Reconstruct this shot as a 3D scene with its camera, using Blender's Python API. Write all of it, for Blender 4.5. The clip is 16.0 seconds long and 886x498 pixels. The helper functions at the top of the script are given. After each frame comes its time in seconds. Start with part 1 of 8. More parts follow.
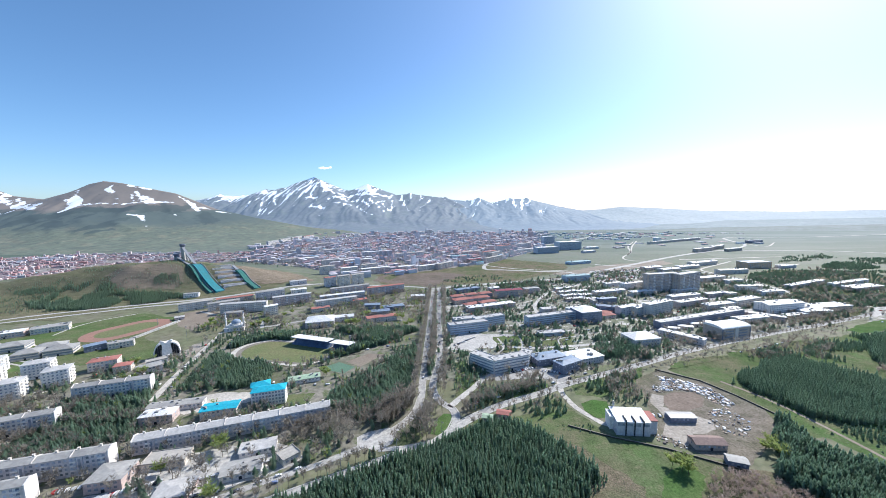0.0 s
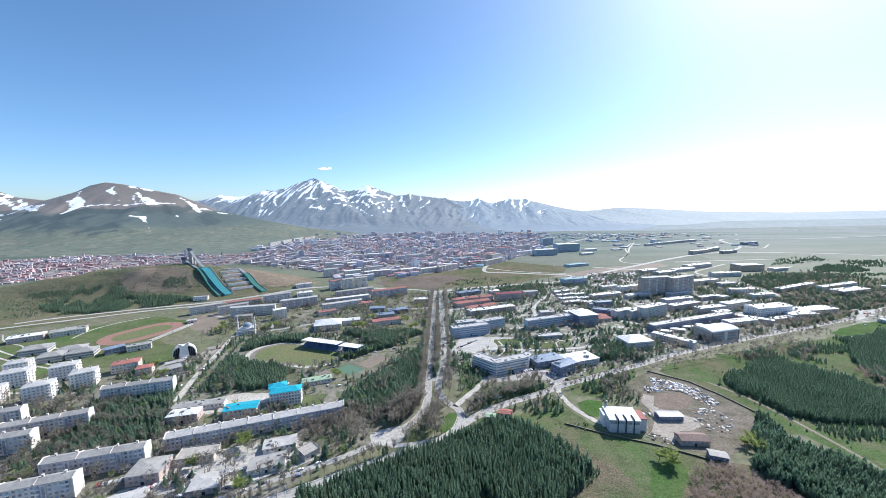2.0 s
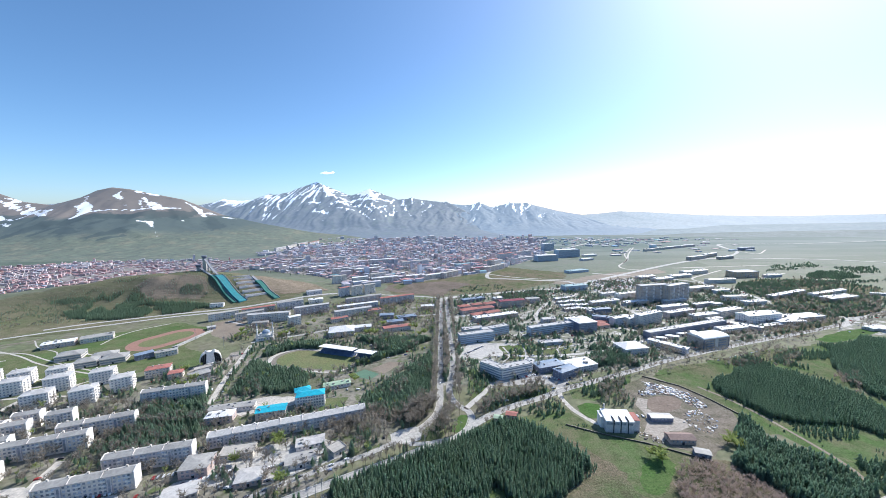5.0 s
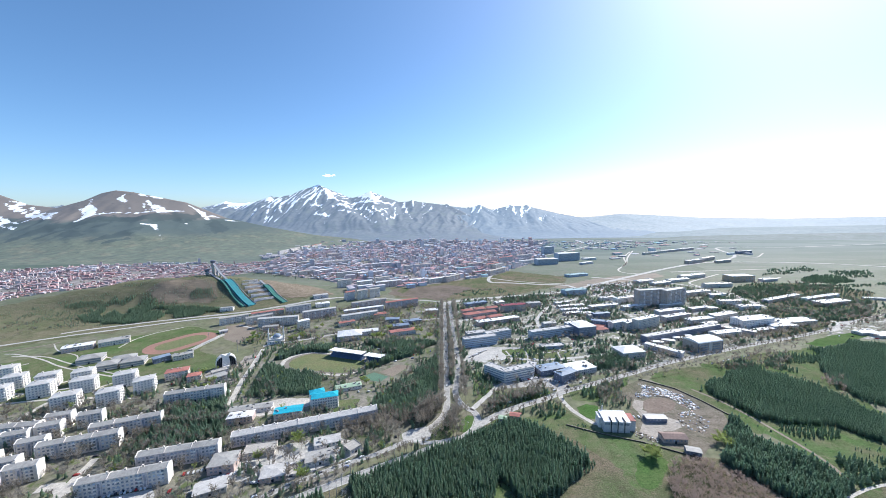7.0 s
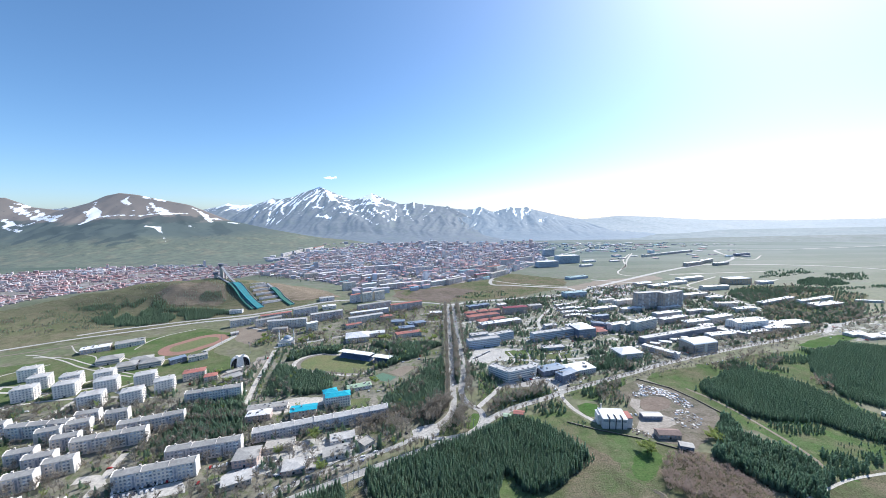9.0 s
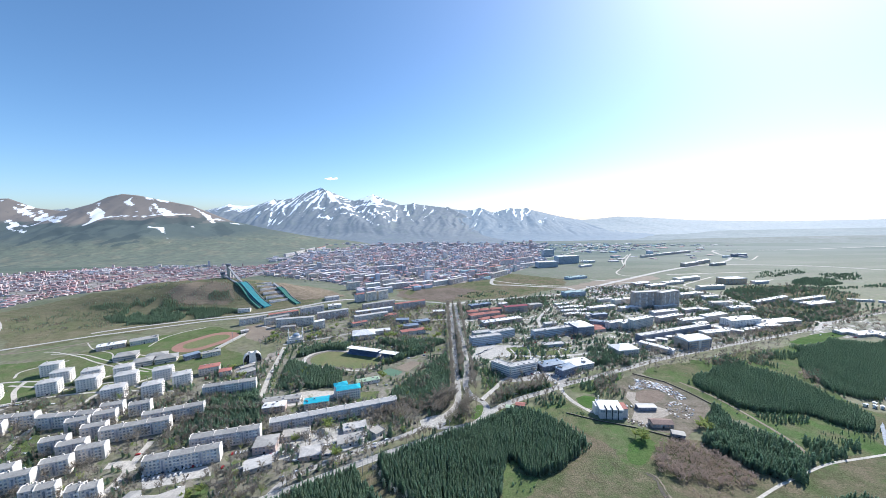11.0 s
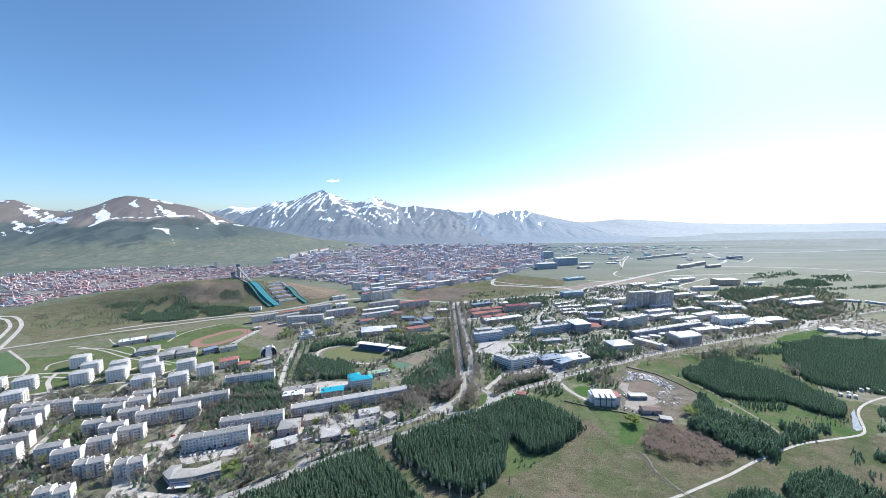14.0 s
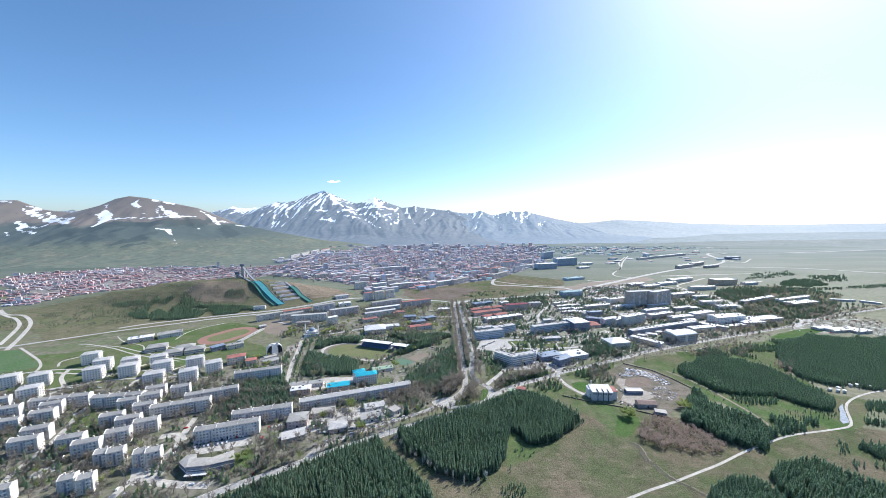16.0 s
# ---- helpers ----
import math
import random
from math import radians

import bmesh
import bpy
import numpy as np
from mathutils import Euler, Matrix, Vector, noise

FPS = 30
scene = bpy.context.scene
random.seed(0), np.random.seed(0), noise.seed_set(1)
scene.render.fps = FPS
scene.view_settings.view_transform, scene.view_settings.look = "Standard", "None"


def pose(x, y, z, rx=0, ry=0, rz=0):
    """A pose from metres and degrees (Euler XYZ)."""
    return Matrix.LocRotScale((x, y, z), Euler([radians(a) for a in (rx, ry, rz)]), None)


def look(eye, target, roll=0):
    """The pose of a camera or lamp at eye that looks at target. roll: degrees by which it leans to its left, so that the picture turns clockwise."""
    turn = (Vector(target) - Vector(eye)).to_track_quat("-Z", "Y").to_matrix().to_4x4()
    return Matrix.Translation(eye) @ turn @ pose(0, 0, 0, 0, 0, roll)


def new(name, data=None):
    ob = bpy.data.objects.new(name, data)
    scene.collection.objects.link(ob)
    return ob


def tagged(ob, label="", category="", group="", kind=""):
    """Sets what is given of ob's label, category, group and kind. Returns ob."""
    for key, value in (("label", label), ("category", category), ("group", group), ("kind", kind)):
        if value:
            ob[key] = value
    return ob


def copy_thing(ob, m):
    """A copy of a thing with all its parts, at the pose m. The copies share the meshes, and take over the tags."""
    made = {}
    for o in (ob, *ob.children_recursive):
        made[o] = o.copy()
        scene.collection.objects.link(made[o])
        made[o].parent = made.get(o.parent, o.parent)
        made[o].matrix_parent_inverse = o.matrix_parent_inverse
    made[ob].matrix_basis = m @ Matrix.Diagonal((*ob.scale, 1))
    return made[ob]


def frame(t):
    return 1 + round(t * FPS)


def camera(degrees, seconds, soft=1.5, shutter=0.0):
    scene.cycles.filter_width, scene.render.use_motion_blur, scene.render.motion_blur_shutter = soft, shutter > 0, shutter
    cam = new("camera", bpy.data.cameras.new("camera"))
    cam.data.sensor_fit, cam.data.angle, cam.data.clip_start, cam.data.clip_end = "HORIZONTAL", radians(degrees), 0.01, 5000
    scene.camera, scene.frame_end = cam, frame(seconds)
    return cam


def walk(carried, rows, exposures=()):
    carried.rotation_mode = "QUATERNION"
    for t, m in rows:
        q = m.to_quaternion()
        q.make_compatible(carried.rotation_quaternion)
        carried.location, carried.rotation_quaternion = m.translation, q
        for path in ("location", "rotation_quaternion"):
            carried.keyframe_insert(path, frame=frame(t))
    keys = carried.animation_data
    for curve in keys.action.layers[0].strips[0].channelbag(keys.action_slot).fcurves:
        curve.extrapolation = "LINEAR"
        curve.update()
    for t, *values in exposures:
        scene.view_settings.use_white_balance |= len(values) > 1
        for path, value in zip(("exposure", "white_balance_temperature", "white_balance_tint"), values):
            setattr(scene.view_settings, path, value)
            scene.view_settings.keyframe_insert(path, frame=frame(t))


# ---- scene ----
cam = camera(103.3, 16.0, soft=0.75)
PATH = [
    (0, 0.00, -0.00, 169.98, 0.008, -6.465, -0.777),
    (0.5, -1.58, -5.34, 173.17, -0.065, -6.495, -0.779),
    (1, -3.13, -10.48, 176.37, -0.121, -6.530, -0.772),
    (1.5, -4.57, -15.74, 179.57, -0.205, -6.560, -0.762),
    (2, -6.14, -20.82, 182.68, -0.168, -6.548, -0.758),
    (2.5, -7.79, -25.76, 185.76, -0.137, -6.514, -0.780),
    (3, -9.45, -30.70, 188.72, -0.164, -6.472, -0.789),
    (3.5, -11.36, -35.75, 191.73, -0.144, -6.405, -0.791),
    (4, -13.40, -40.78, 194.72, -0.101, -6.330, -0.786),
    (6.5, -23.32, -66.76, 209.57, -0.138, -6.018, -0.724),
    (7, -25.30, -71.78, 212.42, -0.122, -5.964, -0.729),
    (7.5, -27.30, -76.78, 215.16, -0.099, -5.909, -0.741),
    (8, -29.23, -81.75, 217.65, -0.137, -5.849, -0.745),
    (8.5, -31.25, -86.84, 219.56, -0.124, -5.803, -0.758),
    (9, -33.15, -91.99, 220.74, -0.110, -5.768, -0.761),
    (11.5, -41.96, -118.92, 223.05, -0.208, -5.593, -0.716),
    (12, -43.57, -124.34, 223.47, -0.268, -5.502, -0.670),
    (12.5, -45.09, -129.87, 223.58, -0.319, -5.458, -0.596),
    (13, -46.66, -135.43, 223.68, -0.310, -5.392, -0.553),
    (13.5, -48.28, -141.14, 223.80, -0.268, -5.335, -0.557),
    (14, -49.80, -146.83, 223.84, -0.230, -5.323, -0.580),
    (14.5, -51.16, -152.28, 223.86, -0.202, -5.350, -0.594),
    (15, -52.17, -156.90, 223.86, -0.231, -5.386, -0.585),
    (15.5, -52.94, -160.04, 223.81, -0.220, -5.390, -0.578),
    (16, -53.33, -161.54, 223.92, -0.252, -5.222, -0.544),
]
walk(cam, [(t, pose(x, y, z, 90 + pitch, 0, yaw) @ pose(0, 0, 0, 0, 0, roll)) for t, x, y, z, yaw, pitch, roll in PATH])

# ---- world, sun, exposure ----
SUN_AZ, SUN_EL = radians(46), radians(41)
world = bpy.data.worlds.new("sky")
scene.world = world
world.use_nodes = True
wn = world.node_tree
sky = wn.nodes.new("ShaderNodeTexSky")
sky.sky_type = "NISHITA"
sky.sun_disc = False
sky.sun_elevation, sky.sun_rotation = SUN_EL, SUN_AZ
sky.altitude, sky.air_density, sky.dust_density, sky.ozone_density = 1900, 1.0, 3.6, 6.0
wn.nodes["Background"].inputs["Strength"].default_value = 0.155
tone = wn.nodes.new("ShaderNodeHueSaturation")
tone.inputs["Saturation"].default_value, tone.inputs["Hue"].default_value = 1.06, 0.495
wn.links.new(sky.outputs[0], tone.inputs["Color"])
wn.links.new(tone.outputs[0], wn.nodes["Background"].inputs["Color"])
sun_data = bpy.data.lights.new("sun", "SUN")
sun_data.energy, sun_data.angle, sun_data.color = 4.6, radians(0.53), (1.0, 0.975, 0.93)
sun = new("sun", sun_data)
to_sun = Vector((math.sin(SUN_AZ) * math.cos(SUN_EL), math.cos(SUN_AZ) * math.cos(SUN_EL), math.sin(SUN_EL)))
sun.matrix_world = look(to_sun * 400, (0, 0, 0))
scene.view_settings.exposure = 0.33


# ---- materials ----
def surface(name, base, other, rough=0.8, fine=1.5, coarse=0.02, metal=0.0, bump=0.0, pieces=0.0, third=None, swing=None):
    """Two colours mixed by coarse patches and fine grain, at world size; pieces: how far separate islands differ in brightness."""
    m = bpy.data.materials.new(name)
    m.use_nodes = True
    nt = m.node_tree
    b = nt.nodes["Principled BSDF"]
    b.inputs["Roughness"].default_value, b.inputs["Metallic"].default_value = rough, metal
    b.inputs["Specular IOR Level"].default_value = 0.25
    geo = nt.nodes.new("ShaderNodeNewGeometry")

    def grain(scale, detail, lo, hi):
        n = nt.nodes.new("ShaderNodeTexNoise")
        n.inputs["Scale"].default_value, n.inputs["Detail"].default_value, n.inputs["Roughness"].default_value = scale, detail, 0.62
        nt.links.new(geo.outputs["Position"], n.inputs["Vector"])
        r = nt.nodes.new("ShaderNodeMapRange")
        r.inputs["From Min"].default_value, r.inputs["From Max"].default_value = lo, hi
        nt.links.new(n.outputs["Fac"], r.inputs["Value"])
        return r.outputs["Result"], n.outputs["Fac"]

    def mix(fac, a, c):
        x = nt.nodes.new("ShaderNodeMix")
        x.data_type = "RGBA"
        for sock, v in ((x.inputs[0], fac), (x.inputs[6], a), (x.inputs[7], c)):
            if isinstance(v, (tuple, list)):
                sock.default_value = (*v, 1)
            elif isinstance(v, float):
                sock.default_value = v
            else:
                nt.links.new(v, sock)
        return x.outputs[2]

    big, _ = grain(coarse, 5, 0.36, 0.64)
    small, raw = grain(fine, 4, 0.25, 0.75)
    col = mix(big, base, other)
    if third:
        patch, _ = grain(coarse * 3.1, 6, 0.52, 0.62)
        col = mix(patch, col, third)
    hsv = nt.nodes.new("ShaderNodeHueSaturation")
    amount = nt.nodes.new("ShaderNodeMapRange")
    swing = swing or (0.38 if fine < 0.45 else 0.22)
    amount.inputs["To Min"].default_value, amount.inputs["To Max"].default_value = 1 - swing, 1 + swing
    nt.links.new(small, amount.inputs["Value"])
    nt.links.new(col, hsv.inputs["Color"])
    value = amount.outputs["Result"]
    if pieces:
        shade = nt.nodes.new("ShaderNodeMapRange")
        shade.inputs["To Min"].default_value, shade.inputs["To Max"].default_value = 1 - pieces, 1 + pieces
        nt.links.new(geo.outputs["Random Per Island"], shade.inputs["Value"])
        times = nt.nodes.new("ShaderNodeMath")
        times.operation = "MULTIPLY"
        nt.links.new(value, times.inputs[0]), nt.links.new(shade.outputs["Result"], times.inputs[1])
        value = times.outputs[0]
    nt.links.new(value, hsv.inputs["Value"])
    nt.links.new(hsv.outputs["Color"], b.inputs["Base Color"])
    if bump:
        bp = nt.nodes.new("ShaderNodeBump")
        bp.inputs["Strength"].default_value, bp.inputs["Distance"].default_value = 0.5, bump
        nt.links.new(raw, bp.inputs["Height"])
        nt.links.new(bp.outputs["Normal"], b.inputs["Normal"])
    return m


WALLS = {
    "white": surface("white_render", (0.83, 0.785, 0.745), (0.745, 0.70, 0.66), fine=0.6, coarse=0.12),
    # greyer copy of the white: shade on the long facades put into the colour
    "greyed": surface("shade_grey_white_render", (0.76, 0.70, 0.645), (0.62, 0.57, 0.525), fine=0.5, coarse=0.15),
    "cream": surface("cream_render", (0.70, 0.64, 0.57), (0.60, 0.54, 0.48), fine=0.6, coarse=0.1),
    "lilac": surface("grey_lilac_render", (0.65, 0.61, 0.61), (0.53, 0.50, 0.51), fine=0.6, coarse=0.1),
    "pink": surface("faded_pink_render", (0.64, 0.50, 0.46), (0.55, 0.45, 0.42), fine=0.6, coarse=0.1),
    "brown": surface("brown_cladding", (0.42, 0.34, 0.28), (0.50, 0.43, 0.38), fine=0.6, coarse=0.1),
    "tan": surface("tan_render", (0.66, 0.46, 0.30), (0.56, 0.40, 0.28), fine=0.6, coarse=0.1),
    "blue": surface("blue_grey_cladding", (0.40, 0.49, 0.58), (0.48, 0.54, 0.60), fine=0.6, coarse=0.1),
    "slate": surface("dark_slate_cladding", (0.16, 0.18, 0.24), (0.22, 0.24, 0.3), fine=0.6, coarse=0.1),
}
ROOFS = {
    "white": surface("pale_sheet_roof", (0.80, 0.79, 0.78), (0.64, 0.64, 0.64), rough=0.6, fine=0.5, coarse=0.05),
    "pale": surface("light_grey_sheet_roof", (0.54, 0.525, 0.505), (0.45, 0.435, 0.42), rough=0.5, fine=0.5, coarse=0.06),
    "grey": surface("grey_sheet_roof", (0.40, 0.385, 0.36), (0.31, 0.30, 0.285), rough=0.5, fine=0.5, coarse=0.06),
    "slate": surface("blue_grey_roof", (0.26, 0.33, 0.42), (0.20, 0.25, 0.33), rough=0.5, fine=0.5, coarse=0.06),
    "tan": surface("weathered_bitumen_roof", (0.46, 0.43, 0.39), (0.36, 0.34, 0.31), fine=0.5, coarse=0.06),
    "red": surface("red_tile_roof", (0.42, 0.17, 0.14), (0.34, 0.15, 0.13), fine=0.7, coarse=0.08),
    "maroon": surface("maroon_roof", (0.28, 0.07, 0.10), (0.22, 0.06, 0.08), fine=0.7, coarse=0.08),
    "blue": surface("turquoise_sheet_roof", (0.02, 0.42, 0.54), (0.03, 0.36, 0.48), rough=0.45, fine=0.5, coarse=0.06),
    "teal": surface("teal_sheet_roof", (0.24, 0.38, 0.40), (0.32, 0.44, 0.46), rough=0.45, fine=0.5, coarse=0.06),
    "green": surface("faded_green_roof", (0.30, 0.42, 0.30), (0.36, 0.45, 0.34), fine=0.5, coarse=0.06),
    "glass": surface("glazed_roof", (0.28, 0.38, 0.45), (0.36, 0.46, 0.52), rough=0.25, fine=0.5, coarse=0.06),
}
GLASS = surface("window_glass", (0.28, 0.31, 0.36), (0.40, 0.42, 0.47), rough=0.15, fine=0.3, coarse=0.2, pieces=0.5)
DARK = surface("dark_opening", (0.03, 0.03, 0.035), (0.05, 0.05, 0.055), rough=0.7)
YARD = surface("trodden_yard", (0.175, 0.155, 0.13), (0.25, 0.225, 0.195), fine=0.5, coarse=0.06)
ASPHALT = surface("worn_asphalt", (0.32, 0.31, 0.30), (0.42, 0.41, 0.39), fine=0.4, coarse=0.03)
CONCRETE = surface("pale_concrete", (0.50, 0.48, 0.45), (0.40, 0.39, 0.37), fine=0.4, coarse=0.04)
GRAVEL = surface("pale_gravel", (0.55, 0.52, 0.47), (0.44, 0.41, 0.37), fine=0.4, coarse=0.05)
DIRT = surface("bare_earth", (0.21, 0.17, 0.135), (0.26, 0.22, 0.175), fine=0.5, coarse=0.04, bump=0.4)
def turf(name, green, olive, brown, grain=0.7, bump=0.6, lie=(0.06, 0.15, 25)):
    """Uneven grass: green, olive and brown drifts, furrow-like streaks along the lie of the land, and tussocks."""
    m = surface(name, green, olive, rough=0.95, fine=grain, coarse=0.022, bump=bump, swing=0.42)
    nt = m.node_tree
    b = nt.nodes["Principled BSDF"]
    b.inputs["Specular IOR Level"].default_value = 0.05
    hsv = [n for n in nt.nodes if n.type == "HUE_SAT"][0]
    col = hsv.inputs["Color"].links[0].from_socket
    geo = nt.nodes.new("ShaderNodeNewGeometry")

    def layer(scale, lo, hi, colour, share, old):
        mp = nt.nodes.new("ShaderNodeMapping")
        mp.inputs["Scale"].default_value = (scale[0], scale[1], 1)
        mp.inputs["Rotation"].default_value = (0, 0, radians(scale[2]))
        n = nt.nodes.new("ShaderNodeTexNoise")
        n.inputs["Scale"].default_value, n.inputs["Detail"].default_value, n.inputs["Roughness"].default_value = 1.0, 6, 0.65
        r = nt.nodes.new("ShaderNodeMapRange")
        r.inputs["From Min"].default_value, r.inputs["From Max"].default_value, r.inputs["To Max"].default_value = lo, hi, share
        mx = nt.nodes.new("ShaderNodeMix")
        mx.data_type = "RGBA"
        nt.links.new(geo.outputs["Position"], mp.inputs["Vector"]), nt.links.new(mp.outputs[0], n.inputs["Vector"])
        nt.links.new(n.outputs["Fac"], r.inputs["Value"]), nt.links.new(r.outputs["Result"], mx.inputs[0])
        nt.links.new(old, mx.inputs[6])
        mx.inputs[7].default_value = (*colour, 1)
        return mx.outputs[2]

    col = layer((0.011, 0.013, 15), 0.44, 0.58, tuple(0.92 * c for c in brown), 0.8, col)
    col = layer((0.030, 0.030, 0), 0.46, 0.60, brown, 0.7, col)
    col = layer((0.017, 0.015, 70), 0.50, 0.62, tuple(0.82 * c for c in green), 0.75, col)
    col = layer((0.09, 0.07, 40), 0.50, 0.66, tuple(c * 0.62 for c in olive), 0.6, col)
    col = layer(lie, 0.53, 0.68, tuple(c * 0.62 for c in green), 0.5, col)
    col = layer((0.06, 0.11, lie[2] + 65), 0.55, 0.70, tuple(c * 1.3 for c in brown), 0.55, col)
    col = layer((0.45, 0.45, 0), 0.54, 0.66, tuple(c * 0.6 for c in green), 0.6, col)
    nt.links.new(col, hsv.inputs["Color"])
    return m


LAWN = turf("spring_grass", (0.094, 0.158, 0.056), (0.128, 0.160, 0.076), (0.160, 0.156, 0.094), bump=0.3, lie=(0.03, 0.08, 30))
MEADOW = turf("lush_meadow", (0.088, 0.160, 0.052), (0.120, 0.158, 0.076), (0.172, 0.156, 0.102), lie=(0.04, 0.14, -55))
DRY = turf("dry_grass", (0.104, 0.140, 0.064), (0.140, 0.140, 0.086), (0.204, 0.164, 0.122), bump=1.6)
TOWN_SOIL = surface("paved_and_bare_yards", (0.25, 0.23, 0.195), (0.125, 0.13, 0.085), fine=0.25, coarse=0.03, third=(0.10, 0.13, 0.055))
CAMPUS_SOIL = surface("campus_grass_and_paving", (0.24, 0.235, 0.20), (0.12, 0.14, 0.085), fine=0.25, coarse=0.025, third=(0.50, 0.48, 0.45))
TRACK = surface("red_running_track", (0.34, 0.185, 0.145), (0.28, 0.17, 0.13), fine=0.5, coarse=0.05)
EARTH = surface("turned_brown_earth", (0.155, 0.115, 0.09), (0.20, 0.155, 0.125), fine=0.4, coarse=0.08)
SANDY = surface("sandy_yard", (0.36, 0.325, 0.285), (0.29, 0.26, 0.225), fine=0.4, coarse=0.06)
FRESH = turf("fresh_grass", (0.070, 0.150, 0.040), (0.085, 0.150, 0.050), (0.105, 0.150, 0.060), bump=0.3)
PITCH = surface("sports_turf", (0.135, 0.165, 0.07), (0.175, 0.175, 0.085), fine=0.4, coarse=0.04)
NEEDLES = surface("pine_needles", (0.088, 0.128, 0.098), (0.148, 0.182, 0.126), rough=0.85, fine=0.9, coarse=0.024, pieces=0.28)
def let_light_through(m, share, colour):
    """Foliage that passes part of the light."""
    nt = m.node_tree
    b, out = nt.nodes["Principled BSDF"], nt.nodes["Material Output"]
    tr, mx = nt.nodes.new("ShaderNodeBsdfTranslucent"), nt.nodes.new("ShaderNodeMixShader")
    tr.inputs["Color"].default_value = (*colour, 1)
    mx.inputs[0].default_value = share
    nt.links.new(b.outputs[0], mx.inputs[1]), nt.links.new(tr.outputs[0], mx.inputs[2])
    nt.links.new(mx.outputs[0], out.inputs["Surface"])


let_light_through(NEEDLES, 0.64, (0.43, 0.57, 0.46))
NEEDLES.node_tree.nodes["Principled BSDF"].inputs["Specular IOR Level"].default_value = 0.04
BARK = surface("pine_bark", (0.12, 0.085, 0.06), (0.17, 0.13, 0.10), fine=2.0, coarse=0.3)
DITCH = surface("dark_earth", (0.075, 0.068, 0.055), (0.11, 0.10, 0.08), fine=0.6, coarse=0.05)
TWIGS = surface("bare_twigs", (0.30, 0.27, 0.23), (0.24, 0.215, 0.185), fine=1.0, coarse=0.03, pieces=0.25)
BUDS = surface("budding_twigs", (0.29, 0.34, 0.12), (0.24, 0.29, 0.11), fine=1.0, coarse=0.03, pieces=0.25)
PURPLE = surface("reddish_bare_shoots", (0.38, 0.30, 0.27), (0.30, 0.245, 0.215), fine=1.0, coarse=0.03, pieces=0.25)
let_light_through(TWIGS, 0.5, (0.38, 0.34, 0.29))
let_light_through(BUDS, 0.5, (0.42, 0.50, 0.19))
let_light_through(PURPLE, 0.6, (0.47, 0.38, 0.34))
TURQ = surface("ski_jump_matting", (0.04, 0.25, 0.29), (0.06, 0.22, 0.24), rough=0.6, fine=0.3, coarse=0.05)
GREENMAT = surface("green_matting", (0.05, 0.20, 0.17), (0.06, 0.17, 0.14), rough=0.6, fine=0.3, coarse=0.05)
PALE_BARK = surface("pale_birch_bark", (0.60, 0.58, 0.54), (0.42, 0.40, 0.36), fine=2.0, coarse=0.3)
STEEL = surface("painted_steel", (0.30, 0.31, 0.33), (0.24, 0.25, 0.27), rough=0.5)
TYRE = surface("tyre_rubber", (0.03, 0.03, 0.03), (0.04, 0.04, 0.04))


# ---- mesh helpers ----
def part(name, bm, material, parent=None, label="", smooth=False):
    me = bpy.data.meshes.new(name)
    if smooth:
        for f in bm.faces:
            f.smooth = True
    bm.to_mesh(me)
    bm.free()
    me.materials.append(material)
    ob = new(name, me)
    if parent:
        ob.parent = parent
    if label:
        ob["label"] = label
    return ob


def share(name, mesh, parent, x=0, y=0, z=0, rz=0):
    ob = new(name, mesh)
    ob.parent = parent
    ob.matrix_basis = pose(x, y, z, 0, 0, rz)
    return ob


def add_box(bm, x0, x1, y0, y1, z0, z1, bottom=True):
    v = [bm.verts.new(c) for c in ((x0, y0, z0), (x1, y0, z0), (x1, y1, z0), (x0, y1, z0), (x0, y0, z1), (x1, y0, z1), (x1, y1, z1), (x0, y1, z1))]
    for q in ((0, 1, 5, 4), (1, 2, 6, 5), (2, 3, 7, 6), (3, 0, 4, 7), (4, 5, 6, 7)) + (((3, 2, 1, 0),) if bottom else ()):
        bm.faces.new([v[i] for i in q])


def add_poly(bm, pts):
    return bm.faces.new([bm.verts.new(p) for p in pts])


def thing(name, x, y, z=0, rz=0, s=1.0):
    ob = new(name)
    ob.matrix_basis = pose(x, y, z, 0, 0, rz) @ Matrix.Diagonal((s, s, s, 1))
    ob.empty_display_size = 0.5
    return ob


def mass(name, verts, faces, places, material, smooth=False):
    """One mesh of many copies: verts (n,3), triangles (m,3), places rows of x, y, z, turn, width, height."""
    verts, faces, places = np.asarray(verts, np.float32), np.asarray(faces, np.int32), np.asarray(places, np.float32)
    c, s = np.cos(places[:, 3])[:, None], np.sin(places[:, 3])[:, None]
    x = (verts[None, :, 0] * c - verts[None, :, 1] * s) * places[:, 4:5] + places[:, 0:1]
    y = (verts[None, :, 0] * s + verts[None, :, 1] * c) * places[:, 4:5] + places[:, 1:2]
    z = verts[None, :, 2] * places[:, 5:6] + places[:, 2:3]
    co = np.stack([x, y, z], -1).reshape(-1, 3)
    tri = (faces[None] + (np.arange(len(places)) * len(verts))[:, None, None]).reshape(-1, 3)
    me = bpy.data.meshes.new(name)
    me.vertices.add(len(co))
    me.vertices.foreach_set("co", co.ravel())
    me.loops.add(len(tri) * 3)
    me.loops.foreach_set("vertex_index", tri.ravel().astype(np.int32))
    me.polygons.add(len(tri))
    me.polygons.foreach_set("loop_start", np.arange(0, len(tri) * 3, 3, dtype=np.int32))
    me.polygons.foreach_set("use_smooth", np.full(len(tri), smooth))
    me.update(calc_edges=True)
    me.validate()
    me.materials.append(material)
    return new(name, me)


rng = np.random.default_rng(7)


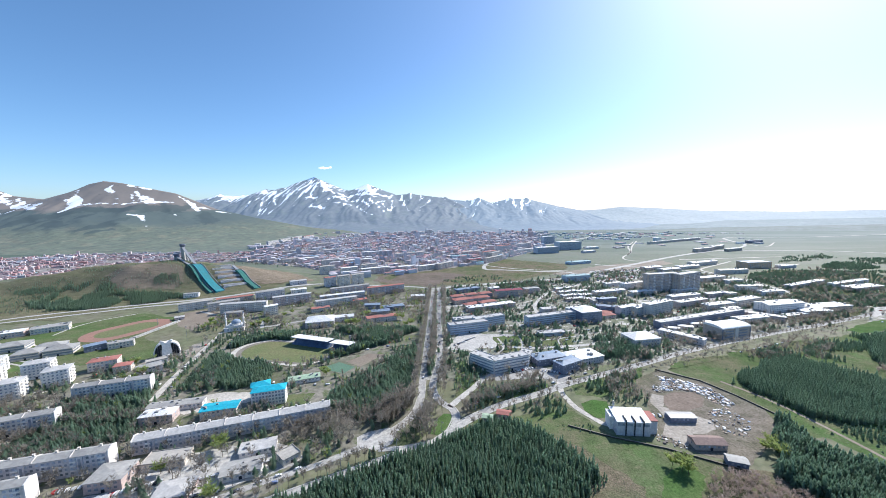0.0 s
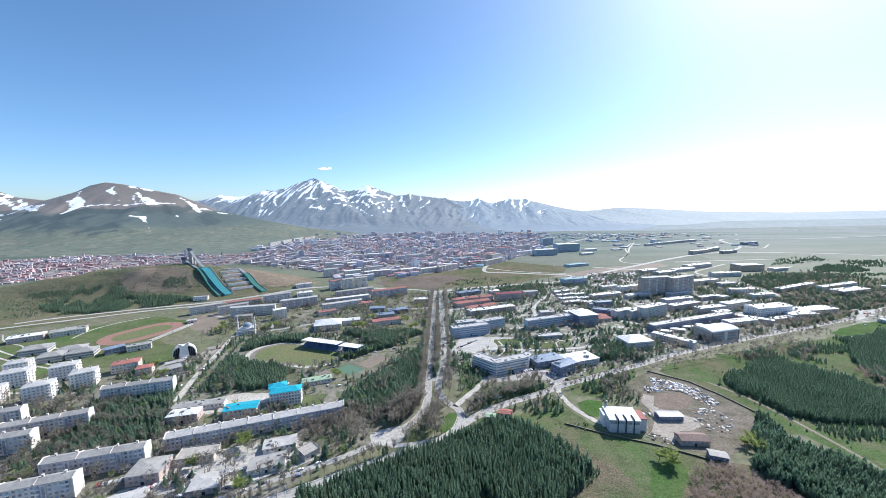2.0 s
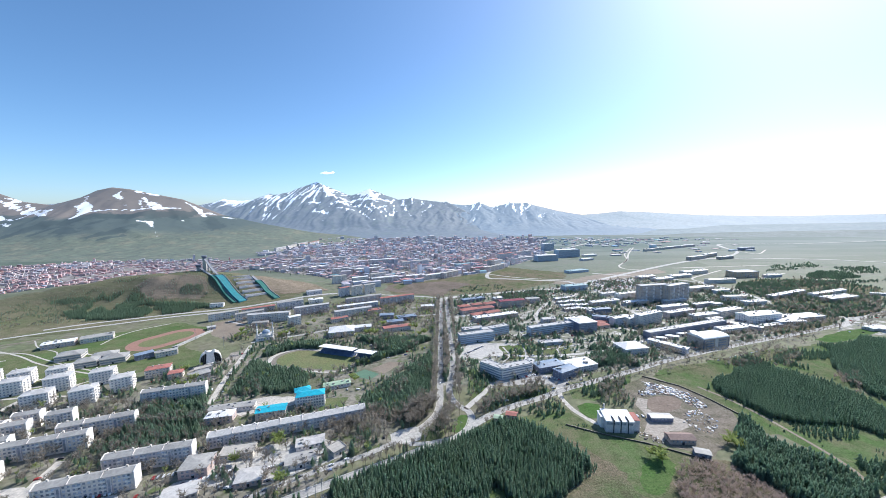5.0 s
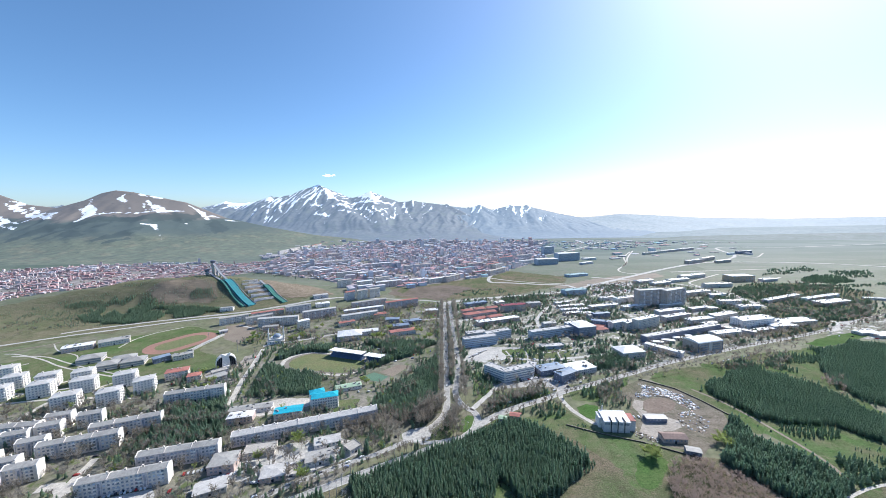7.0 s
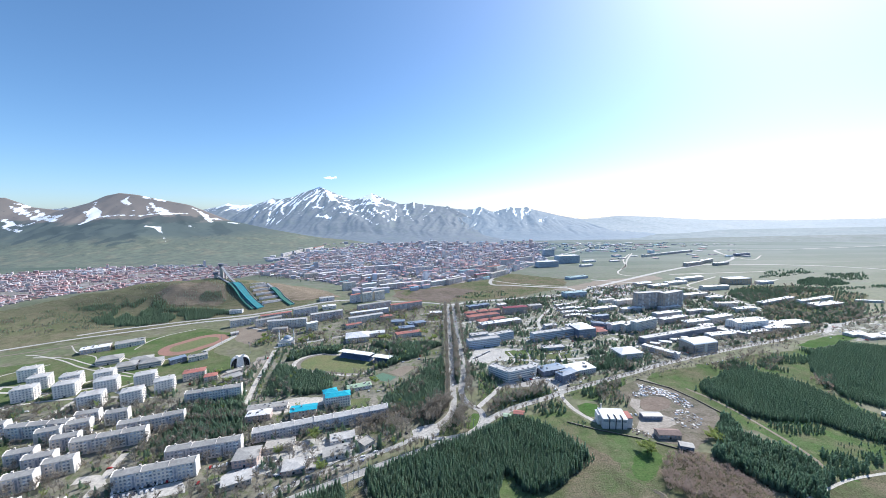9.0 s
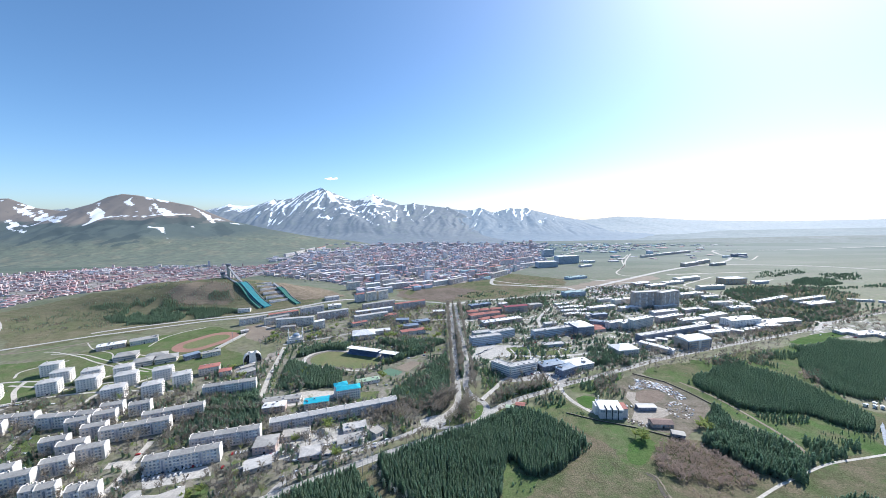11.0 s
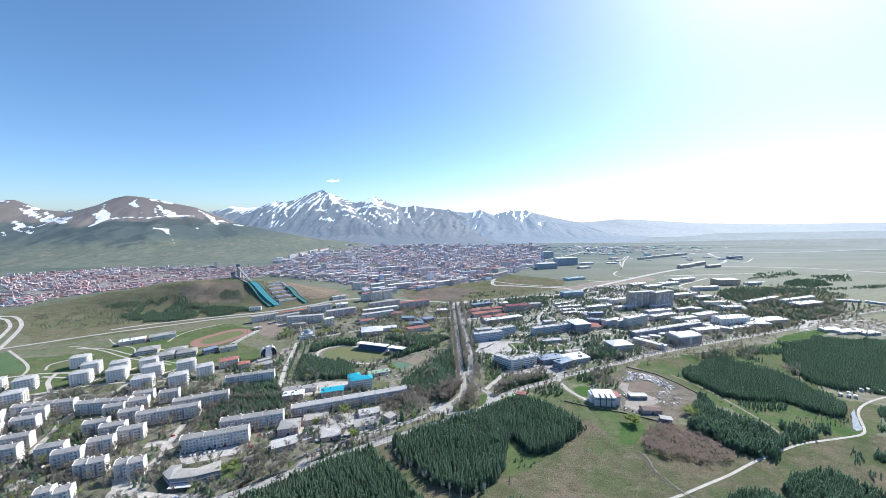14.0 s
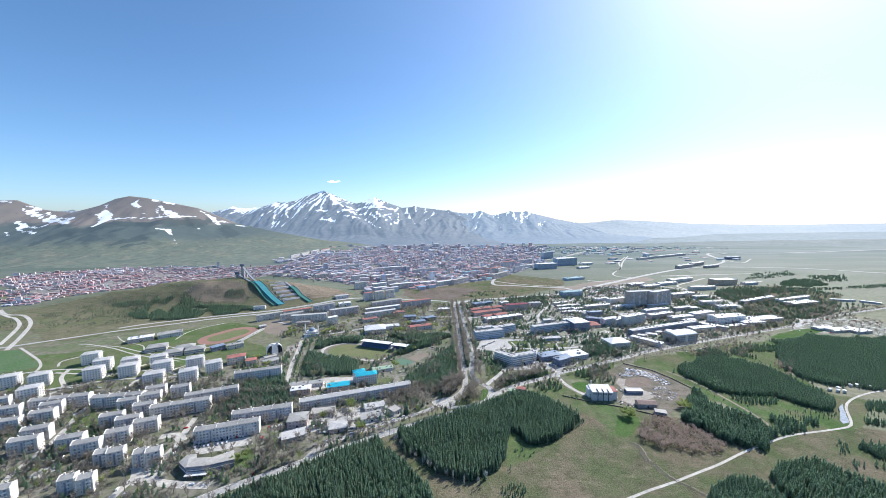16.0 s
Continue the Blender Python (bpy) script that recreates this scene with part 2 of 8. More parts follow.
# ---- terrain ----
def rise(x, y):
    """Height of the ski-jump hill, and of the far plain, which is bent up to fit the camera's horizon."""
    sx = np.where(x < -643, 359.0, 255.0)
    sy = np.where(y < 798, 82.0, 150.0)
    h = 58 * np.exp(-((x + 643) / sx) ** 2 - ((y - 798) / sy) ** 2)
    fold = np.sin(x / 31 + 1.3 * np.sin(y / 44)) * np.sin(y / 23 + 0.8 * np.sin(x / 37)) + 0.5 * np.sin(x / 13 + y / 17) * np.sin(y / 11 - x / 29)
    h = h + 3.2 * fold * np.clip((h - 6) / 30, 0, 1) * (1 - np.exp(-(((x + 535) / 105) ** 2) - ((y - 765) / 85) ** 2))
    far = np.clip((y - 2300) / 2600, 0, 1)
    return h + 60 * far * far


def height(x, y):
    return float(rise(np.float64(x), np.float64(y)))


def steps(*spans):
    out = []
    for a, b, n in spans:
        out += list(np.linspace(a, b, n, endpoint=False))
    return np.array(out + [spans[-1][1]])


def sheet(name, xs, ys, fz, material, smooth=True):
    X, Y = np.meshgrid(xs, ys)
    Z = fz(X, Y)
    co = np.stack([X, Y, Z], -1).reshape(-1, 3)
    nx, ny = len(xs), len(ys)
    i = (np.arange(ny - 1)[:, None] * nx + np.arange(nx - 1)[None]).ravel()
    quad = np.stack([i, i + 1, i + nx + 1, i + nx], -1)
    me = bpy.data.meshes.new(name)
    me.from_pydata(co.tolist(), [], quad.tolist())
    if smooth:
        me.polygons.foreach_set("use_smooth", np.ones(len(quad), bool))
    me.materials.append(material)
    return new(name, me)


def ground_material():
    """Dry steppe, fields and yards: town soil near the built-up middle, dry grass round it, far fields turned bluish
    with distance as painted haze.
    """
    m = surface("steppe_ground", (0.176, 0.170, 0.108), (0.130, 0.154, 0.080), fine=0.10, coarse=0.009, third=(0.185, 0.172, 0.125))
    nt = m.node_tree
    b = nt.nodes["Principled BSDF"]
    old = b.inputs["Base Color"].links[0].from_socket
    geo = nt.nodes.new("ShaderNodeNewGeometry")
    sep = nt.nodes.new("ShaderNodeSeparateXYZ")
    nt.links.new(geo.outputs["Position"], sep.inputs[0])
    # painted haze: the colour shifts to blue-green fields as distance grows
    haze_reach = nt.nodes.new("ShaderNodeMapRange")
    haze_reach.inputs["From Min"].default_value, haze_reach.inputs["From Max"].default_value = 600, 1900
    nt.links.new(sep.outputs["Y"], haze_reach.inputs["Value"])
    stretch = nt.nodes.new("ShaderNodeMapping")
    stretch.inputs["Scale"].default_value = (0.0028, 0.011, 1)
    nt.links.new(geo.outputs["Position"], stretch.inputs["Vector"])
    strips = nt.nodes.new("ShaderNodeTexVoronoi")
    strips.inputs["Scale"].default_value = 1.0
    nt.links.new(stretch.outputs[0], strips.inputs["Vector"])
    fields = nt.nodes.new("ShaderNodeMix")
    fields.data_type = "RGBA"
    split = nt.nodes.new("ShaderNodeSeparateColor")
    nt.links.new(strips.outputs["Color"], split.inputs[0])
    nt.links.new(split.outputs[0], fields.inputs[0])
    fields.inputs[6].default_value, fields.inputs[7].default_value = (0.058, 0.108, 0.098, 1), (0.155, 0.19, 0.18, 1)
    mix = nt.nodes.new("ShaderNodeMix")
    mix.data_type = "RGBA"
    nt.links.new(haze_reach.outputs["Result"], mix.inputs[0])
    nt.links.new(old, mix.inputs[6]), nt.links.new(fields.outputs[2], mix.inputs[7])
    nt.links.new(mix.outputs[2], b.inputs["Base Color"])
    return m


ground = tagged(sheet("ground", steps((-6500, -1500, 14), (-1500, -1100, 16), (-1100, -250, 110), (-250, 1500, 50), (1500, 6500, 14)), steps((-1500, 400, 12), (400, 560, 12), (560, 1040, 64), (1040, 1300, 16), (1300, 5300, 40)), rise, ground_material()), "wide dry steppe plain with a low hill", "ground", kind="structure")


def ridge_line(points):
    px, pz = np.array(points).T
    return lambda x: np.interp(x, px, pz)


def fractal(X, Y, scale, octaves=6, seed=0.0, sharp=True):
    out = np.zeros(X.shape)
    for idx in np.ndindex(X.shape):
        p = Vector((X[idx] / scale + seed, Y[idx] / scale, seed * 0.37))
        out[idx] = noise.ridged_multi_fractal(p, 0.9, 2.1, octaves, 1.0, 2.0) if sharp else noise.fractal(p, 0.9, 2.1, octaves)
    return out


def mountain_material(name, rock, scree, grass=None, haze_glow=0.0, haze_tint=(0.42, 0.62, 0.95), high=None, high_at=200, dark=None):
    """Rock and grass by height, with the snow that the mesh carries in its gullies and in placed drifts."""
    m = surface(name, rock, scree, fine=0.03, coarse=0.004, third=grass)
    nt = m.node_tree
    b = nt.nodes["Principled BSDF"]
    old = b.inputs["Base Color"].links[0].from_socket
    geo = nt.nodes.new("ShaderNodeNewGeometry")
    sep = nt.nodes.new("ShaderNodeSeparateXYZ")
    nt.links.new(geo.outputs["Position"], sep.inputs[0])
    ragged = nt.nodes.new("ShaderNodeTexNoise")
    ragged.inputs["Scale"].default_value, ragged.inputs["Detail"].default_value = 0.006, 6
    nt.links.new(geo.outputs["Position"], ragged.inputs["Vector"])
    lift = nt.nodes.new("ShaderNodeMath")
    lift.operation = "MULTIPLY_ADD"
    nt.links.new(ragged.outputs["Fac"], lift.inputs[0])
    lift.inputs[1].default_value = 90
    nt.links.new(sep.outputs["Z"], lift.inputs[2])

    def band(a, c, colour, old):
        r = nt.nodes.new("ShaderNodeMapRange")
        r.inputs["From Min"].default_value, r.inputs["From Max"].default_value = a + 45, c + 45
        nt.links.new(lift.outputs[0], r.inputs["Value"])
        mx = nt.nodes.new("ShaderNodeMix")
        mx.data_type = "RGBA"
        nt.links.new(r.outputs["Result"], mx.inputs[0])
        nt.links.new(old, mx.inputs[6])
        mx.inputs[7].default_value = (*colour, 1)
        return mx.outputs[2]

    if dark:
        old = band(high_at - 130, high_at - 70, dark, old)
    if high:
        old = band(high_at - 8, high_at + 10, high, old)
    lying = nt.nodes.new("ShaderNodeAttribute")
    lying.attribute_name = "snow"
    n = nt.nodes.new("ShaderNodeTexNoise")
    n.inputs["Scale"].default_value, n.inputs["Detail"].default_value = 0.04, 6
    nt.links.new(geo.outputs["Position"], n.inputs["Vector"])
    add = nt.nodes.new("ShaderNodeMath")
    add.operation = "MULTIPLY_ADD"
    nt.links.new(n.outputs["Fac"], add.inputs[0])
    add.inputs[1].default_value = 0.9
    nt.links.new(lying.outputs["Fac"], add.inputs[2])
    edge = nt.nodes.new("ShaderNodeMapRange")
    edge.inputs["From Min"].default_value, edge.inputs["From Max"].default_value = 0.93, 0.99
    nt.links.new(add.outputs[0], edge.inputs["Value"])
    wooded = nt.nodes.new("ShaderNodeAttribute")
    wooded.attribute_name = "wood"
    mottle = nt.nodes.new("ShaderNodeMath")
    mottle.operation = "MULTIPLY_ADD"
    scrub = nt.nodes.new("ShaderNodeTexNoise")
    scrub.inputs["Scale"].default_value, scrub.inputs["Detail"].default_value, scrub.inputs["Roughness"].default_value = 0.022, 8, 0.72
    nt.links.new(geo.outputs["Position"], scrub.inputs["Vector"])
    nt.links.new(scrub.outputs["Fac"], mottle.inputs[0]), nt.links.new(wooded.outputs["Fac"], mottle.inputs[2])
    mottle.inputs[1].default_value = 1.5
    stand = nt.nodes.new("ShaderNodeMapRange")
    stand.inputs["From Min"].default_value, stand.inputs["From Max"].default_value, stand.inputs["To Max"].default_value = 0.88, 1.05, 0.8
    nt.links.new(mottle.outputs[0], stand.inputs["Value"])
    trees = nt.nodes.new("ShaderNodeMix")
    trees.data_type = "RGBA"
    nt.links.new(stand.outputs["Result"], trees.inputs[0]), nt.links.new(old, trees.inputs[6])
    trees.inputs[7].default_value = (0.045, 0.065, 0.06, 1)
    old = trees.outputs[2]
    mix = nt.nodes.new("ShaderNodeMix")
    mix.data_type = "RGBA"
    nt.links.new(edge.outputs["Result"], mix.inputs[0])
    nt.links.new(old, mix.inputs[6])
    mix.inputs[7].default_value = (0.86, 0.89, 0.94, 1)
    nt.links.new(mix.outputs[2], b.inputs["Base Color"])
    # painted haze: bluish emission makes the slopes look paler and farther off
    if haze_glow:
        b.inputs["Emission Color"].default_value = (*haze_tint, 1)
        b.inputs["Emission Strength"].default_value = haze_glow
    return m


def massif(name, crest, y0, y1, y2, x0, x1, nx, ny, material, label, slope=0.42, gully=(150.0, 700.0), depth=0.16, snow=(120, 420, 0.5), drifts=(), streaks=(60.0, 420.0, 0.5), toe=1.5, seed=3.1, lean=0.25, peaks=True, woods=()):
    """A range with its crest line at y1: pyramids round its peaks, spurs and gullies down the front, snow in the
    gullies and in drifts placed to fit the camera's view.
    """
    xs = np.linspace(x0, x1, nx)
    ys = np.concatenate([np.linspace(y0, y1, ny), np.linspace(y1, y2, 6)[1:]])
    line = ridge_line(crest)
    X, Y = np.meshgrid(xs, ys)
    u = np.clip((Y - y0) / (y1 - y0), 0, 1)
    v = np.clip((Y - y1) / (y2 - y1), 0, 1)
    C = line(X)
    Z = C * (0.96 if peaks else 1.0) * u**toe * (1 - v) ** 1.2
    if peaks:
        for k, (px, pz) in enumerate(crest):
            if x0 - 900 < px < x1 + 900:
                a = 0.5 + 0.45 * math.sin(k * 2.4)
                p, q = (X - px) * math.cos(a) + (Y - y1) * math.sin(a), (Y - y1) * math.cos(a) - (X - px) * math.sin(a)
                Z = np.maximum(Z, pz - slope * (0.55 * (np.abs(p) + np.abs(q)) + 0.35 * np.hypot(p, q)))
    W = fractal(X, Y, 700.0, 4, seed + 5, False)
    G = fractal((X + lean * (Y - y1) + 140 * W) / gully[0], Y / gully[1], 1.0, 5, seed)
    lo, hi = np.percentile(G, (3, 97))
    G = np.clip((G - lo) / (hi - lo), 0, 1)
    near_crest = np.clip(1 - u**4, 0, 1)
    Z = Z - depth * C * (1 - G) * near_crest * np.clip(u * 1.9 - 0.35, 0, 1) * (v == 0) + 0.05 * C * W * near_crest * np.minimum(1, u * 2)
    Z += rise(X, Y) * (1 - u) - 3
    N = fractal((X + lean * (Y - y1) + 90 * W) / streaks[0], Y / streaks[1], 1.0, 4, seed + 2, False)
    N = N / N.std()
    S = np.clip((Z - snow[0]) / (snow[1] - snow[0]), 0, 1) * snow[2] + streaks[2] * (0.30 * N + 0.5 * np.clip((0.5 - G) / 0.5, 0, 1))
    S = np.where(Z < snow[0] * 0.8, 0.0, S)
    T = np.zeros(X.shape)
    for field, spots in ((S, drifts), (T, woods)):
        for ax, ay, bx, by, wide in spots:
            k = np.clip(((X - ax) * (bx - ax) + (Y - ay) * (by - ay) / 9) / ((bx - ax) ** 2 + (by - ay) ** 2 / 9), 0, 1)
            d = np.hypot(X - ax - k * (bx - ax), (Y - ay - k * (by - ay)) / 3) / wide
            field += 0.6 * np.exp(-((d * (1 - 0.3 * np.clip(N, -1, 1))) ** 2) * 1.2)
    ob = sheet(name, xs, ys, lambda a, b: Z, material)
    ob.data.attributes.new("snow", "FLOAT", "POINT").data.foreach_set("value", S.ravel().astype(np.float32))
    ob.data.attributes.new("wood", "FLOAT", "POINT").data.foreach_set("value", np.clip(T, 0, 0.7).ravel().astype(np.float32))
    return tagged(ob, label, "mountain", kind="structure")


# snow and wood segments, placed along camera rays to fit its view
HILL_SNOW = [(-2572, 2516, -2451, 2348, 12), (-2473, 2382, -2348, 2268, 19), (-2357, 2270, -2345, 2188, 12), (-2337, 2297, -2121, 2379, 6), (-2121, 2379, -1912, 2524, 6), (-2407, 2546, -2320, 2501, 14), (-2231, 2427, -2172, 2393, 7), (-2213, 2520, -2112, 2426, 9), (-2224, 2569, -2106, 2485, 9), (-2119, 2502, -1983, 2454, 13), (-2337, 2640, -2160, 2640, 6), (-1962, 2630, -1830, 2587, 6), (-1830, 2587, -1740, 2522, 7), (-1967, 2189, -1913, 2234, 5), (-1908, 2226, -1826, 2157, 5), (-1804, 2129, -1685, 2012, 4), (-1803, 2364, -1741, 2357, 5), (-1769, 2589, -1686, 2625, 6)]
FAR_HILL_SNOW = [(-3299, 2579, -3128, 2554, 12), (-3311, 2626, -3208, 2645, 9), (-3144, 2550, -2743, 2337, 10), (-3146, 2412, -2746, 2236, 9), (-2992, 2468, -2559, 2203, 7), (-3132, 2614, -2608, 2285, 7), (-3039, 2321, -2590, 2039, 7), (-3516, 2640, -3403, 2612, 9), (-3019, 2242, -2859, 2126, 7), (-1683, 2598, -1568, 2626, 6)]
HILL_WOODS = [(-2395, 1885, -2415, 1975, 30), (-2415, 1975, -2374, 2061, 26), (-2374, 2061, -2273, 2133, 18), (-2237, 1993, -2120, 1957, 16), (-2159, 2086, -2137, 2138, 14), (-1980, 1930, -1899, 2023, 17), (-1907, 1884, -1859, 1956, 13), (-1954, 2029, -1925, 2115, 14), (-2047, 2287, -1821, 2479, 24), (-1693, 2498, -1553, 2373, 26), (-2329, 2191, -2037, 2275, 15), (-2307, 1905, -2289, 2011, 16)]
PEAK_SNOW = [(-1300, 3850, -1243, 3703, 12), (-1243, 3703, -1166, 3602, 18), (-1171, 3562, -874, 3655, 9), (-874, 3655, -693, 3574, 9), (-1417, 3866, -1434, 3699, 8), (-1371, 3819, -1354, 3551, 9), (-1319, 3755, -1293, 3491, 8), (-1453, 3701, -1491, 3413, 9), (-1485, 3470, -1528, 3116, 11), (-1361, 3610, -1392, 3450, 8), (-1324, 3415, -1184, 3413, 10), (-1098, 3406, -836, 3479, 9), (-1006, 3271, -801, 3313, 8), (-1201, 3210, -1065, 3199, 8)]
RIDGE_SNOW = [(-918, 3862, -734, 3709, 22), (-824, 3869, -694, 3646, 17), (-728, 3677, -555, 3714, 11), (-772, 3445, -651, 3235, 8), (-719, 3462, -542, 3213, 8), (-638, 3484, -498, 3282, 8), (-518, 3664, -475, 3226, 8), (-443, 3800, -328, 3371, 8), (-801, 3313, -648, 3071, 7), (-1956, 3862, -1717, 3610, 20), (-1636, 3493, -1592, 3596, 13), (-1821, 3518, -1838, 3321, 9), (-1752, 3466, -1640, 3135, 10), (-1629, 3346, -1588, 3113, 9), (-1636, 3426, -1549, 3286, 9), (-1876, 3452, -1846, 3283, 8), (-2500, 3880, -2150, 3880, 34)]
RANGE = [(-6200, 420), (-4595, 335), (-4278, 345), (-3716, 290), (-2829, 287), (-2442, 364), (-2190, 350), (-1933, 414), (-1679, 430), (-1402, 535), (-1174, 423), (-1048, 391), (-818, 452), (-700, 405), (-543, 340), (-352, 352), (28, 302), (282, 273), (409, 300), (536, 245), (759, 294), (950, 290), (1366, 184), (1750, 120), (2200, 60)]
massif("backdrop_mountain_range", [(x, z + 8) for x, z in RANGE if x < 100] + [(330, 190), (600, 60)], 2450, 3900, 4250, -5200, 600, 520, 84, mountain_material("haze_blue_rock_with_snow", (0.078, 0.088, 0.10), (0.115, 0.12, 0.12), grass=(0.09, 0.105, 0.09), haze_glow=0.25, haze_tint=(0.41, 0.60, 0.90)), "distant mountain range in painted blue haze, streaked with snow", snow=(160, 480, 0.44), depth=0.085, lean=-0.1, gully=(85.0, 700.0), streaks=(20.0, 260.0, 0.5), drifts=PEAK_SNOW + RIDGE_SNOW)
# right part of the same range, split off to carry stronger painted haze
massif("backdrop_far_range", [(-500, 90), (-150, 220)] + [(x, z) for x, z in RANGE if x > 0], 2550, 4000, 4350, -450, 2300, 260, 70, mountain_material("haze_pale_rock_with_snow", (0.08, 0.095, 0.11), (0.11, 0.12, 0.125), haze_glow=0.32, haze_tint=(0.40, 0.62, 0.95)), "mountain range in pale painted haze with little snow", snow=(120, 380, 0.5), depth=0.10, lean=-0.3, gully=(100.0, 650.0), streaks=(26.0, 260.0, 0.62), seed=4.7)
# two added low strips, coloured and lit as haze to soften the plain's edge
massif("backdrop_plain_swell", [(1200, 0), (2000, 8), (3000, 14), (4500, 18), (6400, 18)], 1900, 2650, 3000, 1150, 6400, 60, 16, mountain_material("far_plain_haze", (0.10, 0.145, 0.14), (0.15, 0.185, 0.19), haze_tint=(0.50, 0.72, 1.0)), "added low swell in the blue-green colour of haze", snow=(400, 500, 0.1), depth=0.0, peaks=False)
massif("backdrop_plain_rise", [(900, 0), (1500, 26), (2500, 36), (4000, 44), (6400, 44)], 2350, 3250, 3600, 850, 6400, 70, 16, mountain_material("far_plain_glowing_haze", (0.12, 0.16, 0.165), (0.16, 0.195, 0.21), haze_glow=0.12, haze_tint=(0.50, 0.72, 1.0)), "added low rise that glows pale blue as haze", snow=(400, 500, 0.1), depth=0.0, peaks=False)
massif("backdrop_far_hills", [(900, 40), (1366, 130), (1750, 150), (2004, 175), (2325, 160), (2969, 118), (3934, 96), (5009, 105), (6200, 95)], 2750, 3950, 4300, 800, 6400, 160, 24, mountain_material("hazy_far_slopes", (0.17, 0.20, 0.22), (0.21, 0.23, 0.24), haze_glow=0.24, haze_tint=(0.52, 0.74, 1.0)), "distant hills paled by painted haze at the edge of the plain", snow=(400, 500, 0.1), depth=0.05, peaks=False)
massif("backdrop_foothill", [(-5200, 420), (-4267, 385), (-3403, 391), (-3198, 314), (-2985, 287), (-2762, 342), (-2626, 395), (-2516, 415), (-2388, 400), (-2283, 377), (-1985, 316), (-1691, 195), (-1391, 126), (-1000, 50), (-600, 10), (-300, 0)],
       1450, 2650, 3300, -5400, -250, 380, 84, mountain_material("steppe_hill_with_snow", (0.138, 0.158, 0.106), (0.114, 0.134, 0.092), grass=(0.172, 0.170, 0.114), haze_glow=0.06, high=(0.20, 0.17, 0.145), high_at=195, dark=(0.08, 0.105, 0.092)), "brown and green rounded hill with snow patches", gully=(170.0, 500.0), depth=0.05, snow=(150, 420, 0.12), drifts=HILL_SNOW + FAR_HILL_SNOW, woods=HILL_WOODS, streaks=(60.0, 300.0, 0.25), toe=1.35, seed=8.4, lean=0.5, peaks=False)


# ---- patches of ground, roads ----
def ragged(points, step=14.0, wobble=4.0, seed=0.0):
    """A closed outline with an uneven edge through the given corners."""
    out = []
    for (ax, ay), (bx, by) in zip(points, points[1:] + points[:1]):
        n = max(1, int(math.hypot(bx - ax, by - ay) / step))
        for k in range(n):
            x, y = ax + (bx - ax) * k / n, ay + (by - ay) * k / n
            d = noise.noise_vector(Vector((x / 30 + seed, y / 30, seed))) + 0.7 * noise.noise_vector(Vector((x / 8, y / 8 + seed, seed)))
            out.append((x + wobble * d.x, y + wobble * d.y))
    return out


CLEAR = []


def patch(name, points, material, label, z=0.05, wobble=4.0, category="ground", clear=False):
    if clear:
        CLEAR.append(list(points))
    bm = bmesh.new()
    pts = ragged(points, 4.0 if wobble >= 2 else 14.0, wobble, len(name)) if wobble else points
    face = add_poly(bm, [(x, y, height(x, y) + z) for x, y in pts])
    if face.normal.z < 0 or face.calc_area() and (face.normal_update() or face.normal.z < 0):
        face.normal_flip()
    bmesh.ops.triangulate(bm, faces=bm.faces[:])
    return tagged(part(name, bm, material), label, category, kind="structure")


def drape(name, points, material, label, z=0.25, cell=9.0):
    """A patch that follows uneven ground."""
    p = np.array(points, float)
    (x0, y0), (x1, y1) = p.min(0), p.max(0)
    edge = ragged(points, 10, 9, 4.0)
    bm = bmesh.new()
    grid = {}

    def vert(i, j):
        if (i, j) not in grid:
            x, y = x0 + i * cell, y0 + j * cell
            grid[i, j] = bm.verts.new((x, y, height(x, y) + z))
        return grid[i, j]

    for i in range(int((x1 - x0) / cell) + 1):
        for j in range(int((y1 - y0) / cell) + 1):
            if inside(np.array([x0 + (i + 0.5) * cell]), np.array([y0 + (j + 0.5) * cell]), edge)[0]:
                bm.faces.new((vert(i, j), vert(i + 1, j), vert(i + 1, j + 1), vert(i, j + 1)))
    return tagged(part(name, bm, material, None, "", True), label, "ground", kind="structure")


def inside(px, py, poly):
    hit = np.zeros(len(px), bool)
    for (ax, ay), (bx, by) in zip(poly, poly[1:] + poly[:1]):
        cross = (ay > py) != (by > py)
        hit ^= cross & (px < (bx - ax) * (py - ay) / ((by - ay) or 1e-9) + ax)
    return hit


def curve_through(points, step=8.0):
    pts = [Vector((x, y)) for x, y in points]
    pts = [2 * pts[0] - pts[1]] + pts + [2 * pts[-1] - pts[-2]]
    out = []
    for a, b, c, d in zip(pts, pts[1:], pts[2:], pts[3:]):
        n = max(2, int((c - b).length / step))
        for k in range(n):
            t = k / n
            out.append(0.5 * (2 * b + (c - a) * t + (2 * a - 5 * b + 4 * c - d) * t * t + (3 * b - a - 3 * c + d) * t**3))
    return out + [pts[-2]]


ROADS = []


def ribbon(bm, line, left, right, z0, z1):
    """A strip along a line between two offsets, with its top at z1 and sides down to z0."""
    rows = []
    for i, p in enumerate(line):
        d = (line[min(i + 1, len(line) - 1)] - line[max(i - 1, 0)]).normalized()
        n = Vector((-d.y, d.x))
        a, b = p + n * left, p + n * right
        za, zb = height(a.x, a.y), height(b.x, b.y)
        rows.append([bm.verts.new((q.x, q.y, h + z)) for q, h, z in ((a, za, z0), (a, za, z1), (b, zb, z1), (b, zb, z0))])
    for r, s in zip(rows, rows[1:]):
        for k in range(3):
            bm.faces.new((r[k], r[k + 1], s[k + 1], s[k]))
    bmesh.ops.recalc_face_normals(bm, faces=bm.faces[:])


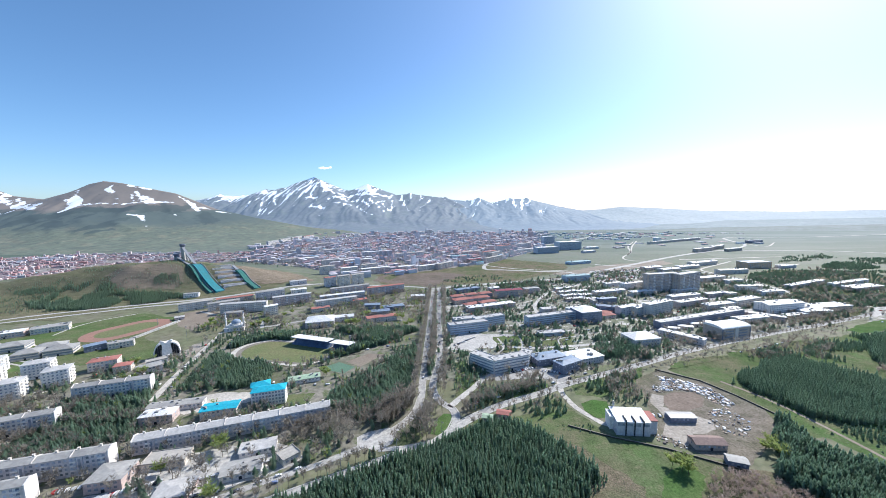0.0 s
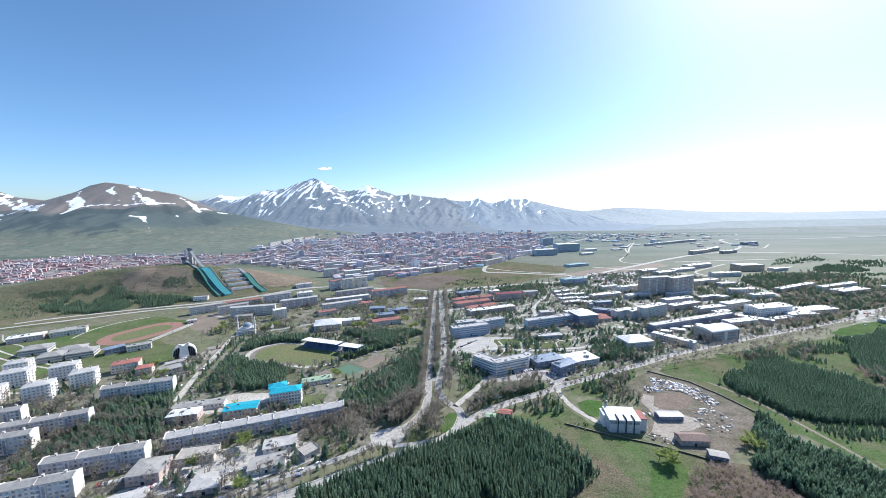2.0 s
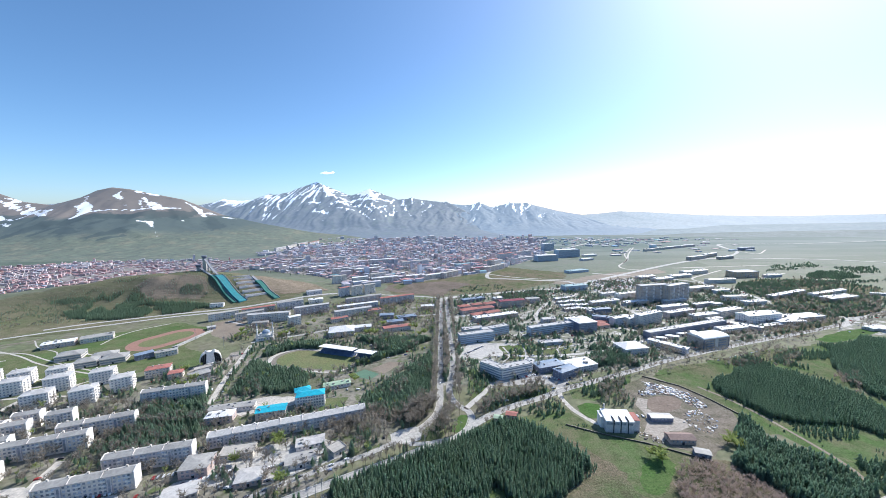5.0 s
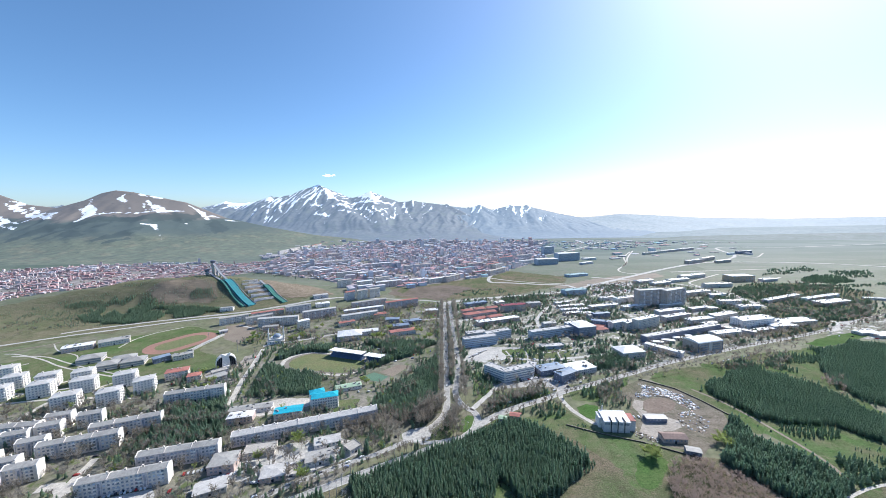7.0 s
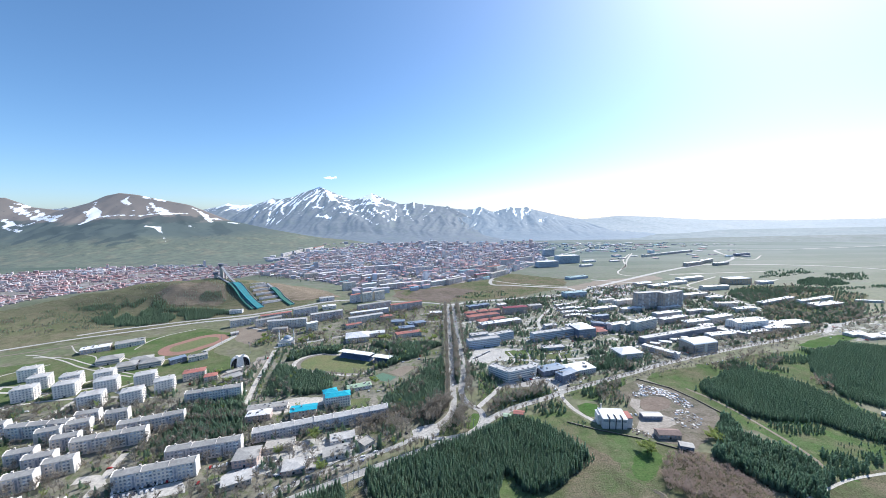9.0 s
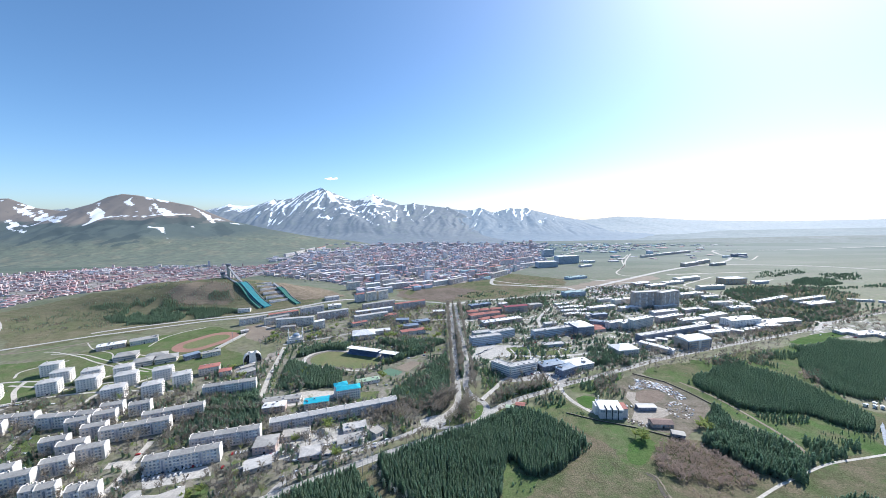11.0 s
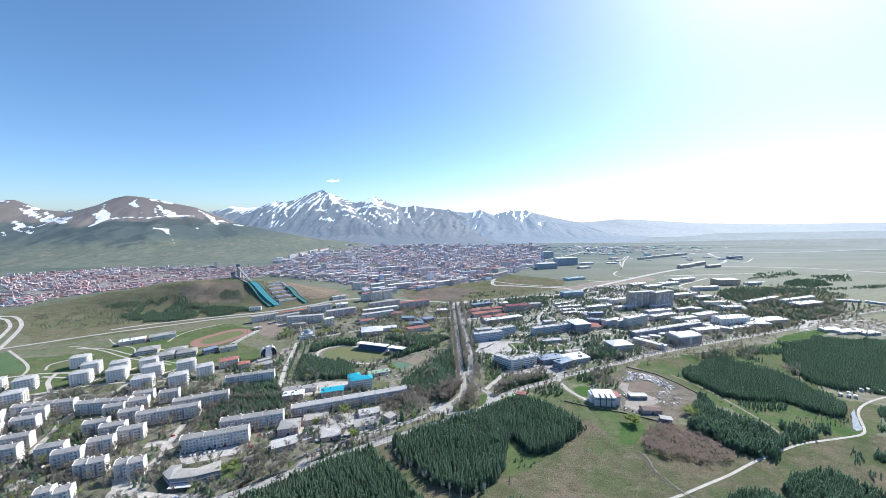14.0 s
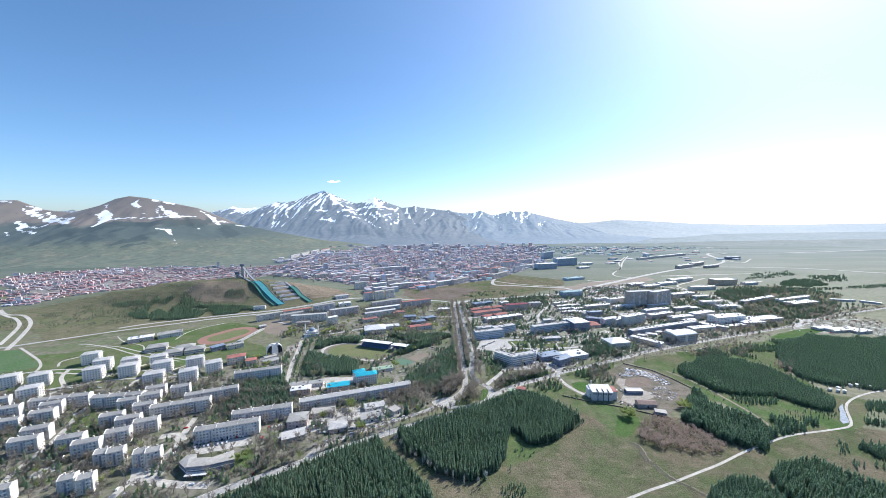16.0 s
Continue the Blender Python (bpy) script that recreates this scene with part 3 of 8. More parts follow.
def road(name, points, width, material, label, walks=0.0, z=0.12, clear=True, category="road"):
    line = curve_through(points)
    bm = bmesh.new()
    ribbon(bm, line, width / 2, -width / 2, -0.3, z)
    ob = tagged(part(name, bm, material), label, category, kind="structure")
    if clear:
        ROADS.append((np.array([(p.x, p.y) for p in line]), width / 2 + walks + 1.0))
    if walks:
        for side in (1, -1):
            bm = bmesh.new()
            a, b = side * (width / 2 + walks), side * width / 2
            ribbon(bm, line, max(a, b), min(a, b), -0.3, z + 0.15)
            tagged(part("pavement", bm, CONCRETE), "pale concrete pavement with a raised kerb", "pavement", kind="structure")
    return line


LEFT_TOWN = [(-683, 227), (-576, 154), (-480, 75), (-306, 67), (-154, 156), (-62, 231), (-25, 275), (-32, 496), (-32, 724), (-456, 644), (-314, 491), (-324, 424), (-375, 380), (-498, 292), (-644, 293)]
RIGHT_TOWN = [(-13, 333), (113, 336), (268, 390), (537, 484), (789, 586), (938, 683), (676, 816), (555, 951), (255, 837), (-16, 732)]
patch("ground_housing", LEFT_TOWN, TOWN_SOIL, "paved yards and worn grass between housing blocks", 0.04, 9)
patch("ground_campus", RIGHT_TOWN, CAMPUS_SOIL, "paved yards and worn grass between campus buildings", 0.04, 9)
patch("ground_sports_lawn", [(-670, 427), (-590, 524), (-515, 584), (-421, 553), (-414, 469), (-344, 424), (-323, 394), (-417, 380), (-584, 381)], LAWN, "green lawn round the sports ground", 0.06, 6, clear=True)
patch("ground_block_lawn", [(-728, 293), (-581, 285), (-499, 329), (-416, 365), (-469, 384), (-649, 426), (-796, 398)], LAWN, "open olive grass beside the white blocks", 0.07, 8)
patch("ground_near_slope", [(-260, 60), (-205, 112), (-150, 156), (-70, 200), (-10, 232), (40, 262), (96, 256), (160, 228), (230, 196), (262, 164), (300, 182), (360, 190), (430, 172), (420, 60), (150, 20), (0, 0), (-150, 0)], DRY, "rough olive and brown grass below the woods", 0.03, 5)
patch("ground_wood_floor", [(-194, 74), (-120, 160), (-60, 205), (-11, 240), (60, 250), (96, 202), (40, 165), (-26, 116), (-60, 120)], DRY, "dry grass and needles under the pines", 0.06, 5)
patch("ground_green_strip", [(20, 268), (60, 272), (102, 298), (112, 272), (126, 244), (160, 228), (190, 215), (188, 204), (160, 196), (143, 180), (130, 170), (122, 180), (124, 198), (108, 214), (92, 236), (70, 254), (30, 260)], MEADOW, "lush green grass strip", 0.09, 6)
patch("ground_clearing", [(17, 185), (26, 178), (26, 166), (39, 162), (28, 145), (5, 133), (6, 154)], LAWN, "pale green clearing between two lobes of the wood", 0.10, 3, clear=True)
patch("ground_slope", [(-62, 63), (-21, 108), (40, 159), (96, 196), (118, 176), (128, 158), (150, 122), (90, 80), (59, 31)], DRY, "dry brown grass slope", 0.08, 8)
patch("ground_bright_grass", [(127, 187), (127, 176), (132, 173), (142, 180), (155, 194), (164, 203), (160, 212), (150, 211), (138, 202)], FRESH, "bright green plot by the thicket", 0.13, 3)
patch("ground_meadow", [(258, 248), (263, 285), (257, 314), (232, 346), (262, 372), (298, 378), (433, 418), (557, 447), (576, 417), (440, 323), (428, 258), (468, 236), (385, 179), (253, 172), (285, 222)], MEADOW, "green meadow between pine woods", 0.05, 10)
patch("ground_far_meadow", [(425, 164), (529, 257), (712, 285), (705, 128), (402, 72), (181, 80), (253, 129)], DRY, "dry grass meadow", 0.05, 10)
YARD_TURF = turf("weedy_yard", (0.13, 0.135, 0.085), (0.18, 0.165, 0.13), (0.25, 0.215, 0.18), bump=0.5)
patch("ground_yard", [(150, 246), (166, 262), (179, 290), (180, 312), (188, 331), (222, 348), (249, 325), (261, 298), (266, 276), (255, 250), (219, 224), (197, 214), (168, 230)], YARD_TURF, "weedy brown scrap yard", 0.10, 3, clear=True)
patch("ground_mound", [(198, 300), (209, 304), (229, 304), (230, 293), (219, 281), (205, 276), (189, 276), (190, 288)], EARTH, "oval patch of dark bare earth in the yard", 0.16, 1)
patch("ground_pale_yard", [(186, 281), (194, 273), (212, 262), (208, 250), (197, 246), (187, 246), (172, 231), (162, 244), (172, 257), (178, 268), (180, 290), (190, 304), (198, 300)], SANDY, "pale trodden track through the scrap yard", 0.13, 2)
patch("ground_vacant", [(-176, 911), (-65, 985), (135, 1065), (211, 1171), (371, 1048), (327, 918), (140, 800), (-45, 763), (-144, 790)], DRY, "vacant green-brown field", 0.05, 8)
patch("ground_brown_field", [(-100, 914), (-1, 939), (60, 900), (-6, 801), (-21, 757), (-169, 829), (-163, 896)], turf("ploughed_earth", (0.165, 0.14, 0.11), (0.185, 0.155, 0.13), (0.205, 0.165, 0.145), bump=0.3, lie=(0.02, 0.2, 30)), "ploughed brown field", 0.12, 6)
patch("ground_sandy_field", [(277, 888), (450, 1008), (688, 1092), (685, 1028), (512, 944), (351, 867)], DIRT, "bare building land", 0.1, 8)
SCAR = turf("bare_hill_earth", (0.20, 0.17, 0.12), (0.25, 0.205, 0.155), (0.29, 0.235, 0.185), bump=1.2, lie=(0.03, 0.12, 20))
HILL = turf("hill_grass", (0.130, 0.150, 0.080), (0.162, 0.160, 0.098), (0.205, 0.180, 0.125), bump=1.2, lie=(0.02, 0.09, 12))
drape("ground_hill_grass", [(-1120, 560), (-1100, 700), (-960, 800), (-800, 880), (-560, 900), (-400, 860), (-330, 800), (-370, 720), (-450, 668), (-560, 606), (-690, 526), (-780, 470), (-880, 540)], HILL, "olive and brown grass of the ski-jump hill", 0.3, 10.0)
drape("ground_hill_scar", [(-501, 748), (-400, 748), (-330, 770), (-300, 800), (-353, 850), (-420, 880), (-500, 850)], SCAR, "bare brown flank of the hill", 0.75, 4.0)
drape("ground_hill_scar", [(-730, 744), (-700, 775), (-640, 790), (-585, 775), (-545, 728), (-560, 706), (-617, 705), (-672, 710)], SCAR, "eroded brown slope with bare ledges", 0.75, 4.0)
patch("ground_verge", [(-44, 240), (-37, 252), (-22, 266), (-14, 268), (-14, 250), (-20, 240), (-34, 234)], MEADOW, "grass verge in the fork of the avenue", 0.10, 2)
patch("ground_slip_lawn", [(11, 372), (22, 377), (28, 356), (35, 338), (17, 303), (10, 326)], MEADOW, "green lawn beside the slip road", 0.08, 3)
patch("ground_hall_lawn", [(119, 288), (131, 294), (142, 289), (138, 275), (129, 266), (121, 268), (118, 278)], FRESH, "bright green lawn beside the warehouse", 0.12, 2)
patch("ground_lodging_green", [(-463, 197), (-481, 224), (-473, 244), (-422, 205), (-408, 184), (-429, 174)], LAWN, "green plot with young trees between lodgings", 0.07, 4)
patch("ground_plaza", [(5, 414), (72, 421), (98, 458), (20, 466)], CONCRETE, "pale paved forecourt", 0.1, 2, clear=True)
patch("ground_car_park", [(39, 338), (52, 352), (66, 344), (98, 360), (118, 353), (131, 345), (116, 322), (101, 334), (81, 335), (52, 331)], ASPHALT, "asphalt forecourt and car park before the white faculty block", 0.13, 1, clear=True)
patch("ground_forecourt_lawn", [(9, 300), (16, 337), (32, 355), (36, 334), (22, 309)], LAWN, "green lawn beside the faculty block", 0.09, 2)
patch("ground_verge", [(23, 284), (32, 304), (44, 319), (63, 329), (97, 330), (105, 316), (74, 303), (46, 292)], MEADOW, "grass under the tree belt by the main road", 0.09, 2)
patch("ground_verge", [(120, 302), (124, 327), (155, 338), (181, 348), (212, 360), (185, 310), (140, 297)], MEADOW, "grass under the tree belt by the main road", 0.085, 2)
patch("ground_school_yard", [(-222, 279), (-186, 294), (-156, 312), (-207, 316), (-259, 298)], GRAVEL, "pale gravel school yard", 0.1, 2, clear=True)
patch("ground_school_lawn", [(-155, 279), (-124, 293), (-122, 312), (-150, 308)], LAWN, "green school lawn", 0.1, 2, clear=True)
patch("ground_roundabout", [(-13, 250), (-9, 265), (-1, 276), (5, 275), (6, 266), (3, 256), (-5, 248)], FRESH, "green island at the junction", 0.2, 0.6, clear=True)
patch("ground_red_court", [(-140, 362), (-120, 384), (-87, 414), (-60, 410), (-80, 370), (-98, 346)], TOWN_SOIL, "grey hard-standing of the sports courts", 0.12, 1, clear=True)
patch("ground_tan_court", [(-112, 380), (-90, 402), (-72, 398), (-92, 366)], DIRT, "worn tan sports court", 0.16, 0)
patch("ground_green_court", [(-136, 362), (-119, 379), (-98, 366), (-106, 352)], surface("green_court", (0.10, 0.19, 0.13), (0.12, 0.20, 0.14), fine=0.5, coarse=0.05), "green hard court", 0.2, 0)
patch("ground_park", [(62, 399), (155, 413), (176, 457), (62, 451)], LAWN, "campus park lawn", 0.12, 6)

patch("ground_car_lot", [(395, 927), (552, 951), (495, 827), (354, 784)], CONCRETE, "pale open lot with parked vehicles", 0.12, 6)
EAST_GROVE = [(698, 767), (743, 842), (863, 910), (1001, 900), (1035, 836), (1049, 782), (760, 552), (710, 568), (624, 512), (544, 476), (515, 477), (521, 538), (607, 587), (700, 697)]
patch("ground_east_grove", EAST_GROVE, DRY, "dull grass under the trees of the eastern campus", 0.09, 8)
patch("ground_fork_lawn", [(541, 457), (613, 491), (674, 505), (682, 491), (610, 459), (551, 443)], FRESH, "bright lawn beside the road fork", 0.15, 3, clear=True)
patch("ground_forecourt", [(613, 493), (702, 553), (831, 582), (838, 521), (756, 457), (654, 475)], CAMPUS_SOIL, "paved and grassy forecourt by the main road", 0.12, 6)
patch("ground_sand_lot", [(-418, 128), (-426, 154), (-407, 146), (-399, 125)], GRAVEL, "bare sandy lot between lodgings", 0.08, 3)
patch("ground_sand_lot", [(-337, 137), (-305, 142), (-301, 124), (-316, 117)], GRAVEL, "bare sandy lot between lodgings", 0.08, 3)

patch("ground_depot", [(-225, 180), (-150, 190), (-100, 225), (-130, 245), (-200, 225)], CONCRETE, "pale paved depot yards by the road", 0.10, 8)

patch("ground_green_lot", [(-256, 155), (-238, 160), (-225, 139), (-242, 134)], MEADOW, "small green plot by the hall", 0.11, 2, clear=True)
patch("ground_lodging_car_park", [(-302, 168), (-255, 184), (-243, 171), (-290, 154)], CONCRETE, "pale car park before the long slab", 0.11, 2, clear=True)
patch("ground_midtown_lawn", [(-276, 545), (-281, 604), (-246, 596), (-224, 549), (-242, 520)], LAWN, "green lawn between housing slabs", 0.09, 4, clear=True)
patch("ground_midtown_lawn", [(-294, 500), (-289, 524), (-225, 553), (-226, 536)], LAWN, "green lawn between housing slabs", 0.10, 4)
patch("ground_bare_plot", [(-409, 521), (-442, 583), (-410, 603), (-374, 575), (-363, 536), (-365, 490)], DIRT, "bare trodden plot by the slabs", 0.09, 5, clear=True)
patch("ground_hall_forecourt", [(-322, 342), (-346, 378), (-346, 396), (-318, 398), (-326, 440), (-312, 446), (-296, 380), (-290, 345)], SANDY, "pale trodden forecourt of the arched hall", 0.10, 4)
patch("ground_green_field", [(-860, 400), (-818, 430), (-791, 436), (-704, 385), (-676, 363), (-710, 335), (-830, 350)], surface("sown_field", (0.085, 0.150, 0.060), (0.105, 0.155, 0.075), fine=0.4, coarse=0.03), "bright green field at the estate's edge", 0.13, 4)
patch("ground_puddle", [(417, 231), (414, 226), (382, 193), (374, 191), (377, 197), (396, 214)], surface("shallow_grey_water", (0.30, 0.34, 0.38), (0.38, 0.40, 0.42), rough=0.15, fine=0.3, coarse=0.05), "shallow pale flood water beside the track", 0.12, 2, "water", clear=True)

AVENUE_W = [(-22, 734), (-22, 501), (-22, 375), (-22, 327), (-22, 301), (-25, 280), (-31, 267), (-39, 256), (-50, 246)]
AVENUE_E = [(-10, 733), (-8, 528), (-5, 410), (-9, 350), (-12, 326), (-9, 305), (-2, 291), (6, 283), (9, 271), (5, 256), (0, 244)]
DIAGONAL = [(-336, 32), (-265, 89), (-234, 112), (-206, 128), (-179, 146), (-145, 166), (-106, 188), (-70, 207), (-31, 228), (-8, 239), (10, 259), (24, 271), (40, 282), (56, 291), (73, 299), (91, 307), (109, 318), (123, 325), (141, 332), (176, 347), (231, 371), (289, 397), (419, 444), (531, 480), (648, 521), (798, 584), (1001, 647)]
road("road_avenue_west", AVENUE_W, 5.5, ASPHALT, "tree-lined avenue carriageway", 0.8)
road("road_avenue_east", AVENUE_E, 5.5, ASPHALT, "tree-lined avenue carriageway", 0.8)
road("road_diagonal", DIAGONAL, 6.5, ASPHALT, "pale worn main road past the pine wood", 1.0, z=0.15)
road("road_diagonal_side", [(-182, 146), (-176, 162), (-149, 183), (-112, 206), (-87, 218), (-61, 236), (-48, 246)], 5.5, ASPHALT, "side road with worn asphalt", z=0.14)
patch("ground_junction", [(-64, 236), (-66, 247), (-58, 253), (-44, 258), (-37, 249), (-40, 239), (-50, 231)], CONCRETE, "pale worn asphalt at the junction", 0.17, 1.5, clear=True)
road("road_slip", [(4, 286), (16, 303), (28, 319), (38, 334), (51, 341)], 6, CONCRETE, "pale slip road")
road("road_slip_west", [(-48, 233), (-30, 234), (-10, 240)], 5, CONCRETE, "pale slip road", z=0.16)
road("road_east_lane", [(109, 346), (112, 328), (108, 308), (109, 296), (112, 282), (120, 267), (130, 256), (163, 253)], 5, GRAVEL, "pale lane to the scrap yard")
road("road_hill", [(-725, 552), (-690, 578), (-630, 608), (-556, 638), (-460, 668), (-386, 706), (-259, 778), (-86, 764), (-22, 740)], 7, CONCRETE, "pale dual road below the hill", z=0.4)
road("road_hill", [(-942, 369), (-800, 470), (-710, 534), (-670, 556), (-612, 588), (-547, 622), (-455, 654), (-380, 694)], 7, CONCRETE, "pale dual road below the hill", z=0.4)
road("road_cross", [(-22, 737), (52, 768), (186, 802), (240, 815), (297, 834), (406, 913), (536, 1007), (758, 1162), (935, 1269), (1061, 1318), (1230, 1303), (1341, 1277), (1452, 1237), (1560, 1150), (1700, 1040)], 14, CONCRETE, "pale highway across the plain", z=0.25)
road("road_city", [(342, 874), (326, 915), (264, 931), (170, 961), (121, 975), (126, 1048), (166, 1150), (243, 1347), (413, 1545), (620, 1756), (853, 2031), (1050, 2300)], 11, CONCRETE, "pale road into the city", z=0.2)
road("road_cross_south", [(675, 670), (684, 816), (638, 918), (451, 1032)], 9, CONCRETE, "pale link road", z=0.22)
road("road_plain", [(1061, 1318), (1300, 1500), (1497, 1845), (1886, 1825), (2546, 1934), (3200, 2010)], 12, CONCRETE, "pale country road", z=0.22)
road("road_plain", [(753, 1107), (1000, 1130), (1118, 1140)], 8, GRAVEL, "pale country road", z=0.22)
road("road_loop", [(-1150, 690), (-1064, 644), (-1035, 632), (-967, 583), (-914, 527), (-855, 458)], 6, GRAVEL, "pale carriageway looping round the hill", z=0.5)
road("road_loop", [(-1160, 705), (-1094, 664), (-1042, 654), (-957, 595), (-882, 517), (-812, 434)], 6.5, GRAVEL, "pale carriageway looping round the hill", z=0.5)
road("road_farm_track", [(-823, 434), (-803, 446), (-751, 458), (-712, 480), (-687, 498), (-680, 512)], 4, DIRT, "brown lane along the hill's foot", z=0.16)
road("road_farm_track", [(-803, 446), (-746, 413), (-700, 385), (-673, 363), (-660, 345)], 3.4, GRAVEL, "pale track round the green field", z=0.16)
road("road_farm_track", [(-632, 423), (-647, 405), (-661, 383), (-646, 363)], 3, GRAVEL, "pale path to the white blocks", z=0.16)
road("road_campus", [(3, 410), (64, 418), (115, 412), (195, 423), (241, 440), (300, 470)], 6, CONCRETE, "pale campus street", z=0.14)
road("road_campus", [(-6, 480), (60, 490), (150, 505), (260, 540), (380, 590), (520, 640)], 6, CONCRETE, "pale campus street", z=0.14)
road("road_campus", [(150, 505), (160, 600), (220, 700), (300, 760)], 6, CONCRETE, "pale campus street", z=0.13)
road("road_campus", [(380, 590), (400, 680), (420, 760)], 6, CONCRETE, "pale campus street", z=0.13)
road("road_campus", [(-6, 600), (80, 610), (160, 600)], 5, CONCRETE, "pale campus street", z=0.13)
for k in range(4):
    road("road_park_path", [(62 + 28 * k, 396 + 5 * k), (74 + 24 * k, 416 + 6 * k), (70 + 30 * k, 446 + 4 * k)], 2.4, CONCRETE, "narrow white path through the park", z=0.17, clear=False)
road("road_park_path", [(55, 428), (95, 430), (150, 442), (185, 452)], 2.4, CONCRETE, "narrow white path through the park", z=0.18, clear=False)
road("road_straight", [(-267, 302), (-283, 352), (-295, 401), (-312, 467)], 6, GRAVEL, "straight pale lane")
road("road_path", [(60, 83), (92, 96), (116, 105), (140, 113), (172, 125), (196, 134), (230, 149), (262, 161), (298, 173), (340, 180), (372, 186), (386, 195), (402, 212), (414, 224), (433, 237), (466, 251), (506, 261), (560, 268)], 2.3, GRAVEL, "white dirt track between the woods", z=0.16)
road("road_lane", [(-321, 75), (-322, 99), (-323, 127), (-318, 160), (-328, 196), (-334, 218)], 6, GRAVEL, "pale lane between lodgings", z=0.16)
road("road_lane", [(-409, 96), (-434, 126), (-443, 154), (-458, 194), (-481, 241), (-477, 276), (-482, 310), (-479, 327)], 5, GRAVEL, "pale lane between lodgings", z=0.18)
road("road_fork", [(649, 514), (686, 536), (708, 568)], 7, CONCRETE, "pale road at the eastern fork", z=0.2)
road("road_fork", [(686, 536), (704, 529), (712, 505)], 7, CONCRETE, "pale road at the eastern fork", z=0.21)
road("road_fork", [(696, 555), (735, 563), (792, 578)], 6, CONCRETE, "pale road at the eastern fork", z=0.22)
road("road_midtown", [(-318, 478), (-301, 491), (-269, 502), (-212, 536), (-169, 572), (-114, 600), (-26, 616)], 6, ASPHALT, "narrow street between housing slabs", z=0.14)
road("road_midtown", [(-420, 590), (-372, 566), (-330, 562), (-292, 545), (-269, 502)], 4.5, CONCRETE, "pale service lane along the slabs", z=0.15)
road("road_midtown", [(-330, 628), (-240, 592), (-160, 634), (-60, 672)], 4.5, CONCRETE, "pale service lane along the slabs", z=0.15)
road("road_lane", [(-580, 263), (-560, 288), (-600, 325), (-617, 352)], 5, GRAVEL, "pale lane between white blocks", z=0.20)
road("road_lane", [(-325, 124), (-276, 117), (-251, 116)], 8, GRAVEL, "pale lane", z=0.25)
road("road_farm_track", [(-713, 460), (-688, 457), (-629, 437), (-578, 413), (-525, 394), (-470, 378)], 2.4, GRAVEL, "pale farm track over the grass", z=0.14)
road("road_farm_track", [(-690, 450), (-636, 447), (-575, 423), (-521, 402), (-455, 380)], 2.2, GRAVEL, "pale farm track over the grass", z=0.15)
road("road_path_sports", [(-553, 479), (-560, 517), (-549, 551), (-521, 581)], 2.6, GRAVEL, "curved pale path round the running track", z=0.14)
road("road_path_sports", [(-560, 452), (-530, 440), (-500, 432), (-450, 440), (-425, 455)], 2.2, GRAVEL, "narrow pale path by the sports halls", z=0.14)
road("road_path_sports", [(-680, 500), (-640, 470), (-590, 450), (-560, 420), (-520, 400)], 1.8, GRAVEL, "narrow pale path over the lawn", z=0.14)
road("road_lane", [(-346, 183), (-332, 186), (-318, 176)], 9, GRAVEL, "pale widening of the lane", z=0.26)
for points in ([(-590, 285), (-520, 314), (-450, 322), (-385, 320)], [(-625, 340), (-560, 334), (-525, 336), (-480, 348), (-440, 330)], [(-548, 296), (-532, 338), (-508, 376)], [(-470, 318), (-455, 350), (-440, 375)], [(-700, 330), (-640, 350), (-590, 352)]):
    road("road_block_path", points, 3.6, GRAVEL, "pale path between the white blocks", z=0.22)
for points in ([(875, 1056), (777, 990), (692, 929), (683, 877), (684, 830), (698, 757)], [(1024, 995), (940, 949), (879, 925), (841, 968)], [(931, 1703), (794, 1495), (715, 1326), (652, 1234)], [(967, 1742), (810, 1493), (702, 1301), (607, 1172), (594, 1106), (632, 1081)], [(1461, 1821), (1364, 1612), (1332, 1439), (1496, 1574)], [(127, 1043), (185, 992), (248, 959), (336, 934)]):
    road("road_plain_lane", points, 6, GRAVEL, "pale dirt road on the plain", z=0.2)
road("road_rut", [(268, 324), (282, 295), (290, 260), (295, 206), (290, 181)], 3, DIRT, "muddy track", z=0.1)
DITCH_LINE = [(130, 166), (135, 160), (134.5, 151), (133, 140), (136, 130), (138, 122), (141, 115), (146, 110), (151, 104), (156, 96)]
# flat dark and paler strips stand for ditch and bank; no trench is cut
for k, (off, wide, material, text) in enumerate(((0.0, 1.7, DITCH, "dark earthen ditch with crumbling banks"), (3.0, 0.7, DIRT, "crumbling spoil bank beside the ditch"))):
    r = random.Random(40 + k)
    banks = [[(p.x + off + side * wide * r.uniform(0.12, 1.5), p.y + r.uniform(-0.6, 0.6)) for p in curve_through(DITCH_LINE, 2.2)] for side in (-1, 1)]
    patch("ground_ditch" if k == 0 else "ground_spoil", banks[0] + banks[1][::-1], material, text, 0.19 + 0.01 * k, 0)


def stadium_ring(cx, cy, rz, straight, radius, n=20):
    pts = []
    for k in range(n + 1):
        a = -math.pi / 2 + math.pi * k / n
        pts.append((straight / 2 + radius * math.cos(a), radius * math.sin(a)))
    for k in range(n + 1):
        a = math.pi / 2 + math.pi * k / n
        pts.append((-straight / 2 + radius * math.cos(a), radius * math.sin(a)))
    c, s = math.cos(rz), math.sin(rz)
    return [(cx + x * c - y * s, cy + x * s + y * c) for x, y in pts]


patch("ground_track", stadium_ring(-466, 501, radians(60), 33, 36), TRACK, "faded red oval running track", 0.16, 0, "running track", clear=True)
patch("ground_infield", stadium_ring(-466, 501, radians(60), 32, 21), PITCH, "grass infield of the running track", 0.24, 0, "lawn")
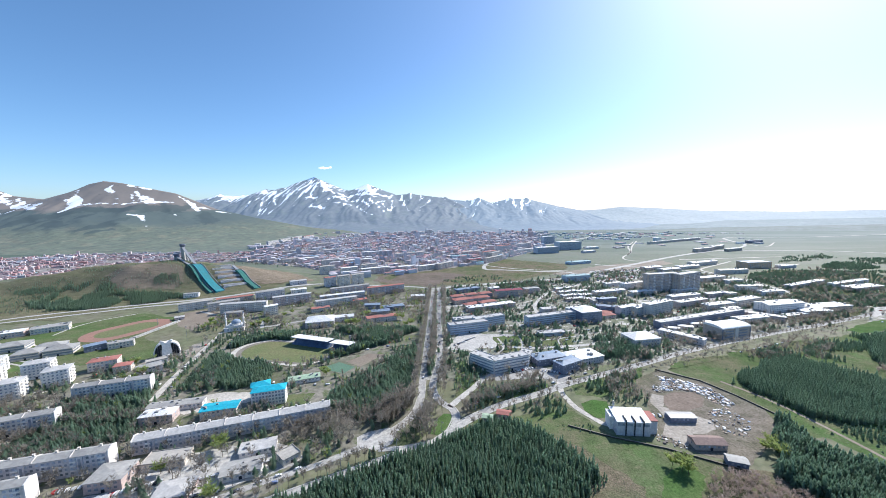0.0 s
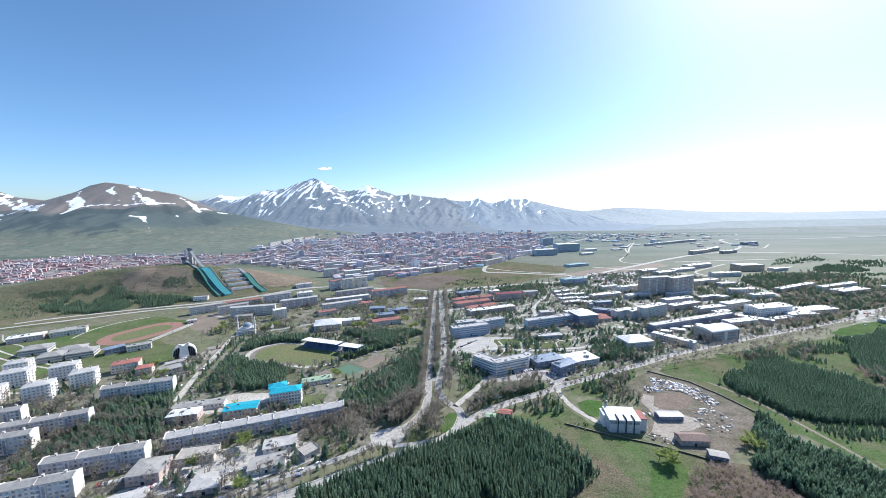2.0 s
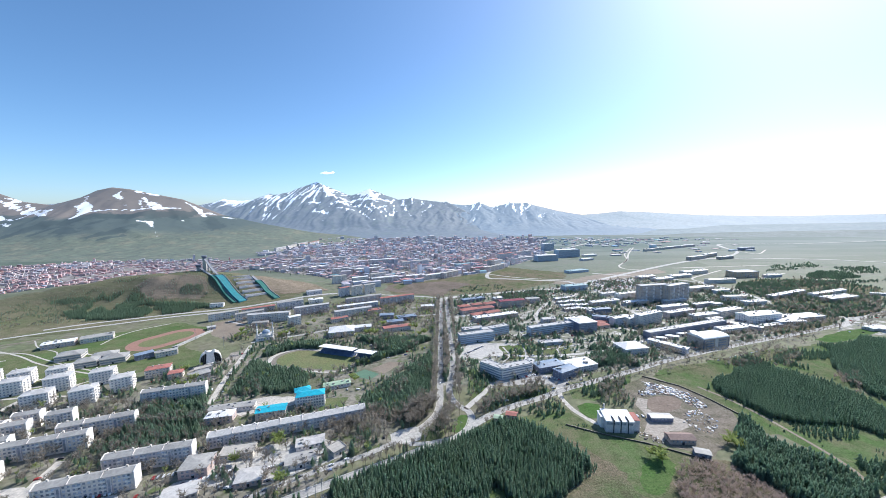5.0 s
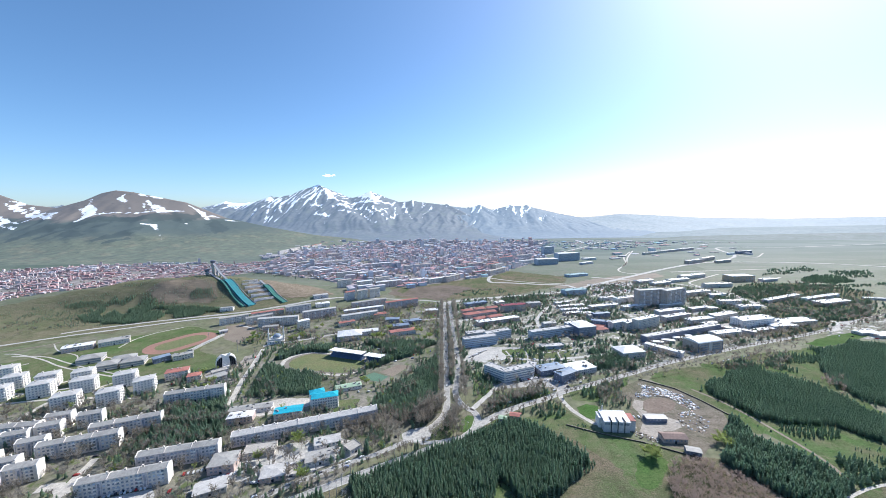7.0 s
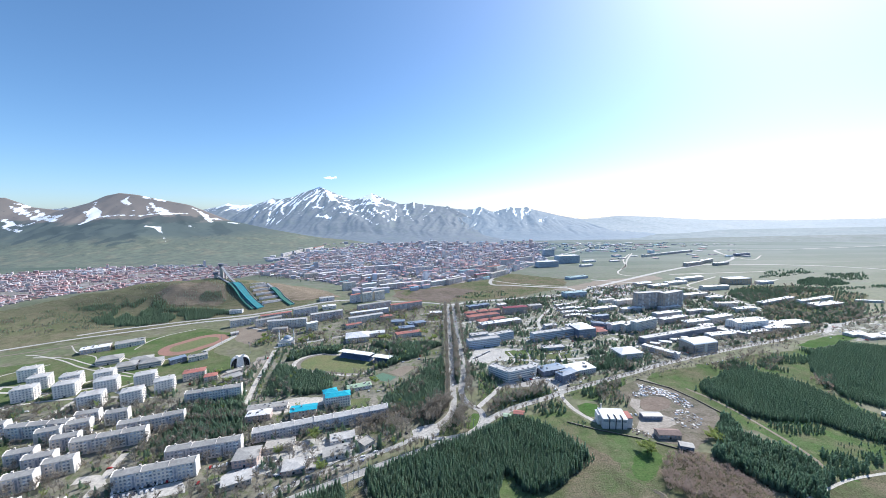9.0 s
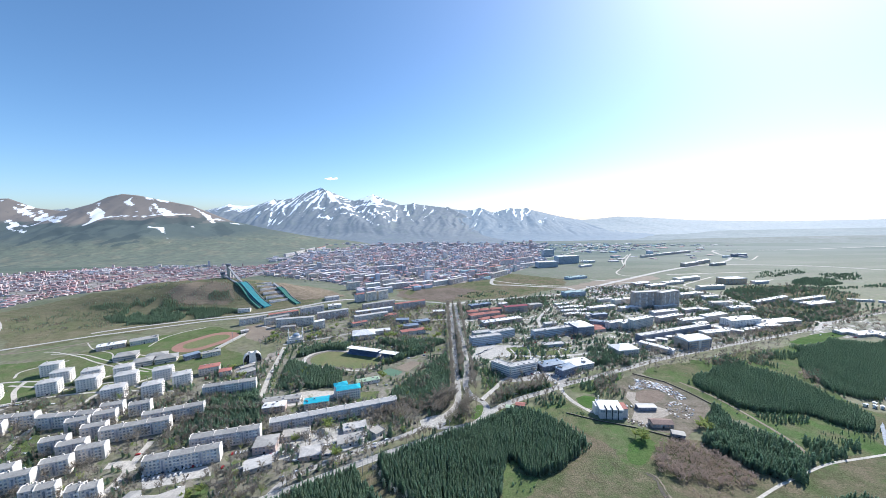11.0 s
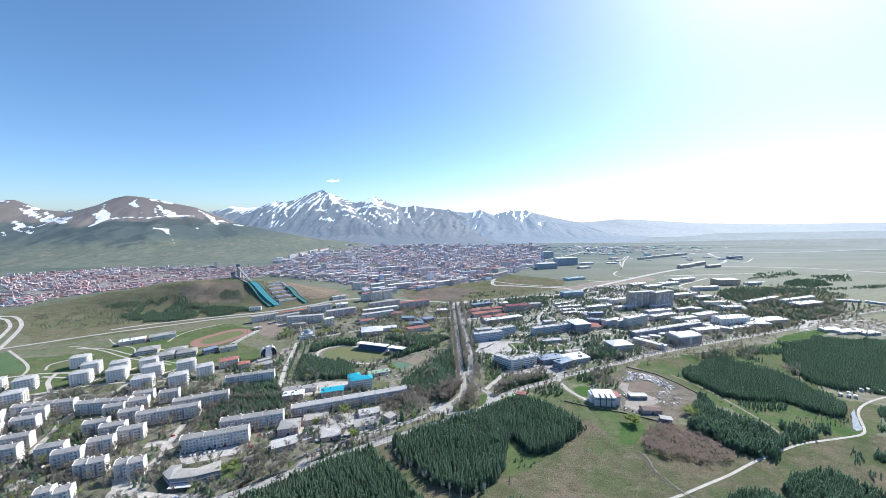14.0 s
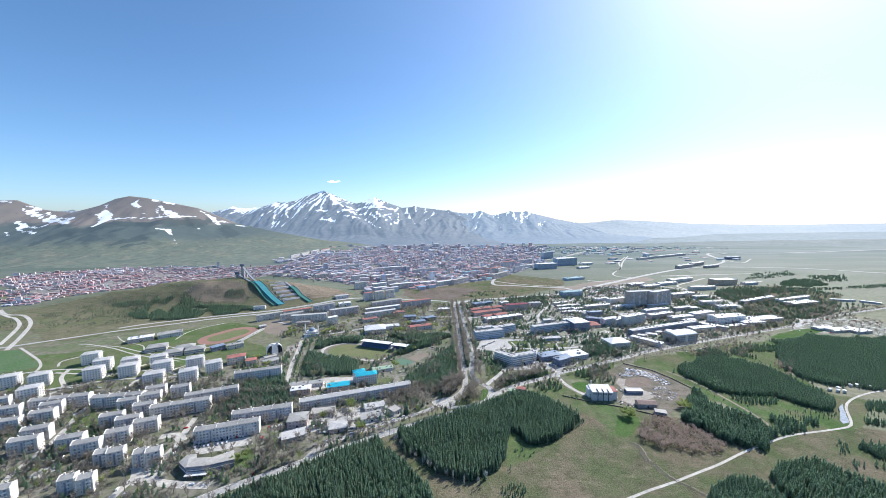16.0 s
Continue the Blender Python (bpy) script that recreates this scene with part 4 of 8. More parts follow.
patch("ground_cinder_track", stadium_ring(-196, 411, radians(-12), 62, 34), GRAVEL, "pale cinder track", 0.16, 0, "running track", clear=True)
patch("ground_track_band", stadium_ring(-194, 411, radians(-12), 61, 30), YARD, "brown cinder band", 0.20, 0, "running track")
patch("ground_pitch", stadium_ring(-192, 411, radians(-12), 60, 26), PITCH, "football pitch of worn grass", 0.24, 0, "pitch")


# ---- buildings ----
FOOT = []
WINDOW = {}


def window_row(bm, length, z, pitch, w, h, turn, off):
    """The windows of one storey along a wall of that length, at the given distance from the middle and turned about it."""
    n = max(1, int((length - 1.0) / pitch))
    m = pose(0, 0, 0, 0, 0, turn)
    for k in range(n):
        x = (k - (n - 1) / 2) * pitch
        q = [m @ Vector((x + a * w / 2, -off - b, z + c * h)) for b in (-0.03, 0.07) for a, c in ((-1, 0), (1, 0), (1, 1), (-1, 1))]
        v = [bm.verts.new(p) for p in q]
        bm.faces.new(v[4:])
        for i in range(4):
            j = (i + 1) % 4
            bm.faces.new((v[i], v[j], v[4 + j], v[4 + i]))


def roof_mesh(kind, L, D, z, rise_m, over=0.5):
    bm = bmesh.new()
    l, d = L / 2 + over, D / 2 + over
    e = 0.25
    if kind == "flat":
        l, d = L / 2 + 0.15, D / 2 + 0.15
        add_box(bm, -l, l, -d, d, z, z + 0.3)
        for a in ((-l, l, -d, -d + 0.3), (-l, l, d - 0.3, d), (-l, -l + 0.3, -d + 0.3, d - 0.3), (l - 0.3, l, -d + 0.3, d - 0.3)):
            add_box(bm, *a, z + 0.301, z + 0.9)
    elif kind == "barrel":
        n = 10
        prof = [(d * math.cos(math.pi * k / n), z + rise_m * math.sin(math.pi * k / n)) for k in range(n + 1)]
        v = [[bm.verts.new((x, y, zz)) for y, zz in prof] for x in (-l, l)]
        for k in range(n):
            bm.faces.new((v[0][k], v[0][k + 1], v[1][k + 1], v[1][k]))
        bm.faces.new(v[0]), bm.faces.new(v[1][::-1])
    else:
        run = min(L / 2 - 0.5, d) if kind == "hip" else 0.0
        base = [bm.verts.new(p) for p in ((-l, -d, z), (l, -d, z), (l, d, z), (-l, d, z))]
        eave = [bm.verts.new((v.co.x, v.co.y, z + e)) for v in base]
        ra, rb = bm.verts.new((-l + run, 0, z + e + rise_m)), bm.verts.new((l - run, 0, z + e + rise_m))
        for k in range(4):
            bm.faces.new((base[k], base[(k + 1) % 4], eave[(k + 1) % 4], eave[k]))
        bm.faces.new(base[::-1])
        bm.faces.new((eave[0], eave[1], rb, ra)), bm.faces.new((eave[2], eave[3], ra, rb))
        bm.faces.new((eave[1], eave[2], rb)), bm.faces.new((eave[3], eave[0], ra))
    bmesh.ops.recalc_face_normals(bm, faces=bm.faces[:])
    return bm


def building(name, label, x, y, rz, L, D, st, wall, roof, kind, rise_m=2.0, sh=3.0, base=1.0, pitch=3.2, w=1.5, h=1.5, stairs=0, bays=0, chimneys=0, door=True, group="", ends=1, glass="joined", vents=False):
    H = st * sh + base + (int(abs(x * 13 + y * 7)) % 7) * 0.06
    b = tagged(thing(name, x, y, height(x, y), rz), label, "building", group)
    FOOT.append((x, y, radians(rz), L / 2, D / 2))
    bm = bmesh.new()
    add_box(bm, -L / 2, L / 2, -D / 2, D / 2, -2.0, H, False)
    add_box(bm, -L / 2 - 0.12, L / 2 + 0.12, -D / 2 - 0.12, D / 2 + 0.12, -2.0, base * 0.6, False)
    part("wall", bm, WALLS[wall], b)
    part("roof", roof_mesh(kind, L, D, H, rise_m), ROOFS[roof], b)
    if glass == "single":
        one = WINDOW.get((w, h))
        if one is None:
            bm = bmesh.new()
            add_box(bm, -w / 2, w / 2, -0.07, 0.03, 0, h)
            one = WINDOW[w, h] = part("window", bm, GLASS, b).data
            bpy.data.objects.remove(b.children[-1])
        for k in range(st):
            z = base + k * sh + 0.9
            n = max(1, int((L - 1.0) / pitch))
            for i in range(n):
                share("window", one, b, (i - (n - 1) / 2) * pitch, -D / 2, z)
            for i in (-1, 1):
                share("window", one, b, L / 2, i * D * 0.22, z, 90)
    elif glass == "band":
        for k in range(st):
            z = base + k * sh + 0.9
            bm = bmesh.new()
            add_box(bm, -L / 2 + 0.5, L / 2 - 0.5, -D / 2 - 0.07, -D / 2 + 0.05, z, z + h)
            part("window_band", bm, GLASS, b)
            bm = bmesh.new()
            add_box(bm, L / 2 - 0.05, L / 2 + 0.07, -D / 2 + 0.6, D / 2 - 0.6, z, z + h)
            part("window_band", bm, GLASS, b)
    else:
        bm = bmesh.new()
        for k in range(st):
            z = base + k * sh + 0.9
            window_row(bm, L, z, pitch, w, h, 0, D / 2)
            if ends and D > 9:
                window_row(bm, D * 0.7, z, 4.2, 1.3, h, 90, L / 2)
                window_row(bm, D * 0.7, z, 4.2, 1.3, h, -90, L / 2)
        bmesh.ops.recalc_face_normals(bm, faces=bm.faces[:])
        tagged(part("glazing", bm, GLASS, b), kind="stuff")
    for k in range(stairs):
        sx = (k + 0.5) * L / stairs - L / 2
        bm = bmesh.new()
        add_box(bm, sx - 1.5, sx + 1.5, -D / 2 - 0.7, -D / 2 + 0.2, -1, H - 0.2)
        tower = part("stair_tower", bm, WALLS["lilac"], b)
        bm = bmesh.new()
        add_box(bm, sx - 0.7, sx + 0.7, -D / 2 - 0.78, -D / 2 - 0.6, 1.0, H - 1.5)
        part("stair_window", bm, GLASS, tower)
    for k in range(bays):
        sx = (k + 0.5) * L / bays - L / 2 + (L / bays) * 0.27
        for f in range(1, st):
            bm = bmesh.new()
            z = base + f * sh
            add_box(bm, sx - 1.6, sx + 1.6, -D / 2 - 1.1, -D / 2, z, z + 1.05)
            part("balcony", bm, WALLS["white"], b)
    if chimneys:
        for k in range(chimneys):
            cx = (k + 0.5) * L / chimneys - L / 2
            bm = bmesh.new()
            add_box(bm, cx - 0.6, cx + 0.6, -0.5 + D * 0.12, 0.5 + D * 0.12, H, H + rise_m + 1.3)
            add_box(bm, cx - 0.75, cx + 0.75, -0.65 + D * 0.12, 0.65 + D * 0.12, H + rise_m + 1.3, H + rise_m + 1.5)
            part("chimney", bm, WALLS["cream"], b)
    if vents:
        r = random.Random(int(abs(x * 31 + y * 17)))
        bm = bmesh.new()
        for k in range(max(3, int(L / 7))):
            vx, vy = r.uniform(-L / 2 + 2, L / 2 - 2), r.uniform(-D * 0.3, D * 0.3)
            a, c = r.uniform(0.5, 1.6), r.uniform(0.5, 1.2)
            add_box(bm, vx - a, vx + a, vy - c, vy + c, H - 0.2, H + (0 if kind == "flat" else rise_m) + r.uniform(0.6, 1.5))
        tagged(part("roof_vents", bm, ROOFS["grey"], b), kind="stuff")
    if door:
        bm = bmesh.new()
        add_box(bm, -0.9, 0.9, -D / 2 - 0.2, -D / 2 + 0.1, 0, 2.2)
        part("door", bm, DARK, b)
    return b


def white_block(x, y, rz, L, D, st):
    b = building("apartment_block", "white five-storey housing block with a low grey hipped roof", x, y, 0.3 * rz + 0.7 * 27, max(L, 19) + 1, D, st, "white", "pale", "hip", 1.6, pitch=3.0, w=1.35, h=1.4, bays=2, chimneys=2, group="white housing blocks", glass="single")
    length = max(L, 19) + 1
    for f in range(1, st):
        for side in (-1, 1):
            bm = bmesh.new()
            add_box(bm, length / 2, length / 2 + 1.3, side * D * 0.24 - 1.9, side * D * 0.24 + 1.9, 0.9 + f * 3.0, 2.1 + f * 3.0)
            part("balcony", bm, WALLS["white"], b)


def gable_wall(x, thick, D, z0, H, ridge):
    """A cross wall in the shape of the gable, standing proud of the roof."""
    bm = bmesh.new()
    d = D / 2 + 0.4
    for side in (-1, 1):
        add_poly(bm, [(x + side * thick / 2, *q) for q in ((-d, z0), (d, z0), (d, H + 0.75), (0, H + ridge + 0.8), (-d, H + 0.75))])
    a, b = [f.verts[:] for f in bm.faces]
    for k in range(5):
        bm.faces.new((a[k], a[(k + 1) % 5], b[(k + 1) % 5], b[k]))
    bmesh.ops.recalc_face_normals(bm, faces=bm.faces[:])
    return bm


def slab(x, y, rz, L, D, st):
    turn = radians(rz if L > 40 else 0.25 * rz + 0.75 * 21)
    x, y, D = x + 0.15 * D * math.sin(turn), y - 0.15 * D * math.cos(turn), 0.74 * D
    b = lodging(x, y, rz, L, D, st)
    H = st * 3.0 + 1.0 + (int(abs(x * 13 + y * 7)) % 7) * 0.06
    # white end walls: sunlight on the gables is partly put into the paint
    for sx in (-1, 1):
        part("end_wall", gable_wall(sx * (L / 2 + 0.36), 0.64, D, -1.0, H, 1.9), WALLS["white"], b, "white gable wall, painted brighter than the facade as if sunlit")
    for k in range(1, max(1, round(L / 19))):
        part("fire_wall", gable_wall(k * L / max(1, round(L / 19)) - L / 2, 0.5, D - 0.2, H - 0.5, H, 1.9), WALLS["greyed"], b)


def lodging(x, y, rz, L, D, st):
    long = L > 40
    r = rz if long else 0.25 * rz + 0.75 * 21
    wall = "lilac" if (st == 3 or L > 58.8) else "greyed"
    return building("lodging_slab", "long whitewashed lodging slab with a grey gabled roof" if long else "short whitewashed lodging block with a grey gabled roof", x, y, r, L, D, st, wall, "pale" if st == 3 else "grey", "gable", 1.9, pitch=2.9, stairs=max(1, int(L / 20)), bays=max(1, int(L / 12)), chimneys=max(2, int(L / 10)), group="long lodging slabs" if long else "short lodging blocks", ends=0)


def town_slab(x, y, rz, L, D, st):
    wall = ("cream", "lilac", "cream", "pink")[int(abs(x * 7 + y * 3)) % 4]
    building("town_slab", f"faded {dict(cream='cream', lilac='grey', pink='pink')[wall]} housing slab with a low-pitched roof", x, y, rz, L, D, st, wall, ("pale", "white", "grey", "tan", "red")[int(abs(x * 3)) % 5], "gable", 1.5, pitch=3.0, bays=max(1, int(L / 12)), group="housing slabs before the city", ends=0)


def school(x, y, rz, L, D, st, roof):
    building("school_building", "white school building with a bright turquoise roof", x, y, rz, L, D, st, "white", roof, "hip", 2.2, pitch=2.6, w=1.6, h=1.6, glass="single")


def campus_block(x, y, rz, L, D, st):
    building("campus_block", "blue-grey campus block with bands of windows", x, y, rz, L, D, st, "white" if y < 420 else "blue" if L < 130 else "slate", "pale", "flat", pitch=2.2, w=2.05, h=1.15 if y < 420 else 1.4, group="campus blocks", glass="band", vents=True)


def tower_block(x, y, rz, L, D, st):
    building("tower_block", "tall brown and grey tower block under a flat roof", x, y, rz, L, D, st, "brown" if L > 60 else "lilac", "pale", "flat", pitch=2.8, w=1.6, h=1.6, bays=4)


def gym_hall(x, y, rz, L, D, st):
    building("gym_hall", "grey hip-roofed sports hall with pale walls", x, y, rz, L, D, st, "cream", "grey", "hip", 3.6, pitch=3.4, w=2.2, h=1.8, group="sports halls", glass="band")


def glass_tower(x, y, rz, L, D, st):
    building("hospital_tower", "tall blue glazed block with a pale roof", x, y, rz, L, D, st, "blue", "white", "flat", pitch=3.0, w=2.4, h=2.0, group="glazed blocks by the city", glass="band")


def tiled_wing(x, y, rz, L, D, st):
    building("tiled_wing", "low wing with a red tiled hipped roof", x, y, rz, L, D, st, "pink", "red", "hip", 2.6, pitch=3.0, w=1.6, group="red-roofed wings")


ROOFS["brick"] = ROOFS["white"]
ROOFS["clay"] = surface("weathered_clay_roof", (0.30, 0.215, 0.185), (0.24, 0.175, 0.155), fine=0.6, coarse=0.08)
ROOF_WORDS = {"brick": "white sheet roof over brown walls", "white": "bright white sheet roof", "pale": "light grey roof", "grey": "grey sheet roof", "slate": "blue-grey roof", "tan": "weathered tan roof", "red": "red tiled roof", "maroon": "maroon roof", "blue": "turquoise roof", "teal": "teal roof", "green": "faded green roof", "glass": "glazed front and pale roof"}


def low_hall(x, y, rz, L, D, st, roof):
    wall = {"brick": "brown", "teal": "blue", "slate": "slate", "glass": "blue", "maroon": "brown", "red": "cream"}.get(roof, ("white", "cream", "lilac", "pink")[int(abs(3 * x + y)) % 4])
    kind = "flat" if roof in ("tan", "glass") else ("hip", "gable")[int(abs(x + y)) % 2]
    rise_m = min(2.2, D * 0.09)
    building("hall" if st < 3 else "faculty_building", f"{'low' if st < 3 else 'several-storey'} building with a {ROOF_WORDS[roof]}", x, y, rz, L, D, st, wall, "pale" if roof == "glass" else roof, kind, rise_m, pitch=3.4, w=1.8, ends=1, vents=L > 22)


# white housing blocks on the lawn
white_block(-605.5, 375.7, 25.4, 19.7, 15, 5)
white_block(-563.9, 350.8, 27.4, 16.9, 15, 5)
white_block(-547.9, 320.5, 26.4, 19.4, 15, 5)
white_block(-525.4, 354.0, 39.7, 15.8, 15, 5)
white_block(-507.8, 330.5, 27.1, 19.8, 15, 5)
white_block(-491.1, 363.9, 36.9, 17.4, 15, 5)
white_block(-465.6, 339.7, 32.3, 21.3, 15, 5)
white_block(-448.6, 302.9, 27.6, 21.0, 15, 5)
white_block(-428.7, 354.8, 35.8, 20.8, 15, 5)
white_block(-407.2, 310.6, 37.9, 19.5, 15, 5)
white_block(-390.0, 337.6, 45.1, 19.0, 15, 5)
white_block(-640.1, 297.8, 46.8, 13.3, 15, 5)
white_block(-603.5, 302.4, 57.9, 15.8, 15, 5)
white_block(-572.9, 264.1, 42.8, 16.5, 15, 5)

# long and short lodging slabs
slab(-339.2, 257.7, 22.7, 54.7, 12, 4)
slab(-357.1, 230.1, 20.1, 56.9, 12, 4)
slab(-512.2, 245.7, 14.7, 56.5, 12, 4)
slab(-446.8, 249.5, 10.3, 53.0, 12, 4)
slab(-254.6, 213.9, 15.4, 59.4, 12, 4)
slab(-276.0, 185.0, 17.4, 57.7, 12, 4)
slab(-312.4, 316.5, 18.5, 57.9, 12, 4)
slab(-160.0, 257.2, 18.8, 132.3, 13, 3)
slab(-417.6, 269.1, 25.8, 19.2, 12, 4)
slab(-388.2, 271.3, 27.2, 18.6, 12, 4)
slab(-409.6, 252.1, 25.7, 17.9, 12, 4)
slab(-425.9, 238.5, 28.8, 17.7, 12, 4)
slab(-398.2, 228.2, 25.4, 18.8, 12, 4)
slab(-415.6, 207.0, 22.2, 19.0, 12, 4)
slab(-392.5, 201.3, 20.1, 20.2, 12, 4)
slab(-368.5, 195.6, 19.4, 20.3, 12, 4)
slab(-381.6, 177.2, 25.3, 18.6, 12, 4)
slab(-419.7, 168.4, 16.7, 19.9, 12, 4)
slab(-396.1, 160.2, 21.2, 19.7, 12, 4)
slab(-366.6, 145.3, 21.5, 9.9, 12, 4)
slab(-356.6, 147.4, 36.6, 11.4, 12, 4)
slab(-331.0, 144.5, 22.9, 9.3, 12, 4)
slab(-321.2, 146.4, 35.5, 10.4, 12, 4)
slab(-364.2, 112.8, 26.3, 9.4, 12, 4)
slab(-350.6, 114.0, 40.2, 9.5, 12, 4)
slab(-406.7, 102.2, 39.3, 13.3, 12, 4)
slab(-471.0, 183.8, 23.1, 20.8, 12, 4)
slab(-461.2, 165.3, 17.9, 21.0, 12, 4)
slab(-499.5, 215.0, 18.5, 19.9, 12, 4)
slab(-508.5, 232.2, 31.3, 18.2, 12, 4)
slab(-550.6, 223.3, 25.4, 23.4, 12, 4)
slab(-519.6, 197.9, 27.1, 21.6, 12, 4)
slab(-584.5, 244.0, 49.5, 16.7, 12, 4)

# low buildings by the diagonal road
low_hall(-212.4, 205.8, 11.8, 20.1, 17.7, 2, "grey")
low_hall(-191.0, 223.5, 11.7, 26.1, 13.6, 1, "tan")
low_hall(-165.0, 195.2, 13.1, 19.5, 15, 1, "pale")
low_hall(-133.9, 212.9, 19.2, 23.6, 13.6, 1, "grey")
low_hall(-134.2, 234.1, 18.7, 23.1, 11.9, 1, "pale")
low_hall(-207.1, 180.0, 25.7, 21.6, 13.6, 1, "pale")
low_hall(-108.9, 224.9, 48.2, 11.9, 11.9, 1, "tan")

# school yard
school(-157.1, 297.5, 15.8, 27.5, 11.9, 4, "blue")
school(-168.8, 305.6, 26.6, 15.6, 10.2, 4, "blue")
low_hall(-189.9, 279.9, 13.9, 27.3, 12.8, 2, "blue")
low_hall(-235.9, 272.1, 12.8, 24.0, 11.9, 2, "white")
low_hall(-235.7, 291.0, 13.5, 42.5, 10.2, 1, "grey")

# sports ground buildings
low_hall(-376.5, 372.5, 26.0, 25.0, 14.0, 3, "red")
low_hall(-350.0, 366.0, 26.0, 15.0, 12.0, 2, "red")
gym_hall(-498.9, 404.8, 29.0, 24.0, 20, 2)
gym_hall(-472.5, 416.8, 26.9, 26.8, 20, 2)
gym_hall(-494.7, 425.3, 27.8, 26.9, 18, 2)
gym_hall(-545.9, 428.9, 27.1, 27.5, 22, 2)
low_hall(-613.0, 475.6, 33.7, 36.5, 18, 2, "white")
low_hall(-578.1, 500.7, 37.2, 38.5, 20, 2, "grey")
low_hall(-440.1, 425.9, 49.8, 20.4, 11.9, 2, "slate")
low_hall(-414.8, 434.6, 33.5, 25.0, 10.2, 2, "grey")
low_hall(-318.6, 361.6, 45.0, 21.2, 13.6, 2, "grey")
low_hall(-328.0, 383.2, 41.7, 19.5, 10.2, 1, "tan")
building("sports_hall", "white sports hall with a broad hipped sheet roof", -186, 513, 14, 40, 30, 2, "lilac", "white", "hip", 5.5, sh=3.6, pitch=4.0, w=2.2)
building("sports_hall", "long white annex of the sports hall", -158, 530, 14, 34, 14, 2, "lilac", "white", "gable", 2.0, pitch=4.0, w=2.2)
low_hall(-141.5, 336.3, 20.0, 29.8, 10.2, 1, "green")

# slabs between the sports ground and the city
town_slab(-439.4, 606.5, 35.6, 50.4, 11, 4)
town_slab(-389.2, 606.0, 38.0, 48.0, 11, 4)
town_slab(-341.8, 586.6, 13.3, 71.7, 11, 5)
town_slab(-285.5, 564.0, 40.0, 20.0, 11, 5)
town_slab(-393.0, 647.0, 31.0, 60.0, 11, 3)
town_slab(-337.6, 668.5, 34.0, 50.5, 11, 5)
town_slab(-280.0, 634.7, 29.1, 65.2, 11, 5)
town_slab(-193.4, 617.4, 28.1, 71.2, 11, 4)
town_slab(-195.5, 664.8, 26.2, 84.0, 11, 3)
town_slab(-194.2, 714.2, 30.0, 80.0, 11, 4)
town_slab(-118.3, 704.0, 26.6, 76.0, 11, 5)
town_slab(-251.5, 764.8, 38.0, 24.0, 11, 6)
town_slab(-224.5, 773.4, 38.0, 26.0, 11, 7)
town_slab(-197.9, 793.1, 38.0, 28.0, 11, 7)
low_hall(-322.6, 765.4, 30.0, 34.0, 14, 2, "pale")
low_hall(-300.0, 712.0, 24.0, 30.0, 16, 2, "white")
low_hall(-209.8, 581.1, 30.0, 30.0, 11, 2, "red")
low_hall(-345.0, 560.0, 16.0, 26.0, 10, 2, "grey")
low_hall(-425.0, 548.0, 38.0, 13.0, 10, 1, "pale")

# small houses by the avenue
low_hall(-124.4, 597.5, 5.1, 26.0, 13.6, 2, "slate")
low_hall(-86.0, 586.3, 20.5, 35.1, 13.6, 2, "slate")
low_hall(-103.9, 559.2, 16.4, 29.0, 13.6, 2, "slate")
low_hall(-90.7, 530.0, 18.2, 32.1, 13.6, 2, "red")
low_hall(-113.1, 522.2, 24.7, 12.1, 13.6, 2, "red")
low_hall(-49.2, 656.7, 6.6, 25.7, 13.6, 2, "white")
low_hall(-155.4, 632.5, 24.9, 25.7, 13.6, 2, "red")

# campus
low_hall(48.6, 712.1, 24.2, 55.3, 13.6, 2, "slate")
low_hall(125.2, 668.0, 11.7, 54.3, 15, 4, "maroon")
low_hall(103.8, 715.6, 24.8, 22.1, 11.9, 2, "white")
low_hall(80.3, 586.1, 20.5, 88.5, 15, 2, "white")
low_hall(176.3, 694.1, 15.2, 31.5, 13.6, 3, "grey")
campus_block(33.0, 473.5, 16.2, 56.1, 11.9, 4)
campus_block(65.6, 499.7, 25.0, 48.4, 11.9, 4)
campus_block(31.0, 513.5, 16.4, 35.2, 13.6, 2)
campus_block(158.6, 507.6, 18.2, 81.8, 11.9, 4)
campus_block(43.0, 360.9, -43.8, 31.4, 11.9, 4)
campus_block(69.1, 358.6, 20.8, 41.8, 11.9, 4)
campus_block(90.9, 376.6, 61.6, 15.5, 11.9, 3)
campus_block(144.4, 457.0, 8.6, 37.2, 11.9, 1)
tiled_wing(34.1, 625.8, 22.2, 37.3, 16, 2)
tiled_wing(68.4, 637.4, 18.2, 34.1, 14, 2)
tiled_wing(25.3, 650.3, 17.1, 24.8, 14, 2)
tiled_wing(52.6, 661.9, 19.0, 23.5, 14, 2)
tiled_wing(80.8, 669.4, 17.2, 26.1, 14, 2)
tiled_wing(48.8, 604.4, 28.3, 28.3, 14, 1)
tiled_wing(77.4, 606.6, 24.6, 32.5, 13, 2)
low_hall(213.0, 539.8, 17.0, 38.2, 15, 4, "white")
low_hall(114.7, 373.8, 17.0, 35.8, 17.7, 2, "slate")
low_hall(129.1, 353.3, 28.9, 27.3, 13.6, 3, "slate")
low_hall(154.1, 375.9, 17.9, 39.2, 23.1, 2, "white")
campus_block(378.8, 501.8, 18.7, 171.7, 11.9, 3)
building("exhibition_hall", "white hall with a broad hipped sheet roof", 246, 424, 10, 36, 26, 2, "cream", "white", "hip", 4.6, sh=4.0, pitch=4.0, w=2.2)
